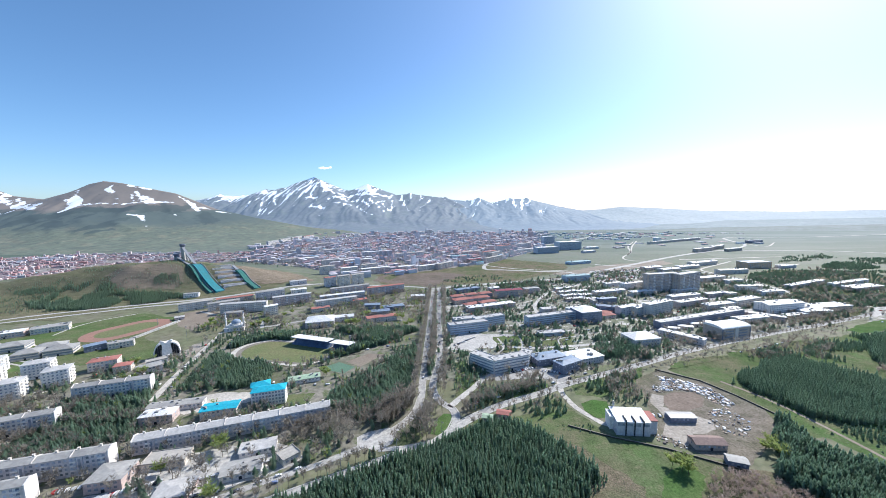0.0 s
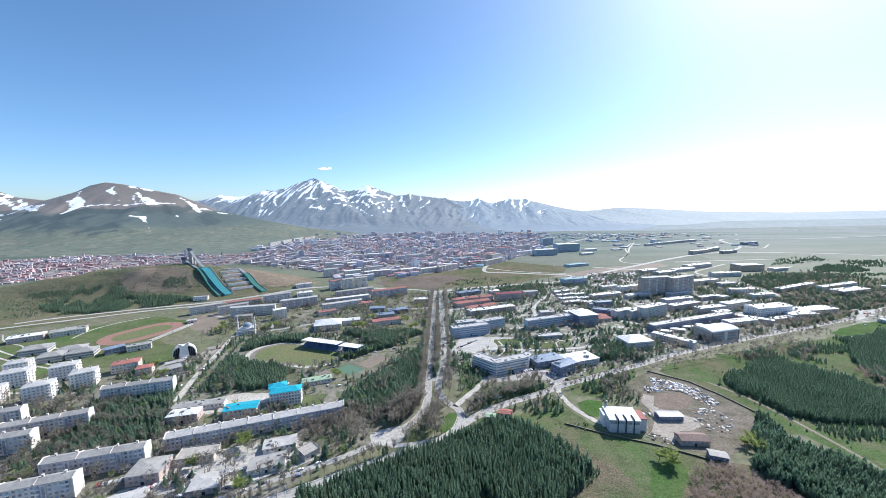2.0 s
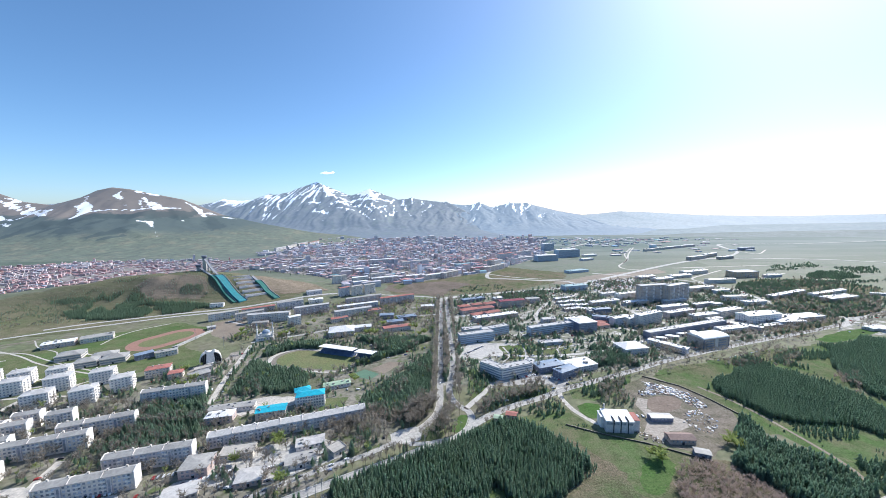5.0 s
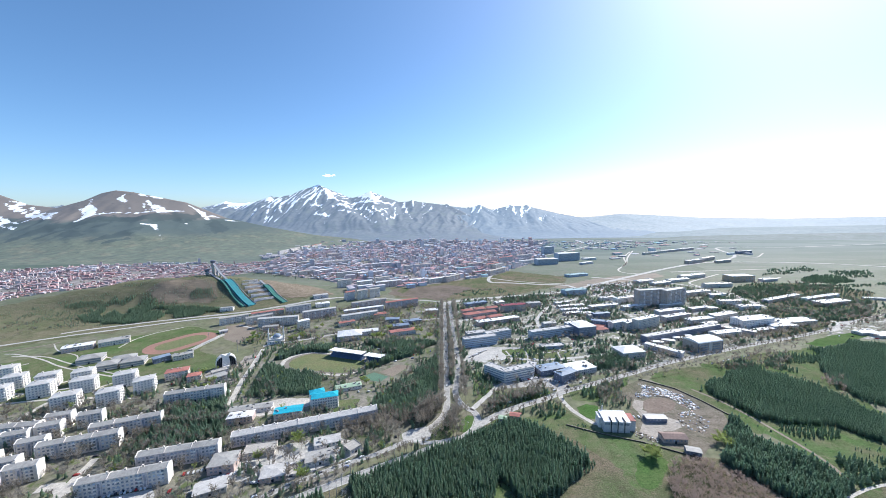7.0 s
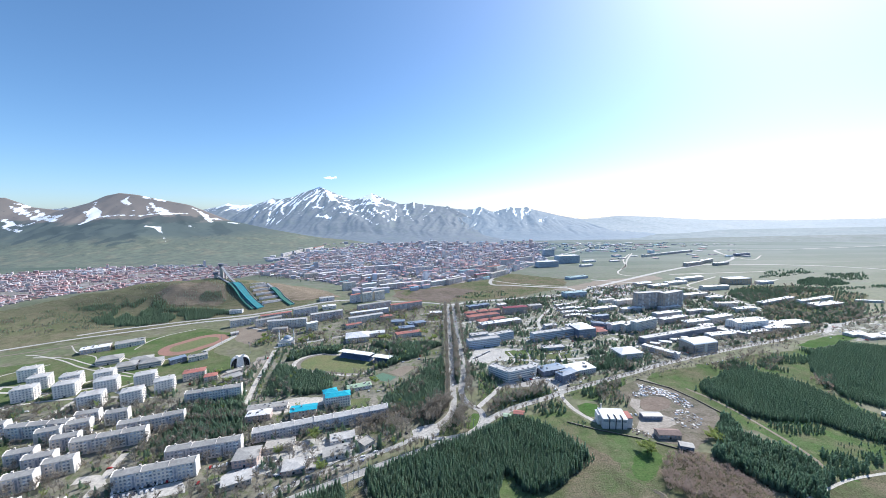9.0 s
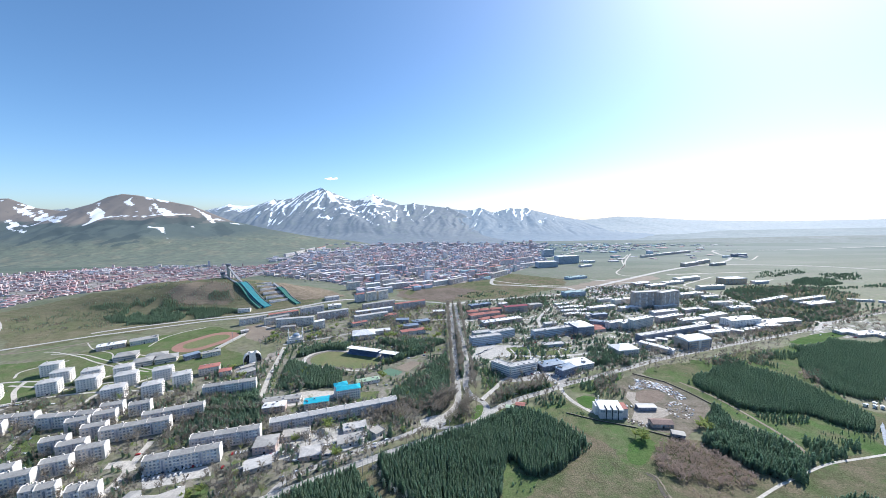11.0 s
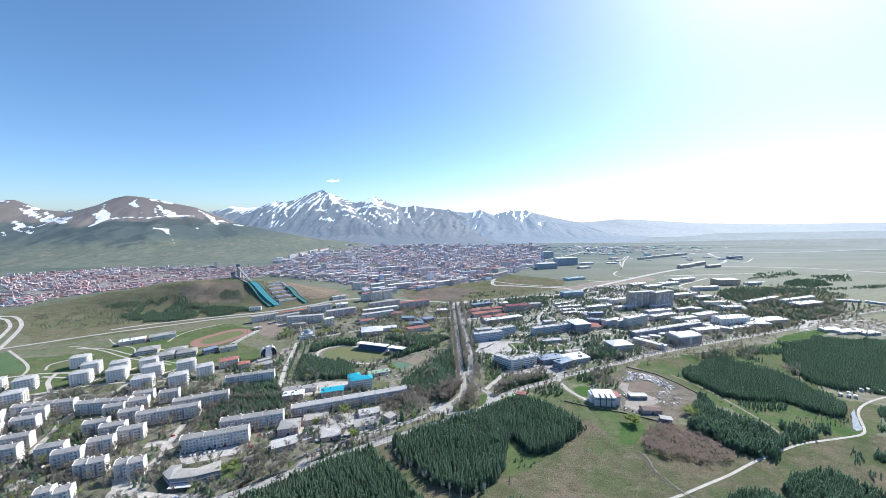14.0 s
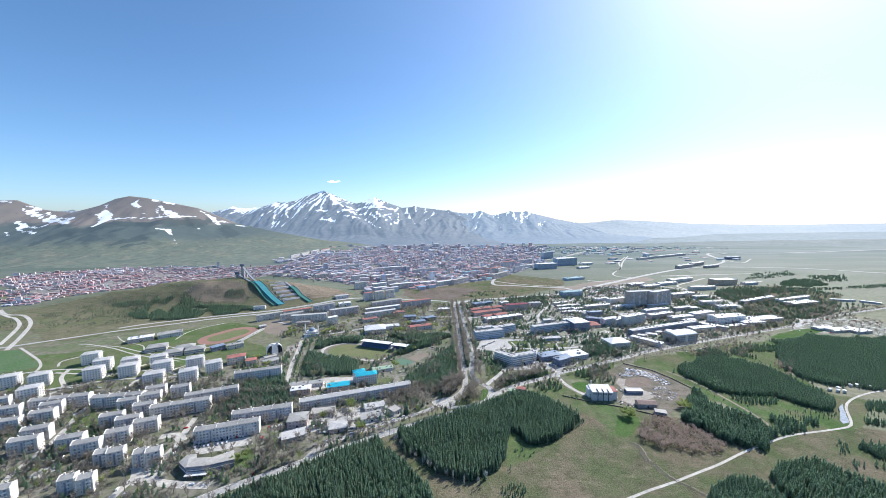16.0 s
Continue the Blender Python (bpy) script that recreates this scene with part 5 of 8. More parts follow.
building("faculty_cube", "square brown and white faculty block with a white hipped roof", 216, 519, 12, 34, 30, 5, "slate", "white", "hip", 3.4, pitch=3.4, w=2.4, h=2.0, glass="band")
building("canteen", "low pavilion with a faded red roof", 253, 530, 12, 22, 16, 1, "pink", "red", "hip", 2.4, sh=3.6)
low_hall(304.3, 433.7, -51.4, 50.5, 10.2, 2, "white")
low_hall(314.9, 467.2, -25.2, 17.6, 8.5, 1, "white")
low_hall(336.4, 473.3, -25.0, 18.3, 8.5, 1, "white")
low_hall(359.2, 483.3, -19.2, 16.9, 8.5, 1, "white")
low_hall(380.4, 491.2, -15.6, 11.1, 8.5, 1, "white")
low_hall(449.5, 499.6, 11.8, 53.4, 13.6, 2, "white")
low_hall(483.3, 509.4, -39.9, 41.4, 10.2, 2, "white")
low_hall(434.8, 622.2, 15.4, 65.0, 13.6, 3, "white")
low_hall(424.1, 586.8, 20.0, 66.3, 12.2, 3, "white")
low_hall(453.6, 564.6, 14.7, 56.7, 13.6, 3, "white")
low_hall(510.6, 581.4, 18.8, 59.8, 15, 4, "white")
low_hall(291.5, 544.3, 22.7, 37.3, 12.2, 4, "pale")
low_hall(315.0, 544.6, 27.3, 38.6, 12.2, 4, "white")
low_hall(341.6, 545.0, 24.8, 57.8, 12.2, 6, "white")
low_hall(270.5, 555.9, -26.3, 41.1, 11.9, 3, "slate")
low_hall(393.6, 719.3, 20.4, 54.8, 12.2, 4, "white")
low_hall(387.8, 670.2, 15.5, 58.0, 13.6, 2, "white")
low_hall(324.7, 676.3, 16.6, 69.7, 13.6, 2, "white")
low_hall(364.8, 746.3, 20.3, 42.7, 11.9, 2, "pale")
low_hall(611.5, 690.0, 2.5, 49.1, 12.2, 3, "pale")
low_hall(625.3, 656.6, 7.4, 49.2, 13.6, 2, "white")
low_hall(533.5, 543.5, 10.8, 69.3, 23.1, 5, "white")
low_hall(619.4, 555.2, 9.2, 77.9, 23.1, 2, "white")
low_hall(575.0, 531.3, 4.6, 47.5, 17.7, 2, "white")
low_hall(760.7, 724.4, 21.9, 130.8, 11.9, 2, "white")
low_hall(858.4, 729.2, 18.4, 122.4, 11.9, 2, "white")
low_hall(834.2, 684.7, 14.2, 82.4, 23.1, 2, "white")
low_hall(248.3, 716.8, 20.4, 38.7, 10.2, 1, "white")
low_hall(246.0, 687.0, 18.4, 38.9, 10.2, 1, "white")
low_hall(243.8, 659.4, 16.6, 39.2, 10.2, 1, "white")
low_hall(241.9, 634.0, 15.1, 39.5, 10.2, 1, "white")
low_hall(276.6, 692.4, 19.5, 25.2, 10.2, 1, "white")
low_hall(271.5, 660.1, 17.0, 25.8, 10.2, 1, "white")
low_hall(266.8, 630.6, 14.9, 26.4, 10.2, 1, "white")
tower_block(433.9, 688.1, 10.9, 69.7, 15, 12)
tower_block(486.3, 689.9, 24.1, 64.4, 15, 12)
low_hall(309.9, 807.0, 15.0, 63.3, 20.4, 4, "teal")
low_hall(412.1, 1058.1, 21.1, 77.6, 23.1, 2, "teal")
building("depot_building", "large tan depot building with a white flat roof", 852, 950, 6, 72, 34, 5, "tan", "white", "flat", chimneys=0, pitch=5.0, w=2.4)
low_hall(930, 940, 14, 52, 18, 2, "white")
low_hall(725.2, 869.9, 7.4, 79.5, 17, 3, "pale")
low_hall(565.0, 940.4, 22.9, 59.7, 20.4, 2, "white")
low_hall(594.3, 911.3, 20.2, 62.0, 20.4, 2, "white")
low_hall(670.3, 950.8, 18.0, 73.4, 20.4, 2, "white")
low_hall(748.3, 1001.0, 20.3, 100.1, 20.4, 3, "white")
low_hall(604.7, 783.4, 16.1, 76.5, 17.7, 3, "pale")
low_hall(640.8, 762.1, 13.5, 41.4, 13.6, 2, "white")
low_hall(1011.8, 1622.5, 28.7, 189.9, 13.6, 3, "grey")
low_hall(1196.4, 1718.0, 26.2, 225.4, 13.6, 3, "white")
low_hall(973.9, 1304.1, 26.8, 102.2, 17.7, 4, "brick")
low_hall(1075.8, 1371.5, 31.7, 100.6, 17.7, 4, "brick")
low_hall(1090.1, 1306.8, 21.2, 80.1, 16.3, 3, "brick")
low_hall(1402.4, 1573.6, 12.1, 80.1, 16.3, 4, "slate")
glass_tower(392, 1325, 12, 88, 34, 7)
glass_tower(512, 1430, 14, 100, 40, 10)
glass_tower(503, 1675, 20, 60, 24, 11)
low_hall(612, 1440, 14, 60, 24, 2, "white")
low_hall(301.2, 1341.1, 24.7, 97.4, 20.4, 4, "pale")
low_hall(183.3, 1223.1, 52.3, 67.1, 16.3, 6, "grey")
low_hall(550.9, 1317.3, 25.9, 60.4, 17.7, 2, "white")
low_hall(891.6, 2035.1, 47.4, 134.9, 15, 4, "grey")
low_hall(56.8, 1186.3, 30.0, 67.6, 16.3, 4, "teal")
low_hall(99.7, 1113.3, 38.7, 49.8, 11.9, 3, "maroon")

# apartment rows at the city's near edge
town_slab(-301.1, 896.9, 32.9, 37.0, 11.9, 7)
town_slab(-247.2, 908.3, 32.0, 44.0, 11.9, 6)
town_slab(-182.3, 927.7, 27.0, 76.0, 11.9, 5)
town_slab(-103.9, 974.4, 30.8, 50.4, 11.9, 4)
town_slab(-43.7, 984.1, 35.9, 61.4, 11.9, 4)
town_slab(4.4, 1006.9, 48.2, 66.9, 11.9, 5)
town_slab(98.6, 1121.7, 40.1, 54.1, 11.9, 3)
town_slab(-499.6, 1136.9, 41.5, 53.5, 11.9, 5)
town_slab(-445.6, 1158.8, 36.8, 60.4, 11.9, 5)
town_slab(-341.8, 1082.5, 35.7, 74.3, 11.9, 6)
town_slab(-579.5, 1365.2, 30.4, 92.5, 11.9, 5)
town_slab(-471.1, 1381.2, 35.1, 114.9, 11.9, 5)
town_slab(-267.2, 1096.7, 28.2, 89.4, 11.9, 5)
town_slab(-544.6, 1606.4, 35.5, 77.2, 11.9, 7)
town_slab(-883.5, 1818.2, 82.6, 97.6, 11.9, 6)
town_slab(-867.4, 1921.0, 86.7, 111.4, 11.9, 7)
town_slab(-851.7, 2037.5, 88.0, 125.7, 11.9, 7)
town_slab(-814.8, 2119.1, 85.6, 135.5, 11.9, 7)
town_slab(-253.9, 1310.3, 23.2, 106.6, 11.9, 5)
town_slab(-119.5, 1228.7, 29.7, 108.7, 11.9, 6)
town_slab(99.6, 1244.9, 34.0, 77.2, 11.9, 6)
town_slab(158.2, 1212.9, 40.4, 66.9, 11.9, 7)
town_slab(161.0, 1118.9, 48.6, 98.8, 11.9, 5)
town_slab(238.2, 1374.1, 29.6, 70.9, 11.9, 8)
town_slab(327.6, 1441.3, 37.5, 99.7, 11.9, 8)
town_slab(-209.5, 975.7, 34.8, 47.2, 11.9, 6)
low_hall(260.1, 547.7, 7.1, 18.3, 10.2, 1, "red")
low_hall(473.4, 535.7, 15.5, 48.1, 12.2, 1, "tan")
low_hall(287.7, 606.4, 9.8, 35.1, 10.2, 3, "slate")
low_hall(170.5, 559.1, 12.2, 25.1, 10.2, 2, "pale")
low_hall(274.4, 606.9, 12.7, 28.3, 10.2, 2, "grey")
low_hall(533.7, 518.8, 13.6, 40.7, 10.2, 1, "white")
low_hall(471.6, 753.4, 17.9, 32.3, 10.2, 2, "pale")
low_hall(538.7, 644.1, 10.3, 18.9, 10.2, 2, "white")
low_hall(514.8, 647.5, 17.1, 51.1, 10.2, 2, "white")
low_hall(474.9, 677.8, 16.2, 57.8, 10.2, 2, "white")
low_hall(458.2, 546.8, 15.6, 30.3, 10.2, 2, "pale")
low_hall(684.7, 499.0, 9.7, 34.1, 13.6, 1, "white")
low_hall(709.9, 487.7, 8.5, 55.1, 16.3, 1, "white")
low_hall(734.7, 478.0, 9.2, 33.4, 15, 1, "white")
low_hall(971.6, 714.5, -17.3, 48.0, 8.5, 1, "white")
low_hall(1013.5, 690.4, -56.7, 35.9, 8.5, 1, "white")
low_hall(624.4, 552.2, 11.9, 33.0, 11.9, 1, "pale")


# ---- gymnasium with a curved roof ----
def gymnasium(x, y, rz, L, D, H):
    b = tagged(thing("gymnasium", x, y, 0, rz), "large brown sports hall with a shallow curved white roof", "building")
    FOOT.append((x, y, radians(rz), L / 2, D / 2))
    bm = bmesh.new()
    add_box(bm, -L / 2, L / 2, -D / 2, D / 2, -1, H, False)
    part("wall", bm, WALLS["brown"], b)
    part("roof", roof_mesh("barrel", L, D, H, 3.2, 0.8), ROOFS["white"], b)
    for k in range(2):
        for f in range(3):
            bm = bmesh.new()
            sx = -L / 4 + k * L / 2
            add_box(bm, sx - 7, sx + 7, -D / 2 - 0.08, -D / 2 + 0.1, 2.2 + f * 3.6, 3.9 + f * 3.6)
            part("window_band", bm, GLASS, b)
    bm = bmesh.new()
    add_box(bm, -2.6, 2.6, -D / 2 - 0.7, -D / 2 + 0.1, -1, H - 0.3)
    part("stair_tower", bm, WALLS["cream"], b)
    for sx in (-L / 2, L / 2):
        bm = bmesh.new()
        add_box(bm, sx - 0.6, sx + 0.6, -D / 2 - 0.5, -D / 2 + 0.1, -1, H)
        part("pilaster", bm, WALLS["slate"], b)


gymnasium(372, 447, 14, 46, 26, 14)


# ---- hall with slanted wings by the lodgings ----
club = tagged(new("community_hall"), "low hall with slanted wings, slate walls and a pale flat roof", "building")
WINGS = (([(-279, 128), (-262, 130), (-243, 138), (-250, 149), (-265, 141), (-278, 139)], 7.4, ROOFS["tan"]), ([(-292, 137), (-279.2, 128), (-278.2, 139), (-283, 147), (-292, 147)], 5.6, ROOFS["grey"]))
for plan, top_z, cover in WINGS:
    mid = Vector((sum(x for x, _ in plan) / len(plan), sum(y for _, y in plan) / len(plan)))
    for name, z0, z1, grow, mat in (("wall", -1.0, top_z, 1.0, WALLS["slate"]), ("roof", top_z + 0.02, top_z + 0.5, 1.04, cover), ("window_band", top_z - 2.8, top_z - 1.2, 1.006, GLASS), ("sill_band", top_z - 3.6, top_z - 2.9, 1.01, WALLS["white"])):
        bm = bmesh.new()
        low = [bm.verts.new((*(mid + (Vector(q) - mid) * grow), z0)) for q in plan]
        top = [bm.verts.new((v.co.x, v.co.y, z1 + (0.9 * math.sin(3 * k) if name == "roof" else 0))) for k, v in enumerate(low)]
        n = len(plan)
        for k in range(n):
            bm.faces.new((low[k], low[(k + 1) % n], top[(k + 1) % n], top[k]))
        if name == "roof":
            peak = bm.verts.new((mid.x, mid.y, z1 + 1.4))
            for k in range(n):
                bm.faces.new((top[k], top[(k + 1) % n], peak))
            bm.faces.new(low[::-1])
        else:
            bm.faces.new(top), bm.faces.new(low[::-1])
        bmesh.ops.recalc_face_normals(bm, faces=bm.faces[:])
        part(name, bm, mat, club)
FOOT.append((-266, 137, radians(18), 26, 11))
bm = bmesh.new()
add_box(bm, -9, 9, -2.5, 2.5, 2.8, 3.2)
canopy = part("canopy", bm, ROOFS["white"], club)
canopy.matrix_basis = pose(-269, 126, 0, 0, 0, 6)
for k in range(4):
    bm = bmesh.new()
    add_box(bm, -0.2, 0.2, -0.2, 0.2, -0.5, 2.8)
    part("post", bm, STEEL, club).matrix_basis = pose(-276 + 4.6 * k, 123.4 + 0.5 * k, 0)

# little white farm houses by the dirt track
for k, (x, y, L) in enumerate(((437, 262, 3.6), (444, 259, 3.2), (451, 265, 3.4), (450, 257, 3.6), (476, 273, 4), (484, 272, 5), (495, 268, 3.6))):
    building("farm_house", "small white house beside the dirt track", x, y, 12 + 9 * k, L, 2.6, 1, "white", "white", "gable", 0.7, sh=2.1, base=0.2, pitch=2, w=0.9, h=0.9)


# ---- grandstands ----
SEATS = surface("blue_seats", (0.10, 0.15, 0.26), (0.14, 0.19, 0.30), fine=0.8, coarse=0.2)


def grandstand(x, y, rz, L):
    b = tagged(thing("grandstand", x, y, 0, rz), "covered grandstand with a white canopy over blue seating", "grandstand")
    FOOT.append((x, y, radians(rz), L / 2, 8))
    for k in range(7):
        bm = bmesh.new()
        add_box(bm, -L / 2, L / 2, -7 + k * 1.4, -5.6 + k * 1.4, -0.5, 1.2 + k * 0.7)
        part("tier", bm, SEATS, b)
    bm = bmesh.new()
    add_box(bm, -L / 2, L / 2, 2.9, 6.5, -0.5, 7.0)
    part("back_wall", bm, WALLS["slate"], b)
    bm = bmesh.new()
    add_poly(bm, [(-L / 2 - 1, -8, 10.2), (L / 2 + 1, -8, 10.2), (L / 2 + 1, 7, 8.8), (-L / 2 - 1, 7, 8.8)])
    r = bmesh.ops.extrude_face_region(bm, geom=bm.faces[:])
    bmesh.ops.translate(bm, verts=[v for v in r["geom"] if isinstance(v, bmesh.types.BMVert)], vec=(0, 0, -0.5))
    bmesh.ops.recalc_face_normals(bm, faces=bm.faces[:])
    part("canopy", bm, ROOFS["white"], b)
    for k in range(6):
        sx = k * L / 5 - L / 2
        bm = bmesh.new()
        add_box(bm, sx - 0.25, sx + 0.25, 2.5, 3.0, -0.5, 9.0)
        part("post", bm, STEEL, b)


grandstand(-168, 432, -19, 54)
grandstand(-125, 415, -19, 26)

# concrete terrace beside the running track
terrace = tagged(thing("terrace", -427, 500, 0, 84), "stepped concrete spectator terrace by the track", "terrace")
for k in range(4):
    bm = bmesh.new()
    add_box(bm, -36, 36, -2 - k * 2.4, 0.4 - k * 2.4, -0.3, 0.5 + 0.7 * k)
    part("step", bm, CONCRETE, terrace)


# ---- arched monument building ----
def arch_building(x, y, rz):
    b = tagged(thing("arched_hall", x, y, 0, rz), "dark arched hall with a white rim and centre panel", "building")
    FOOT.append((x, y, radians(rz), 13, 8))
    n, R, rise_by = 24, 12.6, 1.3

    def shoulder(k):
        c, s = math.cos(math.pi * k / n), math.sin(math.pi * k / n)
        return math.copysign(abs(c) ** 0.68, c), max(s, 0.0) ** 0.68

    def shell(r0, r1, y0, y1):
        bm = bmesh.new()
        prof = [shoulder(k) for k in range(n + 1)]
        rows = [[bm.verts.new((r * c, yy, 1 + r * s * rise_by)) for r, yy in ((r0, y0), (r1, y0), (r1, y1), (r0, y1))] for c, s in prof]
        for a, c in zip(rows, rows[1:]):
            for k in range(4):
                bm.faces.new((a[k], a[(k + 1) % 4], c[(k + 1) % 4], c[k]))
        bm.faces.new(rows[0]), bm.faces.new(rows[-1][::-1])
        bmesh.ops.recalc_face_normals(bm, faces=bm.faces[:])
        return bm

    def plate(outline, y0, depth):
        bm = bmesh.new()
        add_poly(bm, [(px, y0, pz) for px, pz in outline])
        r = bmesh.ops.extrude_face_region(bm, geom=bm.faces[:])
        bmesh.ops.translate(bm, verts=[v for v in r["geom"] if isinstance(v, bmesh.types.BMVert)], vec=(0, depth, 0))
        bmesh.ops.recalc_face_normals(bm, faces=bm.faces[:])
        return bm

    part("rim", shell(R - 0.9, R, -4, 4), WALLS["white"], b)
    arc = [((R - 1.1) * c, 1 + (R - 1.1) * rise_by * v) for c, v in map(shoulder, range(n + 1))]
    part("glazing", plate(arc, -0.8, 4.4), DARK, b)
    for k in range(4):
        bm = bmesh.new()
        sx = (-8.6, -6.4, 6.4, 8.6)[k]
        add_box(bm, sx - 0.12, sx + 0.12, -1.0, -0.7, 0, 1 + rise_by * (R - 1.1) * (1 - (abs(sx) / (R - 1.1)) ** 2.94) ** 0.34 - 0.2)
        part("mullion", bm, STEEL, b)
    half = [(5.2, -0.5), (4.9, 7), (4.0, 13.5), (4.4, 16.5), (6.6, 19.4), (4.6, 20.6), (1.6, 18.2), (0, 17.4)]
    part("centre_panel", plate(half + [(-px, pz) for px, pz in half[-2::-1]], -4.6, 1.4), WALLS["white"], b, "white waisted centre panel with two flared horns")
    bm = bmesh.new()
    add_box(bm, -R, R, -4.3, 4.3, -0.5, 1.0)
    part("plinth", bm, CONCRETE, b)
    bm = bmesh.new()
    add_box(bm, -4, 4, -8.5, -4.4, -0.3, 3.2)
    part("porch", bm, WALLS["white"], b)


arch_building(-332, 404, 33)


# ---- scrap yard hall, sheds ----
hall = tagged(thing("warehouse", 141, 252, 0, -6), "white warehouse with dark buttresses and a red side annex", "building")
FOOT.append((141, 252, radians(-6), 14, 10))
bm = bmesh.new()
add_box(bm, -12, 12, -8, 9, -1, 11, False)
part("wall", bm, WALLS["lilac"], hall)
bm = bmesh.new()
add_poly(bm, [(-12.4, -8.4, 11), (12.4, -8.4, 11), (12.4, 9.4, 12.6), (-12.4, 9.4, 12.6)])
r = bmesh.ops.extrude_face_region(bm, geom=bm.faces[:])
bmesh.ops.translate(bm, verts=[v for v in r["geom"] if isinstance(v, bmesh.types.BMVert)], vec=(0, 0, -0.5))
bmesh.ops.recalc_face_normals(bm, faces=bm.faces[:])
part("roof", bm, ROOFS["white"], hall)
for k in range(3):
    bm = bmesh.new()
    sx = -5.5 + k * 6.2
    add_box(bm, sx - 0.3, sx + 0.3, -8.75, -8.0, -0.5, 11.3)
    add_box(bm, sx - 0.3, sx + 0.3, -8.75, -1.5, 11.31, 12.3)
    part("roof_slot", bm, DARK, hall)
for k in range(4):
    bm = bmesh.new()
    add_box(bm, -11.4 + 5.9 * k, -6.6 + 5.9 * k, -8.12, -7.9, 7.6, 9.6)
    part("window_band", bm, GLASS, hall)
bm = bmesh.new()
add_box(bm, -14.6, -12.02, -1, 9, -1, 10.2, False)
part("lean_to", bm, WALLS["white"], hall)
bm = bmesh.new()
add_box(bm, -14.9, -12.5, -1.4, 9.4, 10.2, 10.6)
part("lean_to_roof", bm, ROOFS["white"], hall)
bm = bmesh.new()
add_box(bm, 12.02, 18, -5, 8, -1, 10.5, False)
part("annex_wall", bm, WALLS["lilac"], hall)
bm = bmesh.new()
add_box(bm, 12.02, 18.3, -5.3, 8.3, 10.5, 11)
part("annex_roof", bm, ROOFS["red"], hall)
bm = bmesh.new()
bmesh.ops.create_cone(bm, cap_ends=True, segments=10, radius1=0.9, radius2=0.7, depth=17, matrix=Matrix.Translation((-8, 11, 8)))
part("flue", bm, WALLS["cream"], hall)
building("shed", "open-fronted grey steel shed in the yard", 188, 263, -2, 20, 8, 1, "slate", "pale", "gable", 0.8, door=False)
building("shed", "low brown brick house at the yard's edge", 186, 232, -4, 21, 10, 1, "brown", "clay", "gable", door=True)
building("shed", "small grey-roofed shed by the yard wall", 191, 213, -20, 11, 7, 1, "slate", "grey", "gable", 1.0)
building("shed", "small red-roofed gatehouse beside the road", 48, 270, -14, 11, 7, 1, "cream", "red", "gable", 1.0)
building("shed", "small green-roofed hut beside the wood", 34, 265, -14, 8, 6, 1, "cream", "green", "gable", 0.8)
for k, (ax, ay, bx, by) in enumerate(((96, 257, 124, 242), (124, 242, 156, 229), (156, 229, 195, 206), (220, 350, 249, 325), (249, 325, 261, 298), (261, 298, 270, 266))):
    L = math.hypot(bx - ax, by - ay)
    wall = tagged(thing("yard_wall", (ax + bx) / 2, (ay + by) / 2, 0, math.degrees(math.atan2(by - ay, bx - ax))), "grey stone boundary wall of the yard", "wall")
    bm = bmesh.new()
    add_box(bm, -L / 2, L / 2, -0.3, 0.3, -0.5, 1.0)
    part("masonry", bm, DITCH, wall)
    bm = bmesh.new()
    add_box(bm, -L / 2, L / 2, -0.42, 0.42, 1.0, 1.15)
    part("coping", bm, YARD, wall)


# ---- ski jump ----
def profile_strip(bm, line, width, thick):
    """A ramp along (x, y, z) points, with thickness."""
    rows = []
    for i, p in enumerate(line):
        d = (line[min(i + 1, len(line) - 1)] - line[max(i - 1, 0)])
        n = Vector((-d.y, d.x, 0)).normalized() * width / 2
        rows.append([bm.verts.new(q) for q in (p + n, p - n, p - n - Vector((0, 0, thick)), p + n - Vector((0, 0, thick)))])
    for a, b in zip(rows, rows[1:]):
        for k in range(4):
            bm.faces.new((a[k], a[(k + 1) % 4], b[(k + 1) % 4], b[k]))
    bm.faces.new(rows[0][::-1]), bm.faces.new(rows[-1])
    bmesh.ops.recalc_face_normals(bm, faces=bm.faces[:])


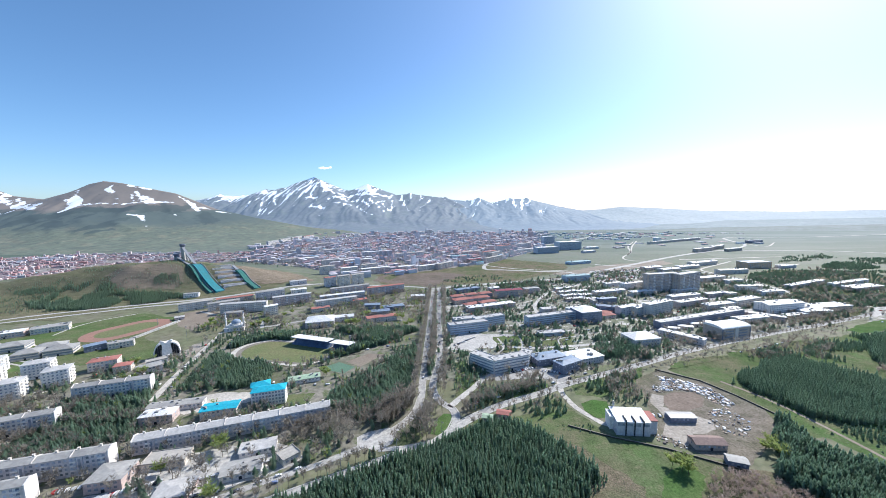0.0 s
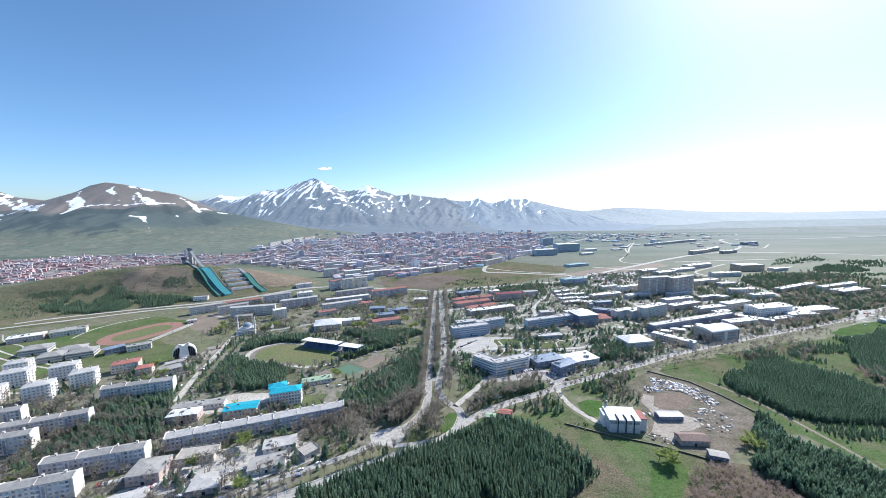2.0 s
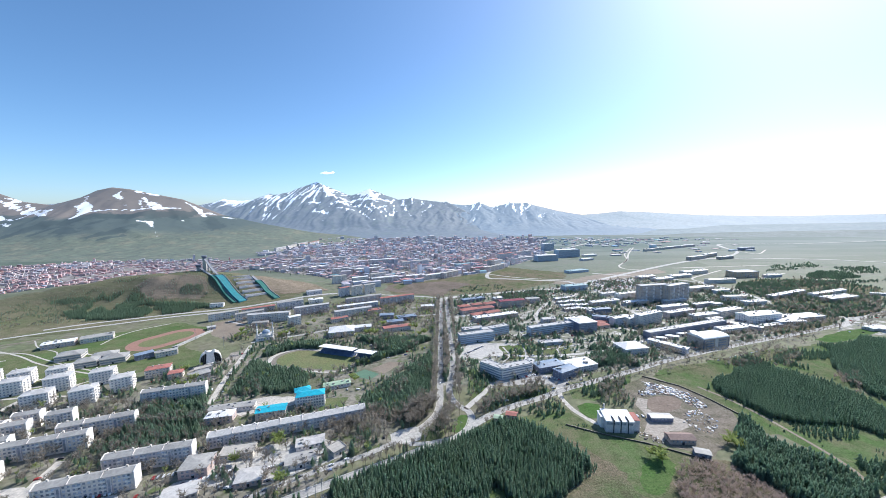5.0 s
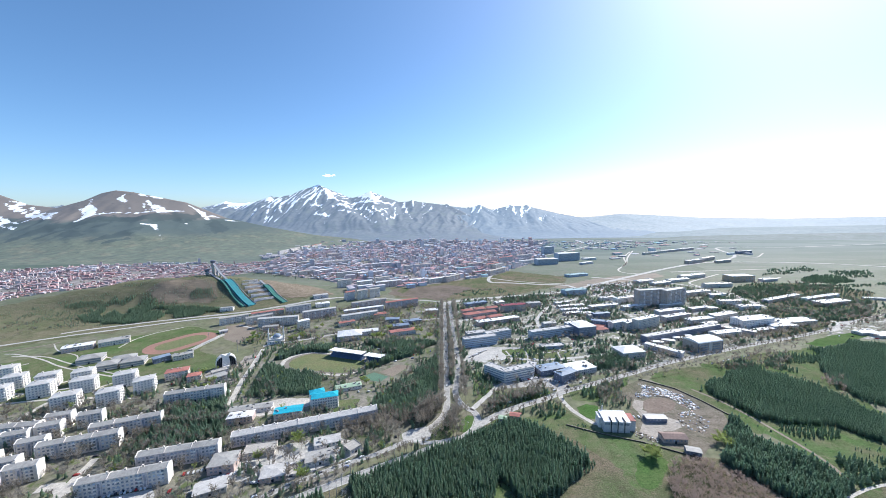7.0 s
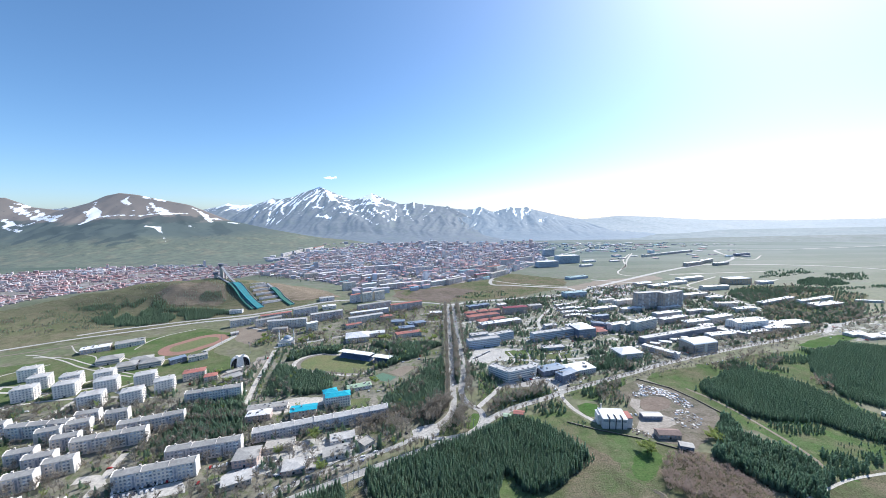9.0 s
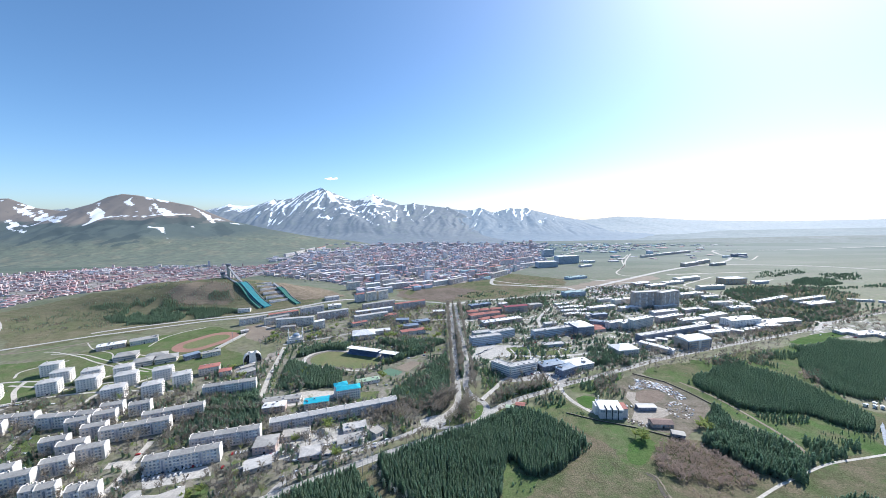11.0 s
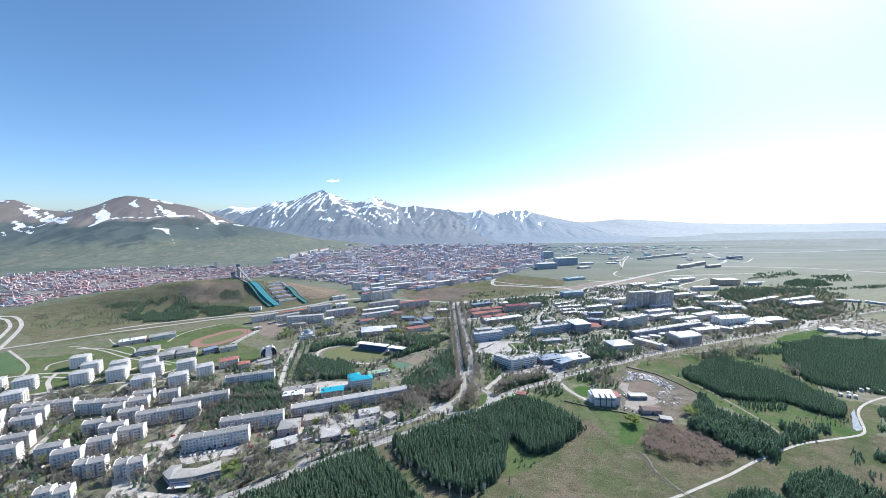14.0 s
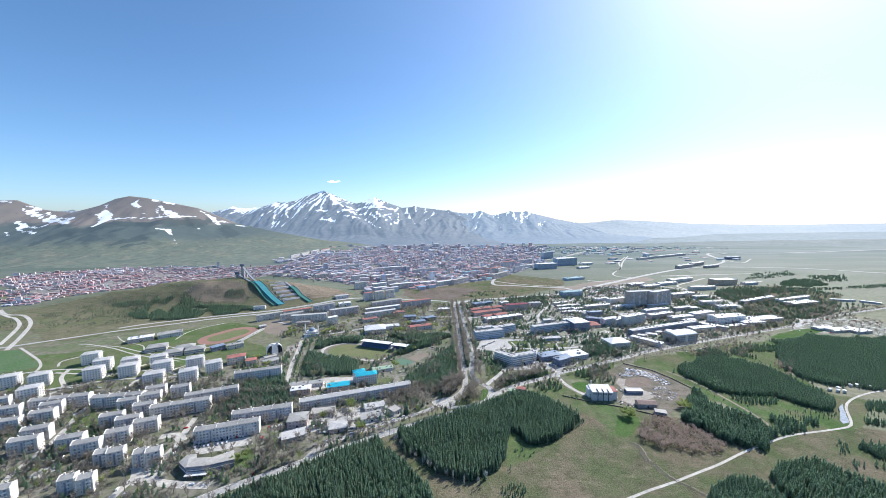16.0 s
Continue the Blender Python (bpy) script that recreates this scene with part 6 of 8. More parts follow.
def ski_jump(foot, knoll, top, width, mat, label, tower):
    foot, knoll, top = Vector(foot), Vector(knoll), Vector(top)
    j = tagged(new("ski_jump"), label, "ski jump")
    line = []
    for k in range(17):
        t = k / 16
        p = foot.lerp(knoll, t)
        p.z = max(foot.z + (knoll.z - foot.z) * (t * t * (3 - 2 * t)), height(p.x, p.y)) + 1.8
        line.append(p)
    bm = bmesh.new()
    profile_strip(bm, line, width, 60 * 0.05)
    part("landing_slope", bm, mat, j)
    for side in (-1, 1):
        d = (knoll - foot)
        n = Vector((-d.y, d.x, 0)).normalized() * (width / 2 + 0.8) * side
        bm = bmesh.new()
        profile_strip(bm, [p + n + Vector((0, 0, 1.3)) for p in line], 1.2, 4.5)
        part("side_board", bm, STEEL if side < 0 else mat, j)
    run = []
    for k in range(13):
        t = k / 12
        p = knoll.lerp(top, t)
        p.z = knoll.z + 3 + (top.z - knoll.z - 3) * t**1.35
        run.append(p)
    bm = bmesh.new()
    profile_strip(bm, run, 5.5, 1.6)
    part("inrun", bm, STEEL, j)
    for k in range(2, 12, 3):
        p = run[k]
        bm = bmesh.new()
        g = height(p.x, p.y)
        add_box(bm, p.x - 1.2, p.x + 1.2, p.y - 1.2, p.y + 1.2, g - 2, p.z - 1.4)
        part("pier", bm, CONCRETE, j)
    if tower:
        bm = bmesh.new()
        g = height(top.x, top.y)
        add_box(bm, top.x - 3, top.x + 3, top.y - 3, top.y + 3, g - 2, top.z - 3)
        shaft = part("tower_shaft", bm, CONCRETE, j)
        bm = bmesh.new()
        bmesh.ops.create_cone(bm, cap_ends=True, segments=16, radius1=4.0, radius2=6.4, depth=5, matrix=Matrix.Translation((top.x, top.y, top.z)))
        bmesh.ops.create_cone(bm, cap_ends=True, segments=16, radius1=6.4, radius2=5.8, depth=2, matrix=Matrix.Translation((top.x, top.y, top.z + 4)))
        part("tower_head", bm, WALLS["slate"], shaft, "dark round lookout")
    return j


ski_jump((-455, 703, 1), (-562, 789, 52), (-622, 833, 91), 15, TURQ, "large ski jump with turquoise matting and an observation tower", True)
ski_jump((-470, 696, 4), (-573, 783, 52), (-636, 829, 69), 5, GREENMAT, "smaller ski jump with green matting", True)
ski_jump((-391, 724, 4), (-466, 786, 38), (-488, 805, 48), 10, GREENMAT, "training ski jump with green matting on the hill", False)
for k in range(6):
    tx, ty = -511 + 14.5 * k, 803 - 14 * k
    stand = tagged(thing("spectator_terrace", tx, ty, height(tx, ty), 31), "grey concrete spectator terrace beside the ski jump", "terrace", "ski jump terraces")
    for t in range(3):
        bm = bmesh.new()
        add_box(bm, -25, 17, -3 + t * 2.4, -0.6 + t * 2.4, -8, 0.8 + t * 1.3)
        part("step", bm, CONCRETE if t % 2 else WALLS["lilac"], stand)
building("judges_building", "low white service building at the foot of the ski jump", -497, 678, 14, 26, 9, 2, "white", "pale", "flat", chimneys=0)


# ---- mosque behind the sports ground ----
def mosque(x, y, rz):
    b = tagged(thing("mosque", x, y, 0, rz), "small pale mosque with a grey dome and two slim minarets", "mosque")
    FOOT.append((x, y, radians(rz), 14, 12))
    bm = bmesh.new()
    add_box(bm, -10, 10, -8, 8, -1, 7)
    add_box(bm, -13, 13, -11, -8.01, -1, 4.5)
    part("hall", bm, WALLS["white"], b)
    bm = bmesh.new()
    add_box(bm, -13.4, 13.4, -11.4, -7.6, 4.5, 4.9)
    add_box(bm, -10.4, 10.4, -8.4, 8.4, 7.01, 7.5)
    part("eaves", bm, ROOFS["pale"], b)
    bm = bmesh.new()
    bmesh.ops.create_cone(bm, cap_ends=True, segments=16, radius1=6.4, radius2=6.4, depth=2.2, matrix=Matrix.Translation((0, 0, 8.6)))
    part("drum", bm, WALLS["white"], b)
    bm = bmesh.new()
    bmesh.ops.create_uvsphere(bm, u_segments=18, v_segments=10, radius=6.2, matrix=Matrix.Translation((0, 0, 9.6)) @ Matrix.Diagonal((1, 1, 0.8, 1)))
    part("dome", bm, ROOFS["slate"], b, "", True)
    for sx in (-11.5, 11.5):
        bm = bmesh.new()
        for r0, r1, z0, z1 in ((1.3, 1.0, -1, 17), (1.7, 1.7, 17, 18), (0.9, 0.8, 18, 24)):
            bmesh.ops.create_cone(bm, cap_ends=True, segments=10, radius1=r0, radius2=r1, depth=z1 - z0, matrix=Matrix.Translation((sx, -6, (z0 + z1) / 2)))
        tower = part("minaret", bm, WALLS["white"], b)
        bm = bmesh.new()
        bmesh.ops.create_cone(bm, cap_ends=True, segments=10, radius1=1.1, radius2=0.05, depth=4.5, matrix=Matrix.Translation((sx, -6, 26.3)))
        part("spire", bm, ROOFS["slate"], tower, "grey conical spire")
    bm = bmesh.new()
    for k in range(5):
        add_box(bm, -8.6 + k * 4, -7.2 + k * 4, -11.08, -10.9, 1.2, 3.8)
        add_box(bm, 9.95, 10.08, -6.5 + k * 3, -5.3 + k * 3, 2.5, 5.5)
    tagged(part("glazing", bm, GLASS, b), kind="stuff")


mosque(-304, 498, 14)


# ---- trees ----
def spire_tree(tiers, points, seed, fat=1.0):
    """Vertices and triangles of a slim conifer crown in ragged overlapping tiers, about 1 wide in radius and 1 high."""
    r = random.Random(seed)
    v, f = [], []
    lean = r.uniform(-0.05, 0.05)
    for k in range(tiers):
        t = k / tiers
        z0, z1 = 0.06 + 0.86 * t, min(1.0, 0.06 + 0.86 * t + 1.75 / tiers * (1 - 0.35 * t))
        rad = fat * (0.82, 1.0, 0.86, 0.66, 0.44, 0.30)[int(t * 6)] * r.uniform(0.9, 1.1)
        i, a0 = len(v), r.random() * 6.28
        ox, oy = r.uniform(-0.12, 0.12), r.uniform(-0.12, 0.12)
        for p in range(points):
            a = a0 + 2 * math.pi * p / points
            q = rad * (1.12 if p % 2 else 0.62) * r.uniform(0.8, 1.2)
            v.append((lean * t + ox + q * math.cos(a), oy + q * math.sin(a), z0 + r.uniform(-0.05, 0.05)))
        v.append((lean * (t + 0.2), 0, z1))
        f += [(i + p, i + (p + 1) % points, i + points) for p in range(points)]
    return np.array(v), np.array(f)


def bare_tree(n_limbs, n_twigs, seed, spread=0.36, twig=0.016):
    """A leafless broadleaf, 1 high: limbs as slim prisms and a haze of twigs."""
    r = random.Random(seed)
    v, f = [], []

    def stick(a, b, wa, wb):
        d = (b - a).normalized()
        s = d.cross(Vector((0.3, 0.5, 0.8))).normalized()
        u = d.cross(s)
        i = len(v)
        for p, w in ((a, wa), (b, wb)):
            for k in range(3):
                t = 2.094 * k
                v.append(tuple(p + (s * math.cos(t) + u * math.sin(t)) * w))
        for k in range(3):
            k2 = (k + 1) % 3
            f.extend([(i + k, i + k2, i + 3 + k2), (i + k, i + 3 + k2, i + 3 + k)])

    top = Vector((0, 0, 0.45))
    stick(Vector((0, 0, 0)), top, 0.016, 0.011)
    tips = []
    for k in range(n_limbs):
        a = 6.28 * k / n_limbs + r.random()
        s = Vector((0, 0, 0.22 + 0.25 * r.random()))
        e = Vector((spread * (0.4 + 0.5 * r.random()) * math.cos(a), spread * (0.4 + 0.5 * r.random()) * math.sin(a), 0.6 + 0.32 * r.random()))
        stick(s, e, 0.007, 0.003)
        tips += [s.lerp(e, 0.45), s.lerp(e, 0.7), e]
    for k in range(n_twigs):
        p = r.choice(tips)
        e = p + Vector((r.gauss(0, 0.10), r.gauss(0, 0.10), abs(r.gauss(0.09, 0.10))))
        i = len(v)
        w = Vector((r.gauss(0, 1), r.gauss(0, 1), r.gauss(0, 1))).normalized() * twig
        v += [tuple(p + w), tuple(p - w), tuple(e)]
        f.append((i, i + 1, i + 2))
    return np.array(v), np.array(f)


PINES = [spire_tree(6, 8, s) for s in range(6)]
FAR_PINES = [spire_tree(3, 6, 20 + s, 1.1) for s in range(3)]
MID_PINES = [spire_tree(4, 7, 30 + s) for s in range(6)]
BARES = [bare_tree(7, 108, 40 + s, 0.38, 0.025) for s in range(4)]
FAR_BARES = [bare_tree(4, 56, 60 + s, 0.40, 0.046) for s in range(3)]
LEAFY = [bare_tree(9, 620, 90 + s, 0.42, 0.034) for s in range(3)]
THICKET = [bare_tree(7, 260, 120 + s, 0.42, 0.013) for s in range(4)]
TUFTS = [bare_tree(2, 24, 80 + s, 0.45, 0.07) for s in range(3)]


def clear_of(px, py, margin=1.5, roads=True, lawns=True):
    ok = np.ones(len(px), bool)
    for x, y, r, a, b in FOOT:
        dx, dy = px - x, py - y
        u, w = dx * math.cos(r) + dy * math.sin(r), -dx * math.sin(r) + dy * math.cos(r)
        ok &= ~((abs(u) < a + margin) & (abs(w) < b + margin))
    for poly in CLEAR if lawns else ():
        ok &= ~inside(px, py, poly)
    if roads:
        for line, half in ROADS:
            near = (px > line[:, 0].min() - 20) & (px < line[:, 0].max() + 20) & (py > line[:, 1].min() - 20) & (py < line[:, 1].max() + 20) & ok
            idx = np.where(near)[0]
            if len(idx):
                d = np.hypot(px[idx, None] - line[None, :, 0], py[idx, None] - line[None, :, 1]).min(1)
                ok[idx[d < half + 0.8]] = False
    return ok


def scatter(poly, spacing, margin=1.5, keep=1.0, clump=0.0, lawns=True):
    p = np.array(poly, float)
    (x0, y0), (x1, y1) = p.min(0), p.max(0)
    X, Y = np.meshgrid(np.arange(x0, x1, spacing), np.arange(y0, y1, spacing))
    px = (X + rng.uniform(-0.42, 0.42, X.shape) * spacing).ravel()
    py = (Y + rng.uniform(-0.42, 0.42, Y.shape) * spacing).ravel()
    ok = inside(px, py, ragged(list(poly), 10, 7, 2.0)) & (rng.random(len(px)) < keep)
    px, py = px[ok], py[ok]
    if clump:
        n = np.array([noise.noise(Vector((a / 28, b / 28, 1.7))) for a, b in zip(px, py)])
        px, py = px[n > clump - 0.3], py[n > clump - 0.3]
    ok = clear_of(px, py, margin, True, lawns)
    return px[ok], py[ok]


SINGLE_PINES, SINGLE_BARES = [], []


def plant(name, shapes, px, py, h0, h1, ratio, material, label, category):
    """A wood or tree group joined into one mesh a shape."""
    which = rng.integers(0, len(shapes), len(px))
    for k, (v, f) in enumerate(shapes):
        i = np.where(which == k)[0]
        if not len(i):
            continue
        swell = np.array([noise.noise(Vector((a / 24, b / 24, 5.2))) for a, b in zip(px[i], py[i])])
        h = rng.uniform(h0, h1, len(i)) * (1 + 0.28 * swell) * np.where(rng.random(len(i)) < 0.06, 1.22, 1.0)
        rows = np.stack([px[i], py[i], rise(px[i], py[i]) - 0.2, rng.uniform(0, 6.28, len(i)), h * ratio * rng.uniform(0.8, 1.2, len(i)), h], 1)
        tagged(mass(name, v, f, rows, material, material is NEEDLES), label, category, kind="stuff")


def pine_wood(poly, spacing=4.6, h0=7, h1=12, far=False, clump=0.0, keep=1.0, single=0, fat=1.0):
    px, py = scatter(poly, spacing * (1.0 if far else 0.66), keep=keep, clump=clump)
    if spacing < 3.5 and not far:
        mid = np.mean(poly, axis=0)
        qx, qy = scatter([tuple(mid + (np.array(q) - mid) * 1.05) for q in poly], spacing * 1.7, keep=0.4)
        px, py = np.concatenate([px, qx]), np.concatenate([py, qy])
    if single:
        order = np.argsort(py)[:single]
        SINGLE_PINES.extend(zip(px[order], py[order]))
        px, py = np.delete(px, order), np.delete(py, order)
    plant("pine_wood", FAR_PINES if far else PINES if single else MID_PINES, px, py, h0 * (0.7 if far else 0.9), h1 * (0.7 if far else 0.9), 0.36 if far else 0.17 * fat, NEEDLES, "dense dark green pine plantation", "forest")


def bare_grove(poly, spacing=7, h0=6, h1=11, material=None, far=False, keep=1.0, clump=0.0, label="leafless grey-brown broadleaf trees", single=0, ratio=0.85):
    px, py = scatter(poly, spacing, keep=keep, clump=clump)
    if single:
        order = np.argsort(py)[:single]
        SINGLE_BARES.extend(zip(px[order], py[order]))
        px, py = np.delete(px, order), np.delete(py, order)
    plant("bare_trees", FAR_BARES if far else THICKET if material is PURPLE else BARES, px, py, h0 * 1.12, h1 * 1.15, ratio, material or TWIGS, label, "trees")


def along(points, offset, gap, jitter=1.0):
    line = curve_through(points, 2.0)
    out, run = [], 0.0
    for i in range(1, len(line)):
        run += (line[i] - line[i - 1]).length
        if run > gap:
            run = 0.0
            d = (line[i] - line[i - 1]).normalized()
            out.append((line[i].x - d.y * offset + rng.uniform(-jitter, jitter), line[i].y + d.x * offset + rng.uniform(-jitter, jitter)))
    return np.array(out)


def row_of(points, offsets, gap, shapes, h0, h1, ratio, material, label, jitter=1.0):
    p = np.concatenate([along(points, o, gap, jitter) for o in offsets])
    ok = clear_of(p[:, 0], p[:, 1], 0.5)
    plant("tree_row", shapes, p[ok, 0], p[ok, 1], h0, h1, ratio, material, label, "trees")


pine_wood([(-231, 96), (-204, 114), (-172, 140), (-140, 162), (-118, 172), (-113, 166), (-90, 141), (-76, 120), (-66, 104), (-60, 88)], 3.1, 9, 13.5, single=80)
pine_wood([(-101, 178), (-62, 212), (-10, 244), (14, 253), (50, 258), (66, 249), (84, 228), (98, 204), (86, 188), (63, 173), (47, 166), (27, 161), (22, 178), (17, 174), (9, 156), (4, 142), (2, 131), (-14, 123), (-32, 117), (-56, 129), (-82, 152)], 3.0, 8.5, 13, single=100)
pine_wood([(98, 194), (104, 201), (96, 206), (86, 190)], 3.4, 3, 6, keep=0.7)
pine_wood([(-6, 110), (8, 114), (18, 106), (11, 97), (-8, 98)], 3.6, 3.5, 6, keep=0.75)
pine_wood([(8, 126), (24, 146), (36, 158), (29, 160), (14, 140), (6, 130)], 4.4, 3, 6.5, keep=0.65)
pine_wood([(282, 317), (281, 300), (287, 279), (297, 262), (330, 250), (352, 249), (366, 228), (386, 215), (408, 225), (414, 240), (418, 280), (414, 325), (405, 350), (384, 365), (352, 366), (310, 345)], 2.9, 6, 9)
pine_wood([(352, 385), (385, 395), (400, 372), (372, 362)], 3.4, 6, 10, keep=0.8)
bare_grove([(330, 372), (352, 392), (372, 385), (352, 368)], 4, 4, 7, keep=0.7)
bare_grove([(420, 300), (440, 345), (470, 350), (452, 318)], 4, 4, 7, PURPLE, keep=0.6, label="reddish leafless saplings between woods")
pine_wood([(252, 270), (268, 258), (266, 240), (262, 226), (274, 208), (286, 198), (290, 176), (272, 167), (252, 158), (241, 155), (225, 162), (219, 178), (210, 188), (208, 206), (222, 216), (236, 240)], 3.4, 7.5, 12, fat=1.15)
pine_wood([(284, 200), (306, 207), (328, 203), (349, 199), (372, 191), (351, 185), (318, 178), (291, 175)], 4.6, 6, 10, keep=0.75, clump=0.12, fat=1.2)
pine_wood([(302, 250), (302, 238), (324, 232), (338, 229), (352, 241), (330, 246)], 5.0, 4.5, 8, keep=0.75, fat=1.2)
pine_wood([(458, 352), (438, 319), (439, 298), (454, 276), (506, 260), (620, 285), (819, 386), (781, 445), (668, 440), (621, 462), (527, 425)], 3.1, 5.5, 9)
pine_wood([(406, 389), (485, 431), (560, 448), (530, 416), (470, 365), (430, 362)], 4.2, 5.0, 8.4, clump=0.2, keep=0.8)
pine_wood([(155, 88), (161, 98), (173, 108), (192, 114), (210, 114), (217, 110), (214, 100), (213, 88), (200, 62), (165, 62)], 3.2, 7, 10.5)
pine_wood([(222, 88), (221, 100), (223, 114), (241, 126), (258, 133), (272, 134), (283, 131), (286, 120), (290, 110), (310, 104), (340, 96), (422, 72), (301, 52), (232, 62)], 3.2, 7, 11)
pine_wood([(306, 130), (324, 138), (340, 128), (318, 120)], 6, 5, 9, keep=0.6)
pine_wood([(316, 142), (324, 140), (340, 162), (332, 166)], 5, 4, 7, keep=0.7)
pine_wood([(409, 204), (447, 232), (570, 257), (567, 199), (399, 186)], 3.4, 4.3, 8.4, clump=0.15)
pine_wood([(344, 154), (413, 173), (475, 164), (404, 122), (351, 126)], 3.1, 5.0, 8.4, clump=0.1)
pine_wood([(304, 193), (401, 200), (406, 222), (335, 215)], 6.9, 2.9, 6.1, keep=0.6)
pine_wood([(-347, 303), (-267, 299), (-237, 250), (-262, 229), (-307, 222), (-302, 255)], 4.0, 6, 11, keep=0.85, fat=1.55)
pine_wood([(-258, 321), (-273, 403), (-208, 382), (-179, 361), (-171, 324)], 3.5, 6, 10, fat=1.55)
pine_wood([(-274, 419), (-280, 456), (-199, 474), (-204, 453), (-245, 437)], 3.6, 7, 10, fat=1.55)
pine_wood([(-155, 371), (-125, 393), (-80, 431), (-35, 481), (-156, 491), (-94, 437), (-130, 400)], 3.6, 7, 11, fat=1.55)
pine_wood([(-92, 323), (-73, 348), (-38, 427), (-33, 311), (-54, 275), (-73, 268), (-108, 296)], 3.6, 7, 12, fat=1.55)
pine_wood([(191, 434), (248, 449), (228, 379), (170, 376)], 4.7, 7, 11, keep=0.7, fat=1.55)
pine_wood([(-5, 819), (43, 869), (148, 884), (138, 830), (38, 798)], 6.0, 4, 8, far=True, keep=0.6, clump=0.12)
pine_wood([(119, 765), (140, 805), (230, 812), (237, 776), (208, 733), (128, 737)], 4.3, 6, 10, far=True)
pine_wood([(714, 809), (786, 859), (904, 838), (821, 754), (737, 753), (692, 773)], 5.6, 6, 11, far=True, keep=0.8)
pine_wood([(880, 812), (930, 864), (1160, 880), (1126, 852)], 5.6, 5, 9, far=True, keep=0.75)
pine_wood([(1012, 913), (1044, 953), (1122, 1003), (1200, 1017), (1201, 978), (1149, 904), (1064, 886)], 5.2, 6, 11, far=True, keep=0.85)
pine_wood([(1246, 1076), (1401, 1087), (1299, 980), (1207, 968)], 6.5, 6, 10, far=True, keep=0.6)
pine_wood([(1176, 886), (1400, 930), (1360, 880), (1133, 851)], 6, 6, 10, far=True, keep=0.6)
pine_wood([(980, 1013), (1118, 1133), (1300, 1194), (1242, 1099), (1109, 1044)], 6.5, 6, 10, far=True, keep=0.6, clump=0.1)
pine_wood([(-792, 648), (-770, 672), (-700, 690), (-652, 692), (-569, 690), (-513, 684), (-492, 659), (-544, 637), (-597, 629), (-643, 603), (-689, 603), (-744, 618)], 4.0, 6, 10, keep=0.9, clump=0.06)
pine_wood([(-810, 683), (-781, 710), (-788, 733), (-738, 729), (-684, 718), (-650, 700), (-700, 680), (-760, 670)], 5.0, 5, 9, keep=0.8, clump=0.22)
pine_wood([(-877, 697), (-885, 714), (-839, 722), (-792, 714), (-772, 699), (-822, 693)], 4.6, 4, 7, keep=0.85)
pine_wood([(-617, 737), (-607, 752), (-571, 750), (-543, 724), (-573, 716), (-601, 720)], 4.6, 4, 8, keep=0.8)
pine_wood([(-900, 640), (-700, 760), (-560, 740), (-700, 600)], 12, 2.5, 6, keep=0.45, clump=0.1)
pine_wood([(-345, 312), (-278, 332), (-239, 266), (-285, 238), (-301, 215), (-327, 252), (-320, 283)], 4.6, 5, 9, keep=0.75, fat=1.55)
pine_wood(RIGHT_TOWN, 5.6, 6, 12, far=True, keep=0.6, clump=0.3)
pine_wood(RIGHT_TOWN, 13, 6, 12, far=True, keep=0.5)
pine_wood(EAST_GROVE, 7, 6, 11, far=True, keep=0.6, clump=0.12, fat=1.35)
bare_grove(EAST_GROVE, 12, 6, 11, far=True, keep=0.3)
pine_wood([(707, 791), (782, 861), (928, 889), (1025, 867), (966, 827), (847, 808)], 5.5, 5, 9, far=True, keep=0.85)
pine_wood([(-1050, 560), (-980, 690), (-760, 800), (-560, 830), (-480, 760), (-700, 590)], 6.5, 2.4, 5.5, keep=0.6, clump=0.26)
bare_grove([(-1021, 666), (-935, 645), (-839, 628), (-777, 636), (-739, 590), (-790, 552), (-805, 520), (-849, 536)], 7, 2, 4.5, far=True, keep=0.6, clump=0.22, label="dark leafless scrub along the hill's foot", ratio=1.2)
bare_grove([(-814, 740), (-746, 759), (-672, 759), (-616, 741), (-672, 718), (-763, 710)], 7, 2, 4, far=True, keep=0.5, clump=0.2, label="dark leafless scrub on the hill's ledges", ratio=1.2)
bare_grove([(-1100, 520), (-1000, 690), (-760, 810), (-500, 800), (-430, 740), (-700, 570)], 12, 2, 4, keep=0.5, clump=0.2, label="low dry scrub on the hillside")
pine_wood([(587, 687), (909, 782), (989, 667), (817, 575), (664, 550), (542, 605)], 10.0, 6, 11, far=True, keep=0.6)
HOMES = [(-683, 227), (-576, 154), (-480, 75), (-306, 67), (-154, 156), (-62, 231), (-25, 275), (-32, 480), (-300, 480), (-324, 424), (-375, 380), (-498, 292), (-644, 293)]
MIDTOWN = [(-300, 484), (-34, 492), (-34, 716), (-250, 690), (-430, 640), (-440, 560), (-370, 490)]
pine_wood(HOMES, 8, 5, 10, keep=0.6, clump=0.36, fat=1.5)
pine_wood(MIDTOWN, 9, 4, 8, keep=0.5, clump=0.4, fat=1.6)
bare_grove(MIDTOWN, 6, 5, 9, keep=0.5, clump=0.3, far=True)
bare_grove(MIDTOWN, 9, 4, 8, BUDS, keep=0.35, clump=0.2, label="greenish trees coming into bud")
bare_grove(LEFT_TOWN, 12, 5, 9, BUDS, keep=0.25, label="greenish trees coming into bud")

bare_grove([(-662, 227), (-480, 75), (-306, 67), (-154, 163), (-62, 239), (-104, 290), (-207, 261), (-342, 313), (-623, 293)], 6, 6, 11, keep=0.55, single=150)
bare_grove([(-337, 75), (-204, 81), (-154, 156), (-221, 167), (-328, 125)], 8, 6, 11, keep=0.6)
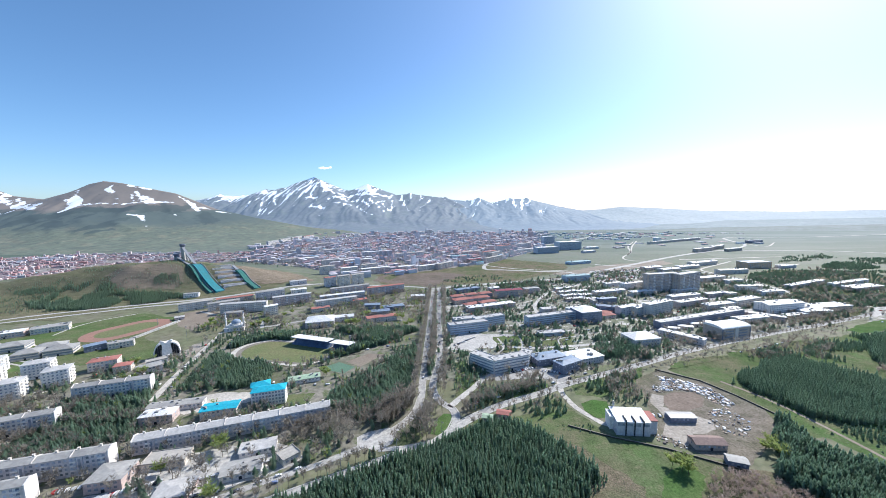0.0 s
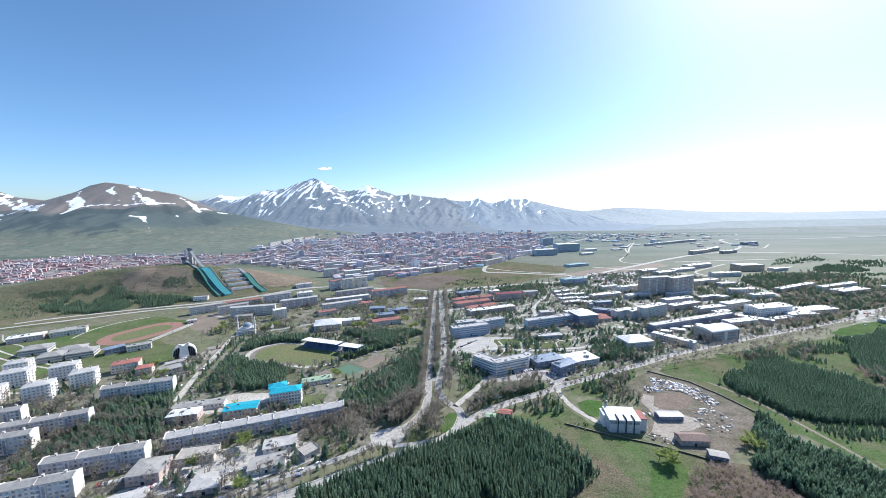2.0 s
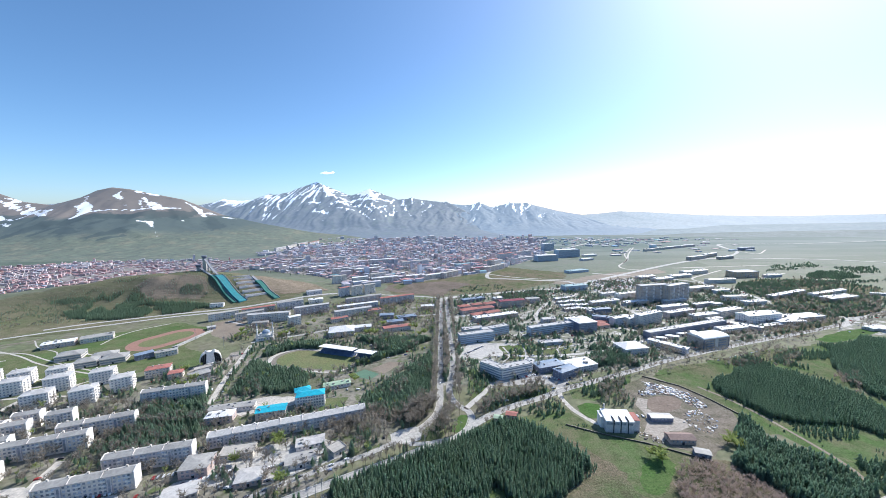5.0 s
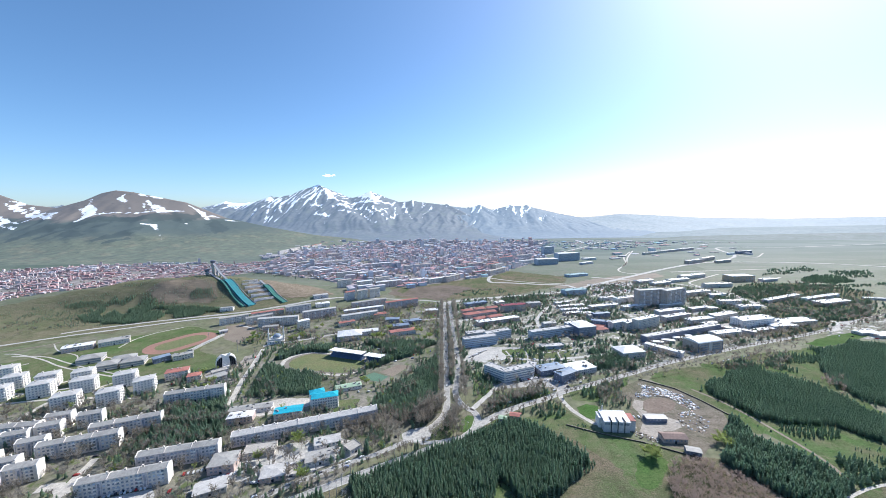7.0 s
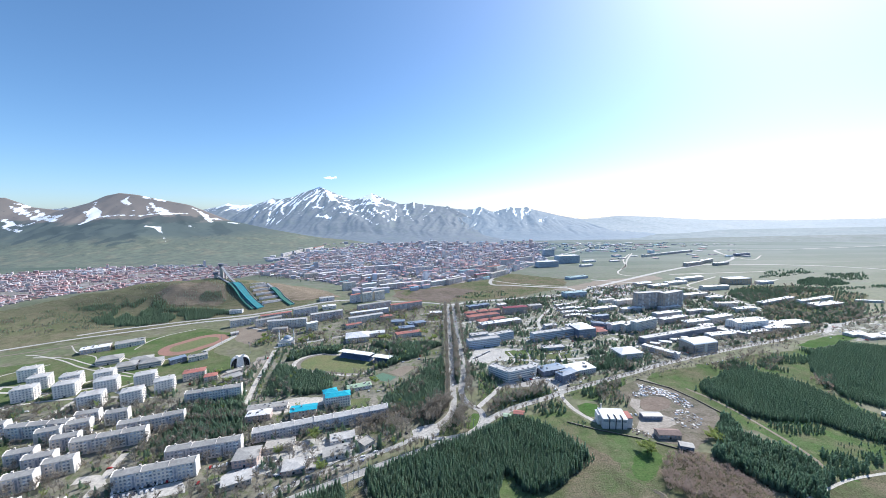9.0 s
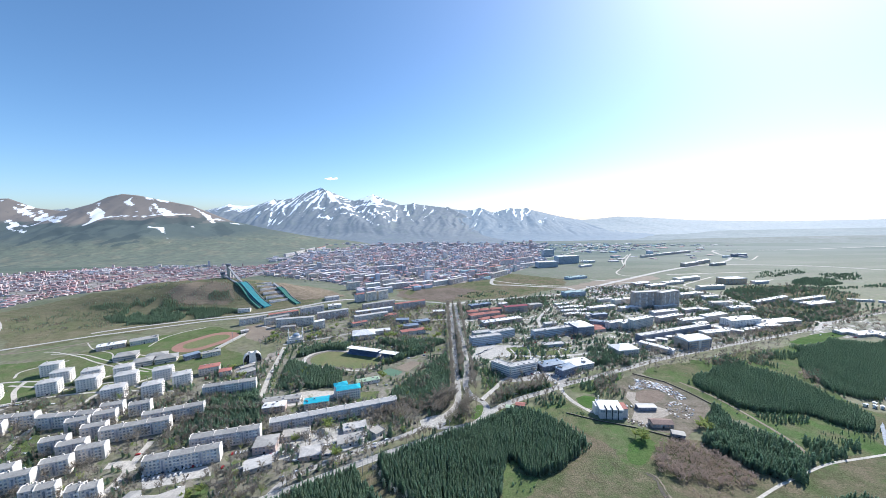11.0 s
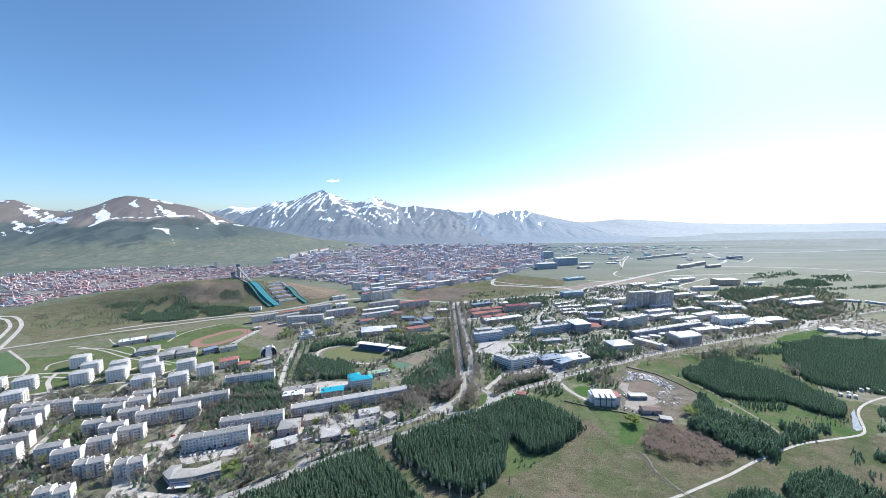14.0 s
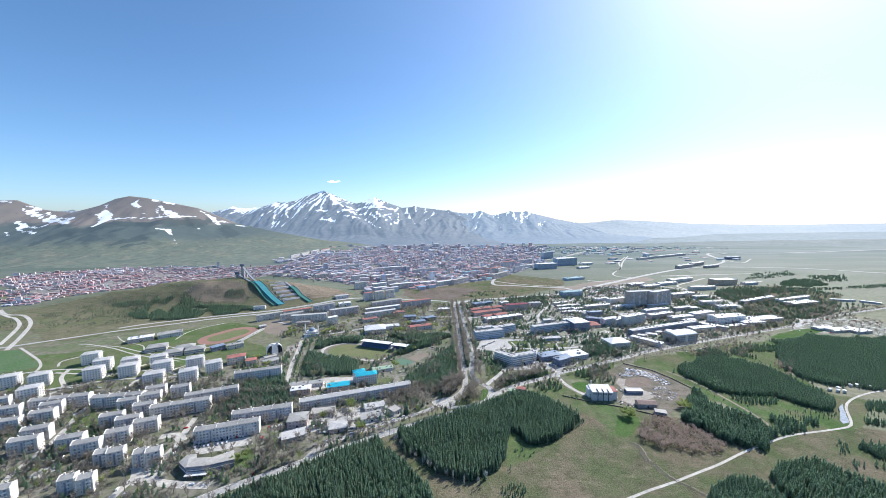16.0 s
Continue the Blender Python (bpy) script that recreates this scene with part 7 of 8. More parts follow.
bare_grove([(-124, 235), (-73, 257), (-42, 271), (-63, 289), (-134, 261)], 5, 7, 11)
bare_grove(LEFT_TOWN, 8, 6, 11, keep=0.5, clump=0.3)
BLOCK_YARDS = [(-650, 288), (-581, 285), (-499, 329), (-416, 360), (-440, 376), (-500, 372), (-600, 372), (-650, 350)]
bare_grove(BLOCK_YARDS, 7.5, 3, 6.5, keep=0.45, clump=0.2)
pine_wood(BLOCK_YARDS, 10, 3, 6, keep=0.4, clump=0.25, fat=1.5)
bare_grove(RIGHT_TOWN, 10, 6, 11, keep=0.5, far=True)
bare_grove([(113, 325), (205, 354), (288, 386), (537, 470), (557, 458), (288, 368), (205, 337), (123, 314)], 6.5, 3.5, 6.5, keep=0.6)
bare_grove([(268, 401), (538, 491), (663, 535), (643, 557), (445, 485), (247, 412)], 8, 6, 10, keep=0.7)
bare_grove([(150, 186), (160, 195), (174, 205), (193, 204), (202, 191), (216, 181), (218, 158), (209, 150), (189, 149), (169, 151), (148, 156), (141, 166)], 3.0, 3.2, 6.0, PURPLE, label="reddish leafless thicket", clump=0.08, ratio=1.0)
bare_grove([(121, 152), (140, 158), (185, 150), (190, 139), (154, 129), (125, 122)], 4.6, 1.0, 2.6, PURPLE, label="low reddish shoots beside the thicket", keep=0.5, clump=0.2, ratio=1.2)
bare_grove([(154, 318), (184, 349), (198, 344), (180, 317), (186, 305), (177, 286), (155, 285), (145, 293)], 5, 6, 11, keep=0.7)
pine_wood([(154, 318), (184, 349), (198, 344), (180, 317), (186, 305), (177, 286), (155, 285), (145, 293)], 6, 6, 11, keep=0.6)
bare_grove([(349, 375), (454, 433), (484, 418), (410, 359)], 7, 5, 9, keep=0.8)
bare_grove([(15, 260), (61, 289), (112, 310), (107, 281), (40, 263)], 8, 4, 8, keep=0.5)
bare_grove([(-335, 491), (-42, 541), (-42, 709), (-275, 650)], 14, 6, 10, far=True, keep=0.6)
row_of(AVENUE_W, (-7, -6), 6, BARES, 11, 16, 0.75, TWIGS, "leafless roadside trees along the avenue", 0.8)
row_of(AVENUE_W, (12, 17, 22), 5.5, BARES, 11, 16, 0.75, TWIGS, "leafless roadside trees along the avenue", 1.5)
row_of(AVENUE_E[:4], (-7.2, -12, -17), 5.5, BARES, 11, 16, 0.75, TWIGS, "leafless roadside trees along the avenue", 1.5)
bare_grove([(-54, 280), (-31, 302), (-17, 300), (-32, 280), (-44, 248), (-52, 248)], 4.0, 9, 14, keep=0.9)
bare_grove([(-22, 283), (-8, 279), (-12, 240), (-25, 238)], 4.0, 9, 14, keep=0.8)
pine_wood([(-30, 262), (-20, 276), (-15, 262), (-24, 250)], 5, 7, 11, keep=0.7)
bare_grove([(-16, 300), (-12, 300), (-12, 420), (-16, 420)], 4.5, 7, 11, keep=0.8)
bare_grove([(10, 272), (40, 305), (95, 340), (98, 323), (51, 291), (14, 261)], 4.6, 7, 12, keep=0.8)
pine_wood([(10, 272), (40, 305), (95, 340), (98, 323), (51, 291), (14, 261)], 6.5, 5, 10, keep=0.6)
pine_wood([(48, 275), (57, 284), (76, 293), (101, 300), (104, 288), (101, 272), (79, 269)], 5, 4, 8, keep=0.5, clump=0.15, fat=1.5)
pine_wood([(23, 286), (32, 304), (44, 319), (63, 328), (97, 329), (104, 316), (74, 305), (46, 293)], 4.5, 5, 9, keep=0.55, fat=1.5)
pine_wood([(122, 306), (128, 324), (155, 334), (181, 342), (200, 346), (185, 316), (140, 303)], 5, 5, 9, keep=0.5, clump=0.1, fat=1.5)
bare_grove([(8, 285), (40, 300), (100, 345), (60, 350), (20, 330)], 5, 6, 10, keep=0.6)
pine_wood([(10, 310), (45, 330), (25, 385), (5, 370)], 5, 5, 9, keep=0.5)
row_of([(-16, 724), (-15, 496), (-17, 345)], (0, 1.5), 3.4, PINES, 5, 9, 0.2, NEEDLES, "dark conifers on the avenue's median", 0.8)
row_of(AVENUE_W[:4], (9, 15), 9, PINES, 6, 10, 0.22, NEEDLES, "dark conifers beside the avenue", 1.5)
row_of(AVENUE_E[:4], (-9, -15), 9, PINES, 6, 10, 0.22, NEEDLES, "dark conifers beside the avenue", 1.5)
bare_grove([(640, 500), (702, 553), (831, 582), (838, 521), (756, 457), (654, 475)], 9, 6, 10, far=True, keep=0.6)
row_of(DIAGONAL[2:11], (7, 6), 6, BARES, 7, 11, 0.8, TWIGS, "leafless trees along the diagonal road", 1.5)
row_of(DIAGONAL[10:], (7, -8), 6.5, BARES, 7, 11, 0.8, TWIGS, "leafless trees along the diagonal road", 1.5)
row_of([(-267, 302), (-283, 352), (-295, 401), (-312, 467)], (-7, -18), 7, PINES, 5, 8, 0.25, NEEDLES, "dark pines by the lane", 0.8)


row_of([(-104, 176), (-84, 149), (-57, 126), (-32, 113), (-14, 119)], (0, -2.0), 8, BARES, 8, 11, 0.36, PALE_BARK, "slim pale-stemmed birches at the wood's edge", 1.6)


def tree_thing(name, shape, trunk_h, ratio, crown_mat, label):
    t = tagged(thing(name, 0, 0), label, "tree")
    v, f = shape
    me = bpy.data.meshes.new("crown")
    me.from_pydata([(a * ratio, b * ratio, c) for a, b, c in v.tolist()], [], f.tolist())
    me.polygons.foreach_set("use_smooth", np.full(len(f), crown_mat is NEEDLES))
    me.materials.append(crown_mat)
    c = new("crown", me)
    c.parent = t
    bm = bmesh.new()
    bmesh.ops.create_cone(bm, cap_ends=True, segments=7, radius1=0.022, radius2=0.012, depth=trunk_h + 0.04, matrix=Matrix.Translation((0, 0, trunk_h / 2 - 0.02)))
    part("trunk", bm, BARK, t)
    return t


def plant_things(sources, spots, h0, h1, group):
    r = random.Random(5)
    for k, (x, y) in enumerate(spots):
        src = sources[k % len(sources)]
        h = r.uniform(h0, h1)
        m = pose(float(x), float(y), height(x, y) - 0.1, 0, 0, r.uniform(0, 360))
        ob = src if k < len(sources) else copy_thing(src, m)
        ob.matrix_basis = m @ Matrix.Diagonal((h, h, h, 1))
        ob["group"] = group


plant_things([tree_thing("pine_tree", s, 0.4, 0.17, NEEDLES, "dark green pine in a dense plantation") for s in PINES], SINGLE_PINES, 8, 12.5, "pines of the near wood")
plant_things([tree_thing("bare_tree", s, 0.45, 0.85, TWIGS, "leafless grey-brown tree between lodging blocks") for s in BARES], SINGLE_BARES, 6, 11, "leafless trees by the lodgings")

plant_things([tree_thing("budding_tree", s, 0.45, 1.3, BUDS, "yellow-green broadleaf tree coming into leaf") for s in LEAFY], [(-143, 506), (-136, 511), (-128, 505), (-56, 497), (-49, 502), (-65, 531), (-349, 492), (-348, 503), (-346, 513), (-283, 503), (-276, 508), (-269, 516), (-359, 525), (-258, 553), (-253, 569), (-123, 548), (-103, 579), (-75, 531), (-317, 340), (-346, 377), (152, 208), (157, 212), (149, 213), (154, 205), (222, 226), (229, 230), (225, 219), (-187, 212), (-160, 232), (-163, 236), (-140, 190), (-238, 150), (-244, 142), (-300, 200), (-128, 352), (-122, 346), (-318, 352)], 8, 11, "trees coming into leaf")


# ---- the far city ----
def painted(name, colours, fine=0.05, spread=0.25):
    """Each separate piece takes one of the colours."""
    m = surface(name, colours[0], colours[0], fine=fine, coarse=0.01)
    nt = m.node_tree
    pick = nt.nodes.new("ShaderNodeValToRGB")
    pick.color_ramp.interpolation = "CONSTANT"
    while len(pick.color_ramp.elements) < len(colours):
        pick.color_ramp.elements.new(0.5)
    for k, c in enumerate(colours):
        pick.color_ramp.elements[k].position = k / len(colours)
        pick.color_ramp.elements[k].color = (*c, 1)
    geo, info = nt.nodes.new("ShaderNodeNewGeometry"), nt.nodes.new("ShaderNodeObjectInfo")
    both, wrap = nt.nodes.new("ShaderNodeMath"), nt.nodes.new("ShaderNodeMath")
    wrap.operation = "FRACT"
    nt.links.new(geo.outputs["Random Per Island"], both.inputs[0]), nt.links.new(info.outputs["Random"], both.inputs[1])
    nt.links.new(both.outputs[0], wrap.inputs[0]), nt.links.new(wrap.outputs[0], pick.inputs["Fac"])
    hsv = [n for n in nt.nodes if n.type == "HUE_SAT"][0]
    nt.links.new(pick.outputs["Color"], hsv.inputs["Color"])
    return m


CITY_WALL = painted("city_walls", [(0.72, 0.68, 0.68), (0.60, 0.51, 0.51), (0.60, 0.57, 0.62), (0.60, 0.55, 0.54), (0.50, 0.48, 0.53), (0.80, 0.79, 0.80), (0.54, 0.44, 0.44), (0.56, 0.57, 0.63), (0.44, 0.44, 0.48)])
PINK_WALL = painted("pink_city_walls", [(0.56, 0.43, 0.42), (0.50, 0.30, 0.29), (0.60, 0.54, 0.53), (0.48, 0.42, 0.43), (0.70, 0.66, 0.65), (0.38, 0.32, 0.33), (0.46, 0.34, 0.34)])
SHED_WALL = painted("shed_walls", [(0.80, 0.80, 0.80), (0.70, 0.68, 0.66), (0.62, 0.60, 0.62)])
CITY_ROOF = painted("city_roofs", [(0.52, 0.42, 0.43), (0.46, 0.44, 0.50), (0.60, 0.52, 0.53), (0.40, 0.33, 0.35)])
CITY_RED = painted("city_red_roofs", [(0.50, 0.26, 0.25), (0.50, 0.33, 0.33), (0.42, 0.22, 0.22), (0.54, 0.40, 0.39)])
CITY_BLUE = painted("city_blue_roofs", [(0.24, 0.40, 0.56), (0.36, 0.46, 0.56), (0.20, 0.45, 0.50)])
CITY_PALE = painted("city_pale_roofs", [(0.58, 0.56, 0.58), (0.48, 0.45, 0.48), (0.72, 0.71, 0.73), (0.42, 0.40, 0.44)])


def house_shape(deep, pitch):
    """A block 1 long and 1 high, and its shallow roof."""
    d, e = deep / 2, deep / 2 + 0.02
    v = [(-0.5, -d, -0.3), (0.5, -d, -0.3), (0.5, d, -0.3), (-0.5, d, -0.3), (-0.5, -d, 1), (0.5, -d, 1), (0.5, d, 1), (-0.5, d, 1)]
    f = [(0, 1, 5), (0, 5, 4), (1, 2, 6), (1, 6, 5), (2, 3, 7), (2, 7, 6), (3, 0, 4), (3, 4, 7)]
    rv = [(-0.52, -e, 1), (0.52, -e, 1), (0.52, e, 1), (-0.52, e, 1), (-0.5 + d, 0, 1 + pitch), (0.5 - d, 0, 1 + pitch)]
    rf = [(0, 1, 5), (0, 5, 4), (1, 2, 5), (2, 3, 4), (2, 4, 5), (3, 0, 4), (0, 2, 1), (0, 3, 2)]
    return (np.array(v), np.array(f)), (np.array(rv), np.array(rf))


HOUSE, HOUSE_ROOF = house_shape(0.48, 0.1)
BLOCKS = [house_shape(0.48, 0.12), house_shape(0.26, 0.06), house_shape(0.8, 0.05)]


def city(poly, spacing, w0, w1, h0, h1, mix, turn, keep=0.85, slope=0.0, wall=None, tall=0.12):
    p = np.array(poly, float)
    (x0, y0), (x1, y1) = p.min(0), p.max(0)
    X, Y = np.meshgrid(np.arange(x0, x1, spacing), np.arange(y0, y1, spacing * 1.15))
    px = (X + rng.uniform(-0.25, 0.25, X.shape) * spacing).ravel()
    py = (Y + rng.uniform(-0.25, 0.25, Y.shape) * spacing).ravel()
    ok = inside(px, py, poly) & (rng.random(len(px)) < keep)
    px, py = px[ok], py[ok]
    quarter = np.array([[noise.noise(Vector((a / d, b / d, c))) for d, c in ((95, 3.3), (150, 7.9), (60, 1.4))] for a, b in zip(px, py)])
    ok = clear_of(px, py, 6) & (quarter[:, 2] > -0.34)
    px, py, quarter = px[ok], py[ok], quarter[ok]
    n = len(px)
    pz = rise(px, py) + slope * np.clip(py - 2200, 0, None)
    rows = np.stack([px, py, pz, np.radians(turn) + rng.choice([0, 0, 0, 0, 1.5708], n) + rng.normal(0, 0.05, n), rng.uniform(w0, w1, n), rng.uniform(h0, h1, n) * (1 + 0.8 * quarter[:, 0]) * np.where(rng.random(n) < tall, 1.9, 1.0)], 1)
    kind = rng.choice(4, n, p=mix)
    kind[(quarter[:, 1] > 0.16) & (rng.random(n) < 0.6) & (mix[0] > 0.12)] = 0
    kind[(quarter[:, 1] < -0.2) & (rng.random(n) < 0.5)] = 1
    near = np.argsort(py)[: min(14, n // 6)]
    far = np.ones(n, bool)
    far[near] = False
    form = rng.choice(3, n, p=(0.5, 0.32, 0.18))
    rows[:, 4] *= np.array([1.0, 1.5, 0.8])[form]
    rows[:, 5] *= np.array([0.7, 0.95, 1.4])[form]
    for j, (body, cap) in enumerate(BLOCKS):
        sel = rows[far & (form == j)]
        if len(sel):
            tagged(mass("city_walls", *body, sel, wall or CITY_WALL), "walls of packed town buildings in the distance", "houses", kind="stuff")
        for k, mat in enumerate((CITY_RED, CITY_PALE, CITY_BLUE, CITY_ROOF)):
            sel = rows[far & (form == j) & (kind == k)]
            if len(sel):
                tagged(mass("city_roofs", *cap, sel, mat), "roofs of packed town buildings in the distance", "houses", kind="stuff")
    for i in near:
        x, y, z, a, w, h = (float(q) for q in rows[i])
        town_house(x, y, z, a, w, h, (CITY_RED, CITY_PALE, CITY_BLUE, CITY_ROOF)[kind[i]], ("red", "pale", "blue", "grey-pink")[kind[i]])


HOUSE_MESH = {}


def town_house(x, y, z, a, w, h, mat, word):
    for key, (v, f), material in (("wall", HOUSE, CITY_WALL), (word, HOUSE_ROOF, mat)):
        if key not in HOUSE_MESH:
            me = bpy.data.meshes.new(key)
            me.from_pydata(v.tolist(), [], f.tolist())
            me.materials.append(material)
            HOUSE_MESH[key] = me
    b = tagged(new("town_house"), f"distant town building with a {word} roof", "house", "town buildings at the city's near edge")
    b.matrix_basis = pose(x, y, z, 0, 0, math.degrees(a)) @ Matrix.Diagonal((w, w, h, 1))
    share("wall", HOUSE_MESH["wall"], b)
    share("roof", HOUSE_MESH[word], b)
    st = max(2, int(h / 3))
    row = share("glazing", town_windows(min(st, 6)), b)
    row["kind"] = "stuff"


def town_windows(st):
    if st not in HOUSE_MESH:
        bm = bmesh.new()
        for f in range(st):
            for k in range(5):
                add_box(bm, -0.44 + k * 0.19, -0.33 + k * 0.19, -0.248, -0.235, (f + 0.3) / st, (f + 0.75) / st, False)
                add_box(bm, 0.495, 0.506, -0.2 + k * 0.09, -0.15 + k * 0.09, (f + 0.3) / st, (f + 0.75) / st, False)
        me = bpy.data.meshes.new("glazing")
        bm.to_mesh(me)
        bm.free()
        me.materials.append(GLASS)
        HOUSE_MESH[st] = me
    return HOUSE_MESH[st]


CITY_SOIL = surface("streets_and_yards", (0.27, 0.245, 0.24), (0.19, 0.19, 0.165), fine=0.06, coarse=0.012, third=(0.36, 0.32, 0.31))
patch("ground_city", [(-730, 1215), (-846, 1819), (-800, 2200), (560, 2200), (497, 1828), (443, 1484), (135, 1077), (-100, 925), (-220, 905), (-330, 960), (-437, 1056)], CITY_SOIL, "streets and yards of the packed town", 0.3, 10)
patch("ground_city", [(-1272, 898), (-1732, 1115), (-1796, 1318), (-1507, 1441), (-994, 1430), (-784, 1494), (-726, 1215), (-803, 1081), (-1028, 999), (-1071, 911)], CITY_SOIL, "streets and yards of the packed town", 0.3, 10)
city([(-730, 1215), (-846, 1819), (-482, 1989), (497, 1828), (443, 1484), (135, 1077), (-100, 925), (-220, 905), (-330, 960), (-437, 1056)], 16, 9, 21, 6, 12, (0.34, 0.34, 0.07, 0.25), 27, keep=0.7)
city([(-846, 1819), (-950, 2472), (-372, 2510), (722, 2367), (497, 1828), (-482, 1989)], 21, 12, 30, 7, 14, (0.14, 0.46, 0.10, 0.30), 14, keep=0.66)
city([(-1190, 740), (-1272, 898), (-1732, 1115), (-1796, 1318), (-1507, 1441), (-994, 1430), (-784, 1494), (-726, 1215), (-803, 1081), (-960, 1010), (-1010, 930), (-1071, 830)], 12, 6, 14, 3.5, 7, (0.66, 0.12, 0.04, 0.18), 34, keep=0.74, wall=PINK_WALL, tall=0.03)
city([(-1182, 905), (-1177, 925), (-1118, 984), (-1104, 970)], 13, 9, 14, 4, 6, (0.0, 0.2, 0.8, 0.0), 34, keep=0.9, wall=PINK_WALL, tall=0.0)
city([(-1181, 728), (-1128, 742), (-1111, 770), (-1113, 830), (-1190, 900), (-1290, 900), (-1420, 960), (-1500, 900), (-1300, 760)], 12, 6, 13, 3.5, 6, (0.6, 0.14, 0.08, 0.18), 34, keep=0.75, wall=PINK_WALL, tall=0.05)
bare_grove([(-1190, 800), (-1272, 898), (-1732, 1115), (-1796, 1318), (-1507, 1441), (-994, 1430), (-784, 1494), (-726, 1215), (-803, 1081), (-960, 1010), (-1071, 860)], 24, 5, 9, far=True, keep=0.6)
city([(-1560, 1180), (-1620, 1380), (-1300, 1500), (-1000, 1500), (-1010, 1400), (-1300, 1330)], 24, 9, 22, 5, 8, (0.1, 0.6, 0.05, 0.25), 34, keep=0.6)
city([(-900, 1560), (-1000, 1990), (-800, 2400), (-560, 2400), (-700, 1900), (-780, 1560)], 34, 20, 36, 9, 12, (0.0, 0.8, 0.0, 0.2), 20, keep=0.6, wall=SHED_WALL, tall=0.0)
city([(-250, 800), (-160, 900), (-90, 905), (-40, 985), (60, 1040), (120, 1110), (60, 1130), (-180, 960), (-300, 850)], 30, 18, 34, 10, 15, (0.3, 0.4, 0.05, 0.25), 30, keep=0.8)
city([(660, 1437), (803, 2133), (1688, 2016), (1422, 1504)], 80, 18, 46, 2.5, 5, (0.2, 0.6, 0.1, 0.1), 15, keep=0.5, wall=SHED_WALL)
city([(500, 1700), (640, 2300), (1500, 2250), (1200, 1850), (803, 1800)], 36, 10, 26, 3, 6, (0.2, 0.55, 0.15, 0.1), 12, keep=0.45, wall=SHED_WALL)
city([(747, 2100), (800, 2420), (1500, 2330), (1900, 2120), (1500, 2050)], 55, 16, 45, 2.5, 4.5, (0.1, 0.75, 0.1, 0.05), 15, keep=0.5, wall=SHED_WALL)
bare_grove([(-701, 1132), (-799, 1818), (449, 1698), (130, 1077), (-215, 938)], 21, 7, 12, far=True, keep=0.6)
pine_wood([(-701, 1132), (-799, 1818), (449, 1698), (130, 1077), (-215, 938)], 26, 7, 12, far=True, keep=0.5, clump=0.3, fat=1.4)


# ---- cars, poles, scrap ----
# cars
def car(paint, label):
    c = tagged(thing("car", 0, 0), label, "car")
    bm = bmesh.new()
    prof = [(-2.1, 0.35), (2.1, 0.35), (2.15, 0.75), (1.25, 0.9), (0.55, 1.42), (-1.35, 1.42), (-2.0, 0.95), (-2.15, 0.8)]
    rows = [[bm.verts.new((x, y * (0.86 if z > 1.2 else 1), z)) for x, z in prof] for y in (-0.85, 0.85)]
    for k in range(len(prof)):
        k2 = (k + 1) % len(prof)
        bm.faces.new((rows[0][k], rows[0][k2], rows[1][k2], rows[1][k]))
    bm.faces.new(rows[0][::-1]), bm.faces.new(rows[1])
    bmesh.ops.recalc_face_normals(bm, faces=bm.faces[:])
    part("body", bm, paint, c)
    for s in (-1, 1):
        bm = bmesh.new()
        add_poly(bm, [(1.0, s * 0.84, 0.95), (0.5, s * 0.78, 1.35), (-1.3, s * 0.78, 1.35), (-1.7, s * 0.84, 0.98)][:: s])
        part("side_window", bm, GLASS, c)
    bm = bmesh.new()
    add_poly(bm, [(1.22, -0.7, 0.95), (1.22, 0.7, 0.95), (0.6, 0.62, 1.41), (0.6, -0.62, 1.41)])
    part("windscreen", bm, GLASS, c)
    for x in (-1.3, 1.3):
        for y in (-0.8, 0.8):
            bm = bmesh.new()
            bmesh.ops.create_cone(bm, cap_ends=True, segments=10, radius1=0.33, radius2=0.33, depth=0.22, matrix=pose(x, y, 0.33, 90))
            part("wheel", bm, TYRE, c)
    return c


PAINTS = [(surface("white_car_paint", (0.75, 0.75, 0.76), (0.70, 0.70, 0.71), rough=0.3), "white car parked along the road"), (surface("silver_car_paint", (0.45, 0.46, 0.48), (0.42, 0.43, 0.45), rough=0.3), "silver car parked along the road"), (surface("dark_car_paint", (0.05, 0.055, 0.07), (0.06, 0.06, 0.08), rough=0.3), "dark car parked along the road"), (surface("red_car_paint", (0.40, 0.04, 0.04), (0.36, 0.04, 0.04), rough=0.3), "red car parked along the road")]
CARS = [car(p, l) for p, l in PAINTS]
car_spots = []
for ax, ay, bx, by, n, turn in ((-303, 170, -255, 185, 15, 115), (-300, 165, -269, 173, 8, 115), (-242, 197, -221, 203, 7, 110), (66, 347, 97, 359, 11, 115), (101, 351, 130, 342, 10, 60), (12, 421, 41, 451, 8, 10), (-576, 285, -550, 292, 8, 40), (-215, 190, -180, 205, 14, 100), (-180, 186, -140, 196, 14, 20), (-160, 205, -120, 222, 16, 25), (-144, 210, -124, 219, 6, 30), (153, 270, 182, 268, 6, 80), (340, 389, 433, 422, 9, 27), (-22, 326, -22, 670, 13, 90), (-6, 348, -9, 670, 13, 90), (-185, 163, -93, 218, 9, 35), (20, 287, 154, 347, 7, 25)):
    for k in range(n):
        t = (k + 0.5) / n
        car_spots.append((ax + (bx - ax) * t + rng.normal(0, 0.3), ay + (by - ay) * t + rng.normal(0, 0.3), turn + rng.normal(0, 4)))
for k, (x, y, a) in enumerate(car_spots):
    src = CARS[(0, 0, 1, 0, 2, 1, 0, 2, 1, 0, 0, 3)[k % 12]]
    m = pose(float(x), float(y), height(x, y) + 0.15, 0, 0, float(a))
    if src.get("used"):
        copy_thing(src, m)
    else:
        src["used"] = 1
        src.matrix_basis = m


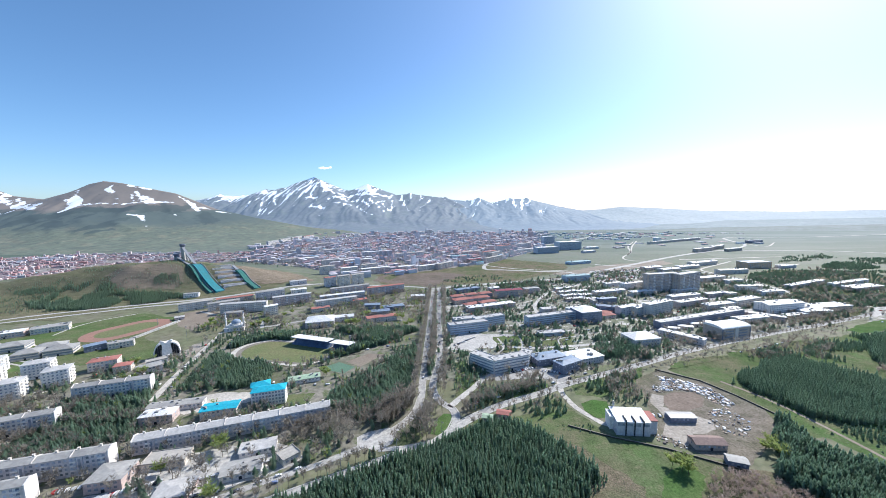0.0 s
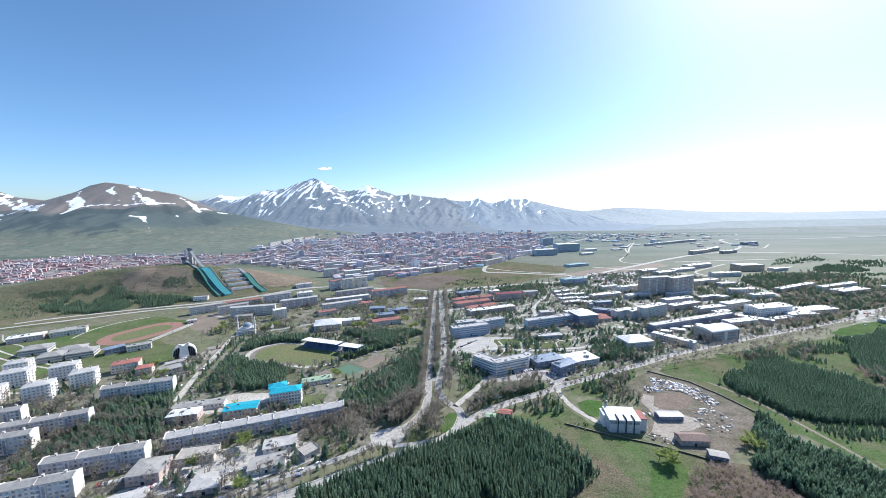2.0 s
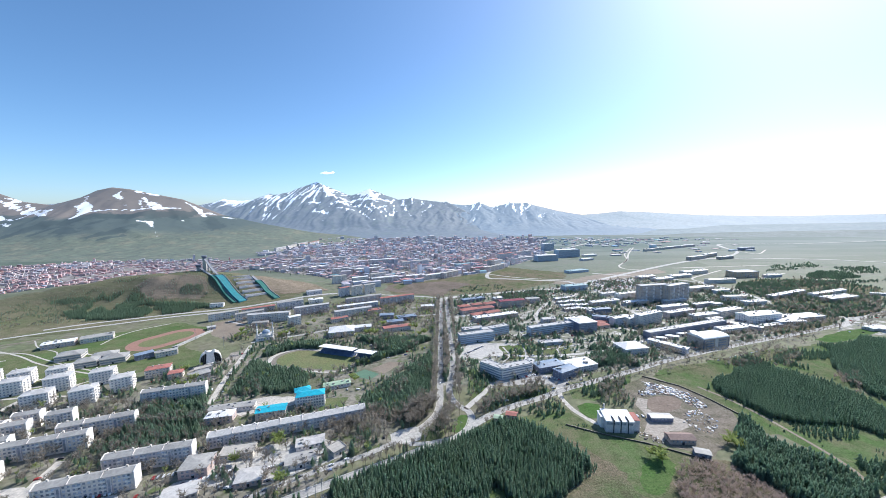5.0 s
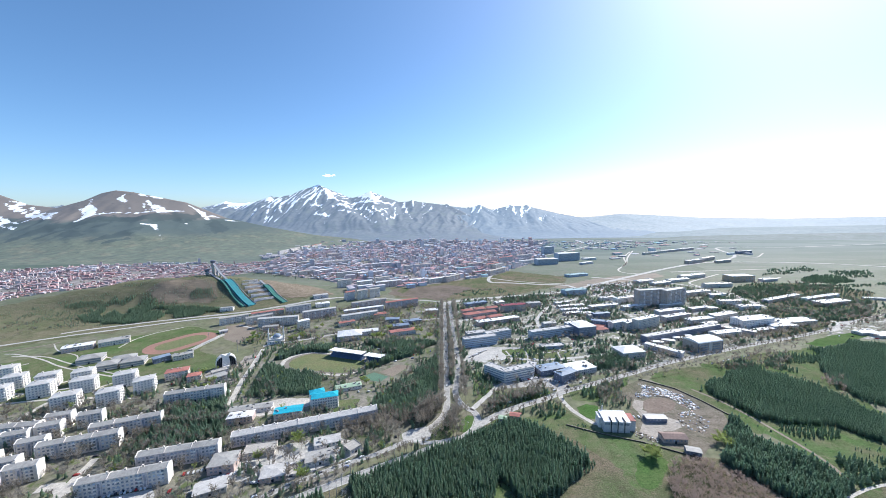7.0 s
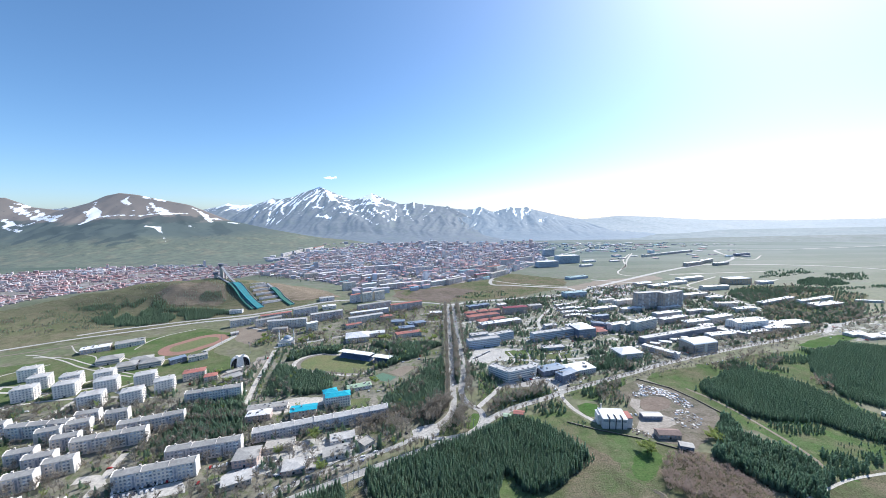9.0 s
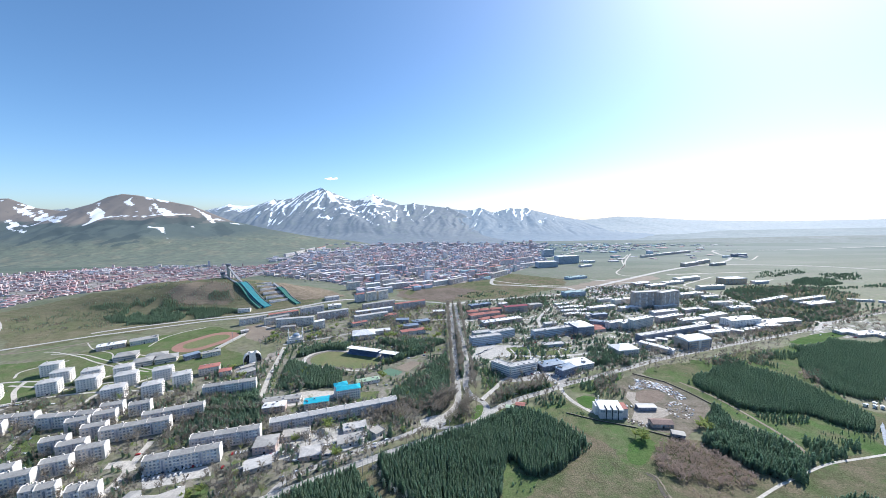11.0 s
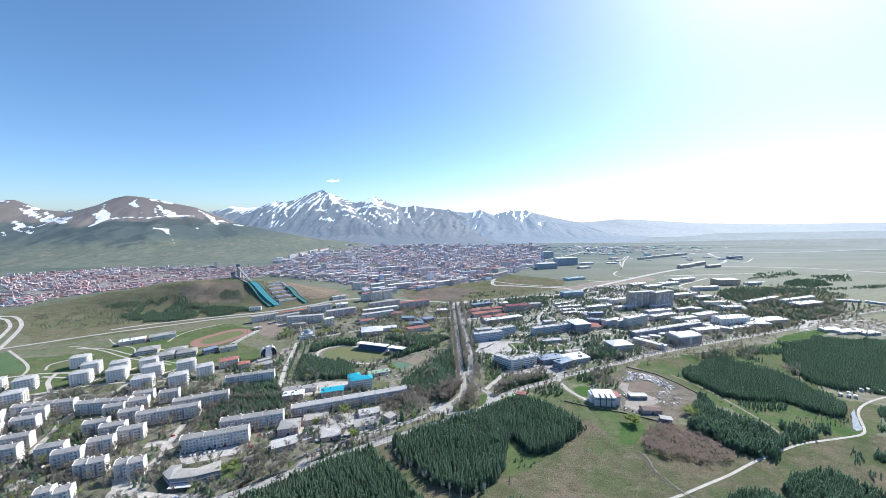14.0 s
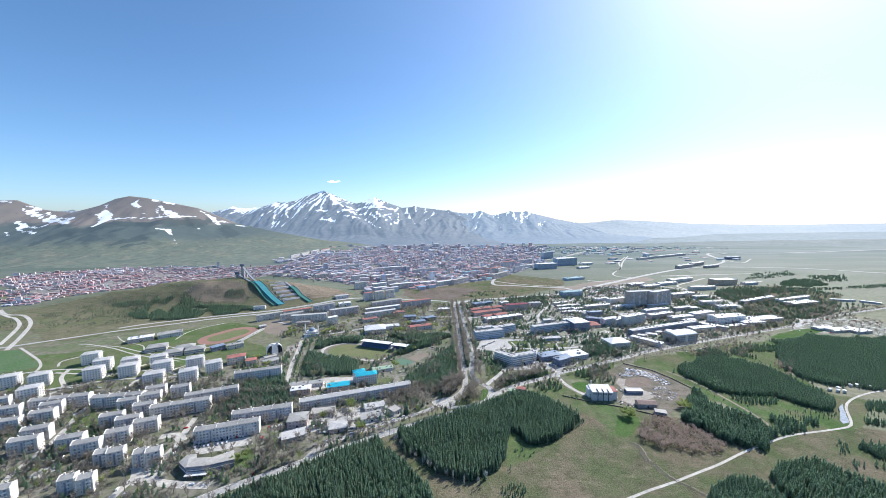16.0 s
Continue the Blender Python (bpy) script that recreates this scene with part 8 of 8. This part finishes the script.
def pole(name, x, y, h, label, head=True, rz=0):
    p = tagged(thing(name, x, y, height(x, y), rz), label, "pole", "street lamps" if head else "")
    bm = bmesh.new()
    bmesh.ops.create_cone(bm, cap_ends=True, segments=8, radius1=0.22, radius2=0.12, depth=h, matrix=Matrix.Translation((0, 0, h / 2 - 0.1)))
    part("mast", bm, STEEL, p)
    bm = bmesh.new()
    if head:
        add_box(bm, -0.1, 2.2, -0.08, 0.08, h - 0.3, h - 0.1)
        part("arm", bm, STEEL, p)
        bm = bmesh.new()
        add_box(bm, 1.5, 2.6, -0.18, 0.18, h - 0.45, h - 0.31)
        part("lamp_head", bm, WALLS["white"], p)
    else:
        for k in range(3):
            add_box(bm, -1.4, 1.4, -0.1, 0.1, h - 1 - k * 1.1, h - 0.8 - k * 1.1)
        part("cross_arm", bm, STEEL, p)


for x, y in along(DIAGONAL[2:18], 5.6, 38, 0.2):
    pole("street_lamp", float(x), float(y), 9, "grey street lamp by the main road", True, -50)
for x, y in ((-107, 171), (-111, 167), (-104, 175)):
    pole("utility_pole", x, y, 17, "tall pale utility pole at the wood's edge", False, 40)
for x, y in ((-414, 492), (-345, 454), (-280, 468), (-250, 394), (-113, 404), (-415, 534)):
    pole("floodlight_mast", x, y, 20, "tall floodlight mast beside the sports ground", False, 20)

SCRAPS = painted("scrap_colours", [(0.74, 0.72, 0.70), (0.30, 0.24, 0.19), (0.58, 0.55, 0.52), (0.82, 0.81, 0.80), (0.16, 0.14, 0.13), (0.66, 0.66, 0.68), (0.40, 0.30, 0.24), (0.70, 0.67, 0.62), (0.34, 0.42, 0.54)])
scrap_v = np.array([(-0.5, -0.5, 0), (0.5, -0.5, 0), (0.5, 0.5, 0), (-0.5, 0.5, 0), (-0.4, -0.5, 1), (0.5, -0.35, 0.8), (0.45, 0.5, 1), (-0.5, 0.4, 0.7)])
scrap_f = np.array([(0, 1, 5), (0, 5, 4), (1, 2, 6), (1, 6, 5), (2, 3, 7), (2, 7, 6), (3, 0, 4), (3, 4, 7), (4, 5, 6), (4, 6, 7)])
for poly, gap, keep, w1, h1, text in (
        ([(180, 317), (190, 329), (213, 336), (221, 333), (232, 326), (245, 314), (251, 301), (250, 280), (230, 273), (222, 267), (216, 272), (227, 289), (233, 299), (226, 307), (213, 311), (201, 306), (184, 308)], 1.35, 0.8, 2.4, 1.3, "heaps of pale mixed scrap round the yard"),
        ([(222, 276), (244, 273), (239, 255), (222, 238), (206, 240), (206, 258)], 1.9, 0.5, 1.9, 1.0, "loose scrap strewn over the yard"),
        ([(150, 243), (160, 247), (176, 229), (198, 222), (192, 218), (166, 229)], 1.7, 0.6, 1.9, 1.1, "scattered scrap along the yard wall")):
    px, py = scatter(poly, gap, keep=keep, lawns=False, clump=0.05)
    n = len(px)
    tagged(mass("scrap_heap", scrap_v, scrap_f, np.stack([px, py, np.zeros(n), rng.uniform(0, 6.28, n), 0.3 + w1 * rng.random(n) ** 2, 0.3 + h1 * rng.random(n) ** 2], 1), SCRAPS), text, "scrap", kind="stuff")
# low shrubs and tufts on the near slope
px, py = scatter([(-62, 53), (-21, 108), (40, 159), (101, 202), (162, 194), (161, 119), (90, 87), (59, 31)], 3.4, keep=0.5, clump=0.2)
plant("shrubs", TUFTS, px, py, 0.4, 1.2, 1.2, TWIGS, "low dry shrubs on the grassy slope", "shrubs")
px, py = scatter([(269, 331), (298, 375), (433, 418), (428, 258), (385, 179), (253, 172), (285, 222)], 7, keep=0.5, clump=0.2)
plant("shrubs", FAR_PINES, px, py, 1.0, 2.6, 0.5, NEEDLES, "low dark shrubs on the meadow", "shrubs")

for poly, gap, keep, mat, low, tall, text in (
        ([(27, 148), (58, 168), (95, 191), (119, 205), (129, 190), (114, 167), (122, 161), (88, 144), (47, 134)], 1.9, 0.55, TWIGS, 0.3, 0.9, "dry brown tufts on the bare slope"),
        ([(-62, 53), (-21, 108), (40, 159), (101, 202), (146, 180), (161, 119), (90, 87), (59, 31)], 1.8, 0.5, TWIGS, 0.15, 0.5, "dry grass tufts on the slope"),
        ([(-62, 53), (-21, 108), (40, 159), (101, 202), (146, 180), (161, 119), (90, 87), (59, 31)], 3.6, 0.25, BUDS, 0.2, 0.6, "green tufts on the slope"),
        ([(425, 164), (529, 257), (402, 72), (181, 80), (253, 129)], 5, 0.4, TWIGS, 0.4, 1.4, "dry tufts on the far meadow"),
        ([(17, 185), (26, 178), (26, 166), (39, 162), (28, 145), (5, 133), (6, 154)], 4.5, 0.4, NEEDLES, 1.5, 4.5, "young pines in the clearing"),
        ([(88, 260), (116, 260), (112, 245), (91, 246)], 3.0, 0.8, NEEDLES, 1.4, 2.4, "young pines planted in rows")):
    px, py = scatter(poly, gap, keep=keep, lawns=False, clump=0.12 if mat is TWIGS else 0.0)
    plant("tufts", FAR_PINES if mat is NEEDLES else TUFTS, px, py, low, tall, 0.32 if mat is NEEDLES else 1.2, mat, text, "shrubs")

for side in (-2.6, 2.6):
    q = np.array([(p.x + side, p.y) for p in curve_through(DITCH_LINE, 1.4)]) + rng.normal(0, 0.6, (len(curve_through(DITCH_LINE, 1.4)), 2))
    plant("tufts", TUFTS, q[:, 0], q[:, 1], 0.4, 1.3, 1.2, TWIGS, "dry tufts on the ditch banks", "shrubs")

# far parked cars in the campus yards and the lodging lanes
far_car_v = np.array([(-2.1, -0.85, 0.3), (2.1, -0.85, 0.3), (2.1, 0.85, 0.3), (-2.1, 0.85, 0.3), (-2.1, -0.85, 0.9), (2.1, -0.85, 0.8), (2.1, 0.85, 0.8), (-2.1, 0.85, 0.9), (-1.5, -0.72, 1.45), (0.6, -0.72, 1.45), (0.6, 0.72, 1.45), (-1.5, 0.72, 1.45)])
far_car_f = np.array([(0, 1, 5), (0, 5, 4), (1, 2, 6), (1, 6, 5), (2, 3, 7), (2, 7, 6), (3, 0, 4), (3, 4, 7), (4, 5, 9), (4, 9, 8), (5, 6, 10), (5, 10, 9), (6, 7, 11), (6, 11, 10), (7, 4, 8), (7, 8, 11), (8, 9, 10), (8, 10, 11)])
FAR_CAR = painted("far_car_paints", [(0.75, 0.75, 0.76), (0.72, 0.72, 0.73), (0.45, 0.46, 0.48), (0.05, 0.05, 0.06), (0.35, 0.05, 0.05), (0.12, 0.16, 0.28)])
for poly, gap, keep, turn in ((RIGHT_TOWN, 20, 0.45, 18), ([(395, 927), (552, 951), (495, 827), (354, 784)], 7, 0.55, 20), (LEFT_TOWN, 22, 0.35, 20), ([(613, 493), (702, 553), (831, 582), (838, 521), (756, 457), (654, 475)], 16, 0.3, 30)):
    p = np.array(poly, float)
    X, Y = np.meshgrid(np.arange(p[:, 0].min(), p[:, 0].max(), gap), np.arange(p[:, 1].min(), p[:, 1].max(), gap))
    px, py = X.ravel() + rng.uniform(-0.3, 0.3, X.size) * gap, Y.ravel() + rng.uniform(-0.3, 0.3, X.size) * gap
    ok = inside(px, py, poly) & clear_of(px, py, 3, False, poly in (RIGHT_TOWN, LEFT_TOWN)) & (rng.random(len(px)) < keep)
    px, py = px[ok], py[ok]
    n = len(px)
    tagged(mass("parked_cars", far_car_v, far_car_f, np.stack([px, py, np.full(n, 0.1), np.radians(turn) + rng.choice([0, 1.5708], n), np.ones(n), np.ones(n)], 1), FAR_CAR), "parked cars in yards far off", "cars", kind="stuff")

# small cloud beside the peak; emission stands in for sunlight on it
CLOUD = surface("self_lit_cloud", (0.9, 0.9, 0.92), (0.85, 0.86, 0.88), fine=0.05)
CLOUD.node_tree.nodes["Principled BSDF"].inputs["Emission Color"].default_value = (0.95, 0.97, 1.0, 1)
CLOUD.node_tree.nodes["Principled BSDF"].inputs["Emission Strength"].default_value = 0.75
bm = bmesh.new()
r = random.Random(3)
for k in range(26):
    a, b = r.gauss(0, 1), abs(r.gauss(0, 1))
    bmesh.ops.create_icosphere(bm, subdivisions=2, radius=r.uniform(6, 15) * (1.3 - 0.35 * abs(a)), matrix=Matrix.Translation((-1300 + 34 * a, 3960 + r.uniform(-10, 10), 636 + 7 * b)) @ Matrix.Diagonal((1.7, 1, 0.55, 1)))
tagged(part("backdrop_cloud", bm, CLOUD, None, "", True), "small white cloud above the peak, lit by its own emission", "cloud", kind="structure")
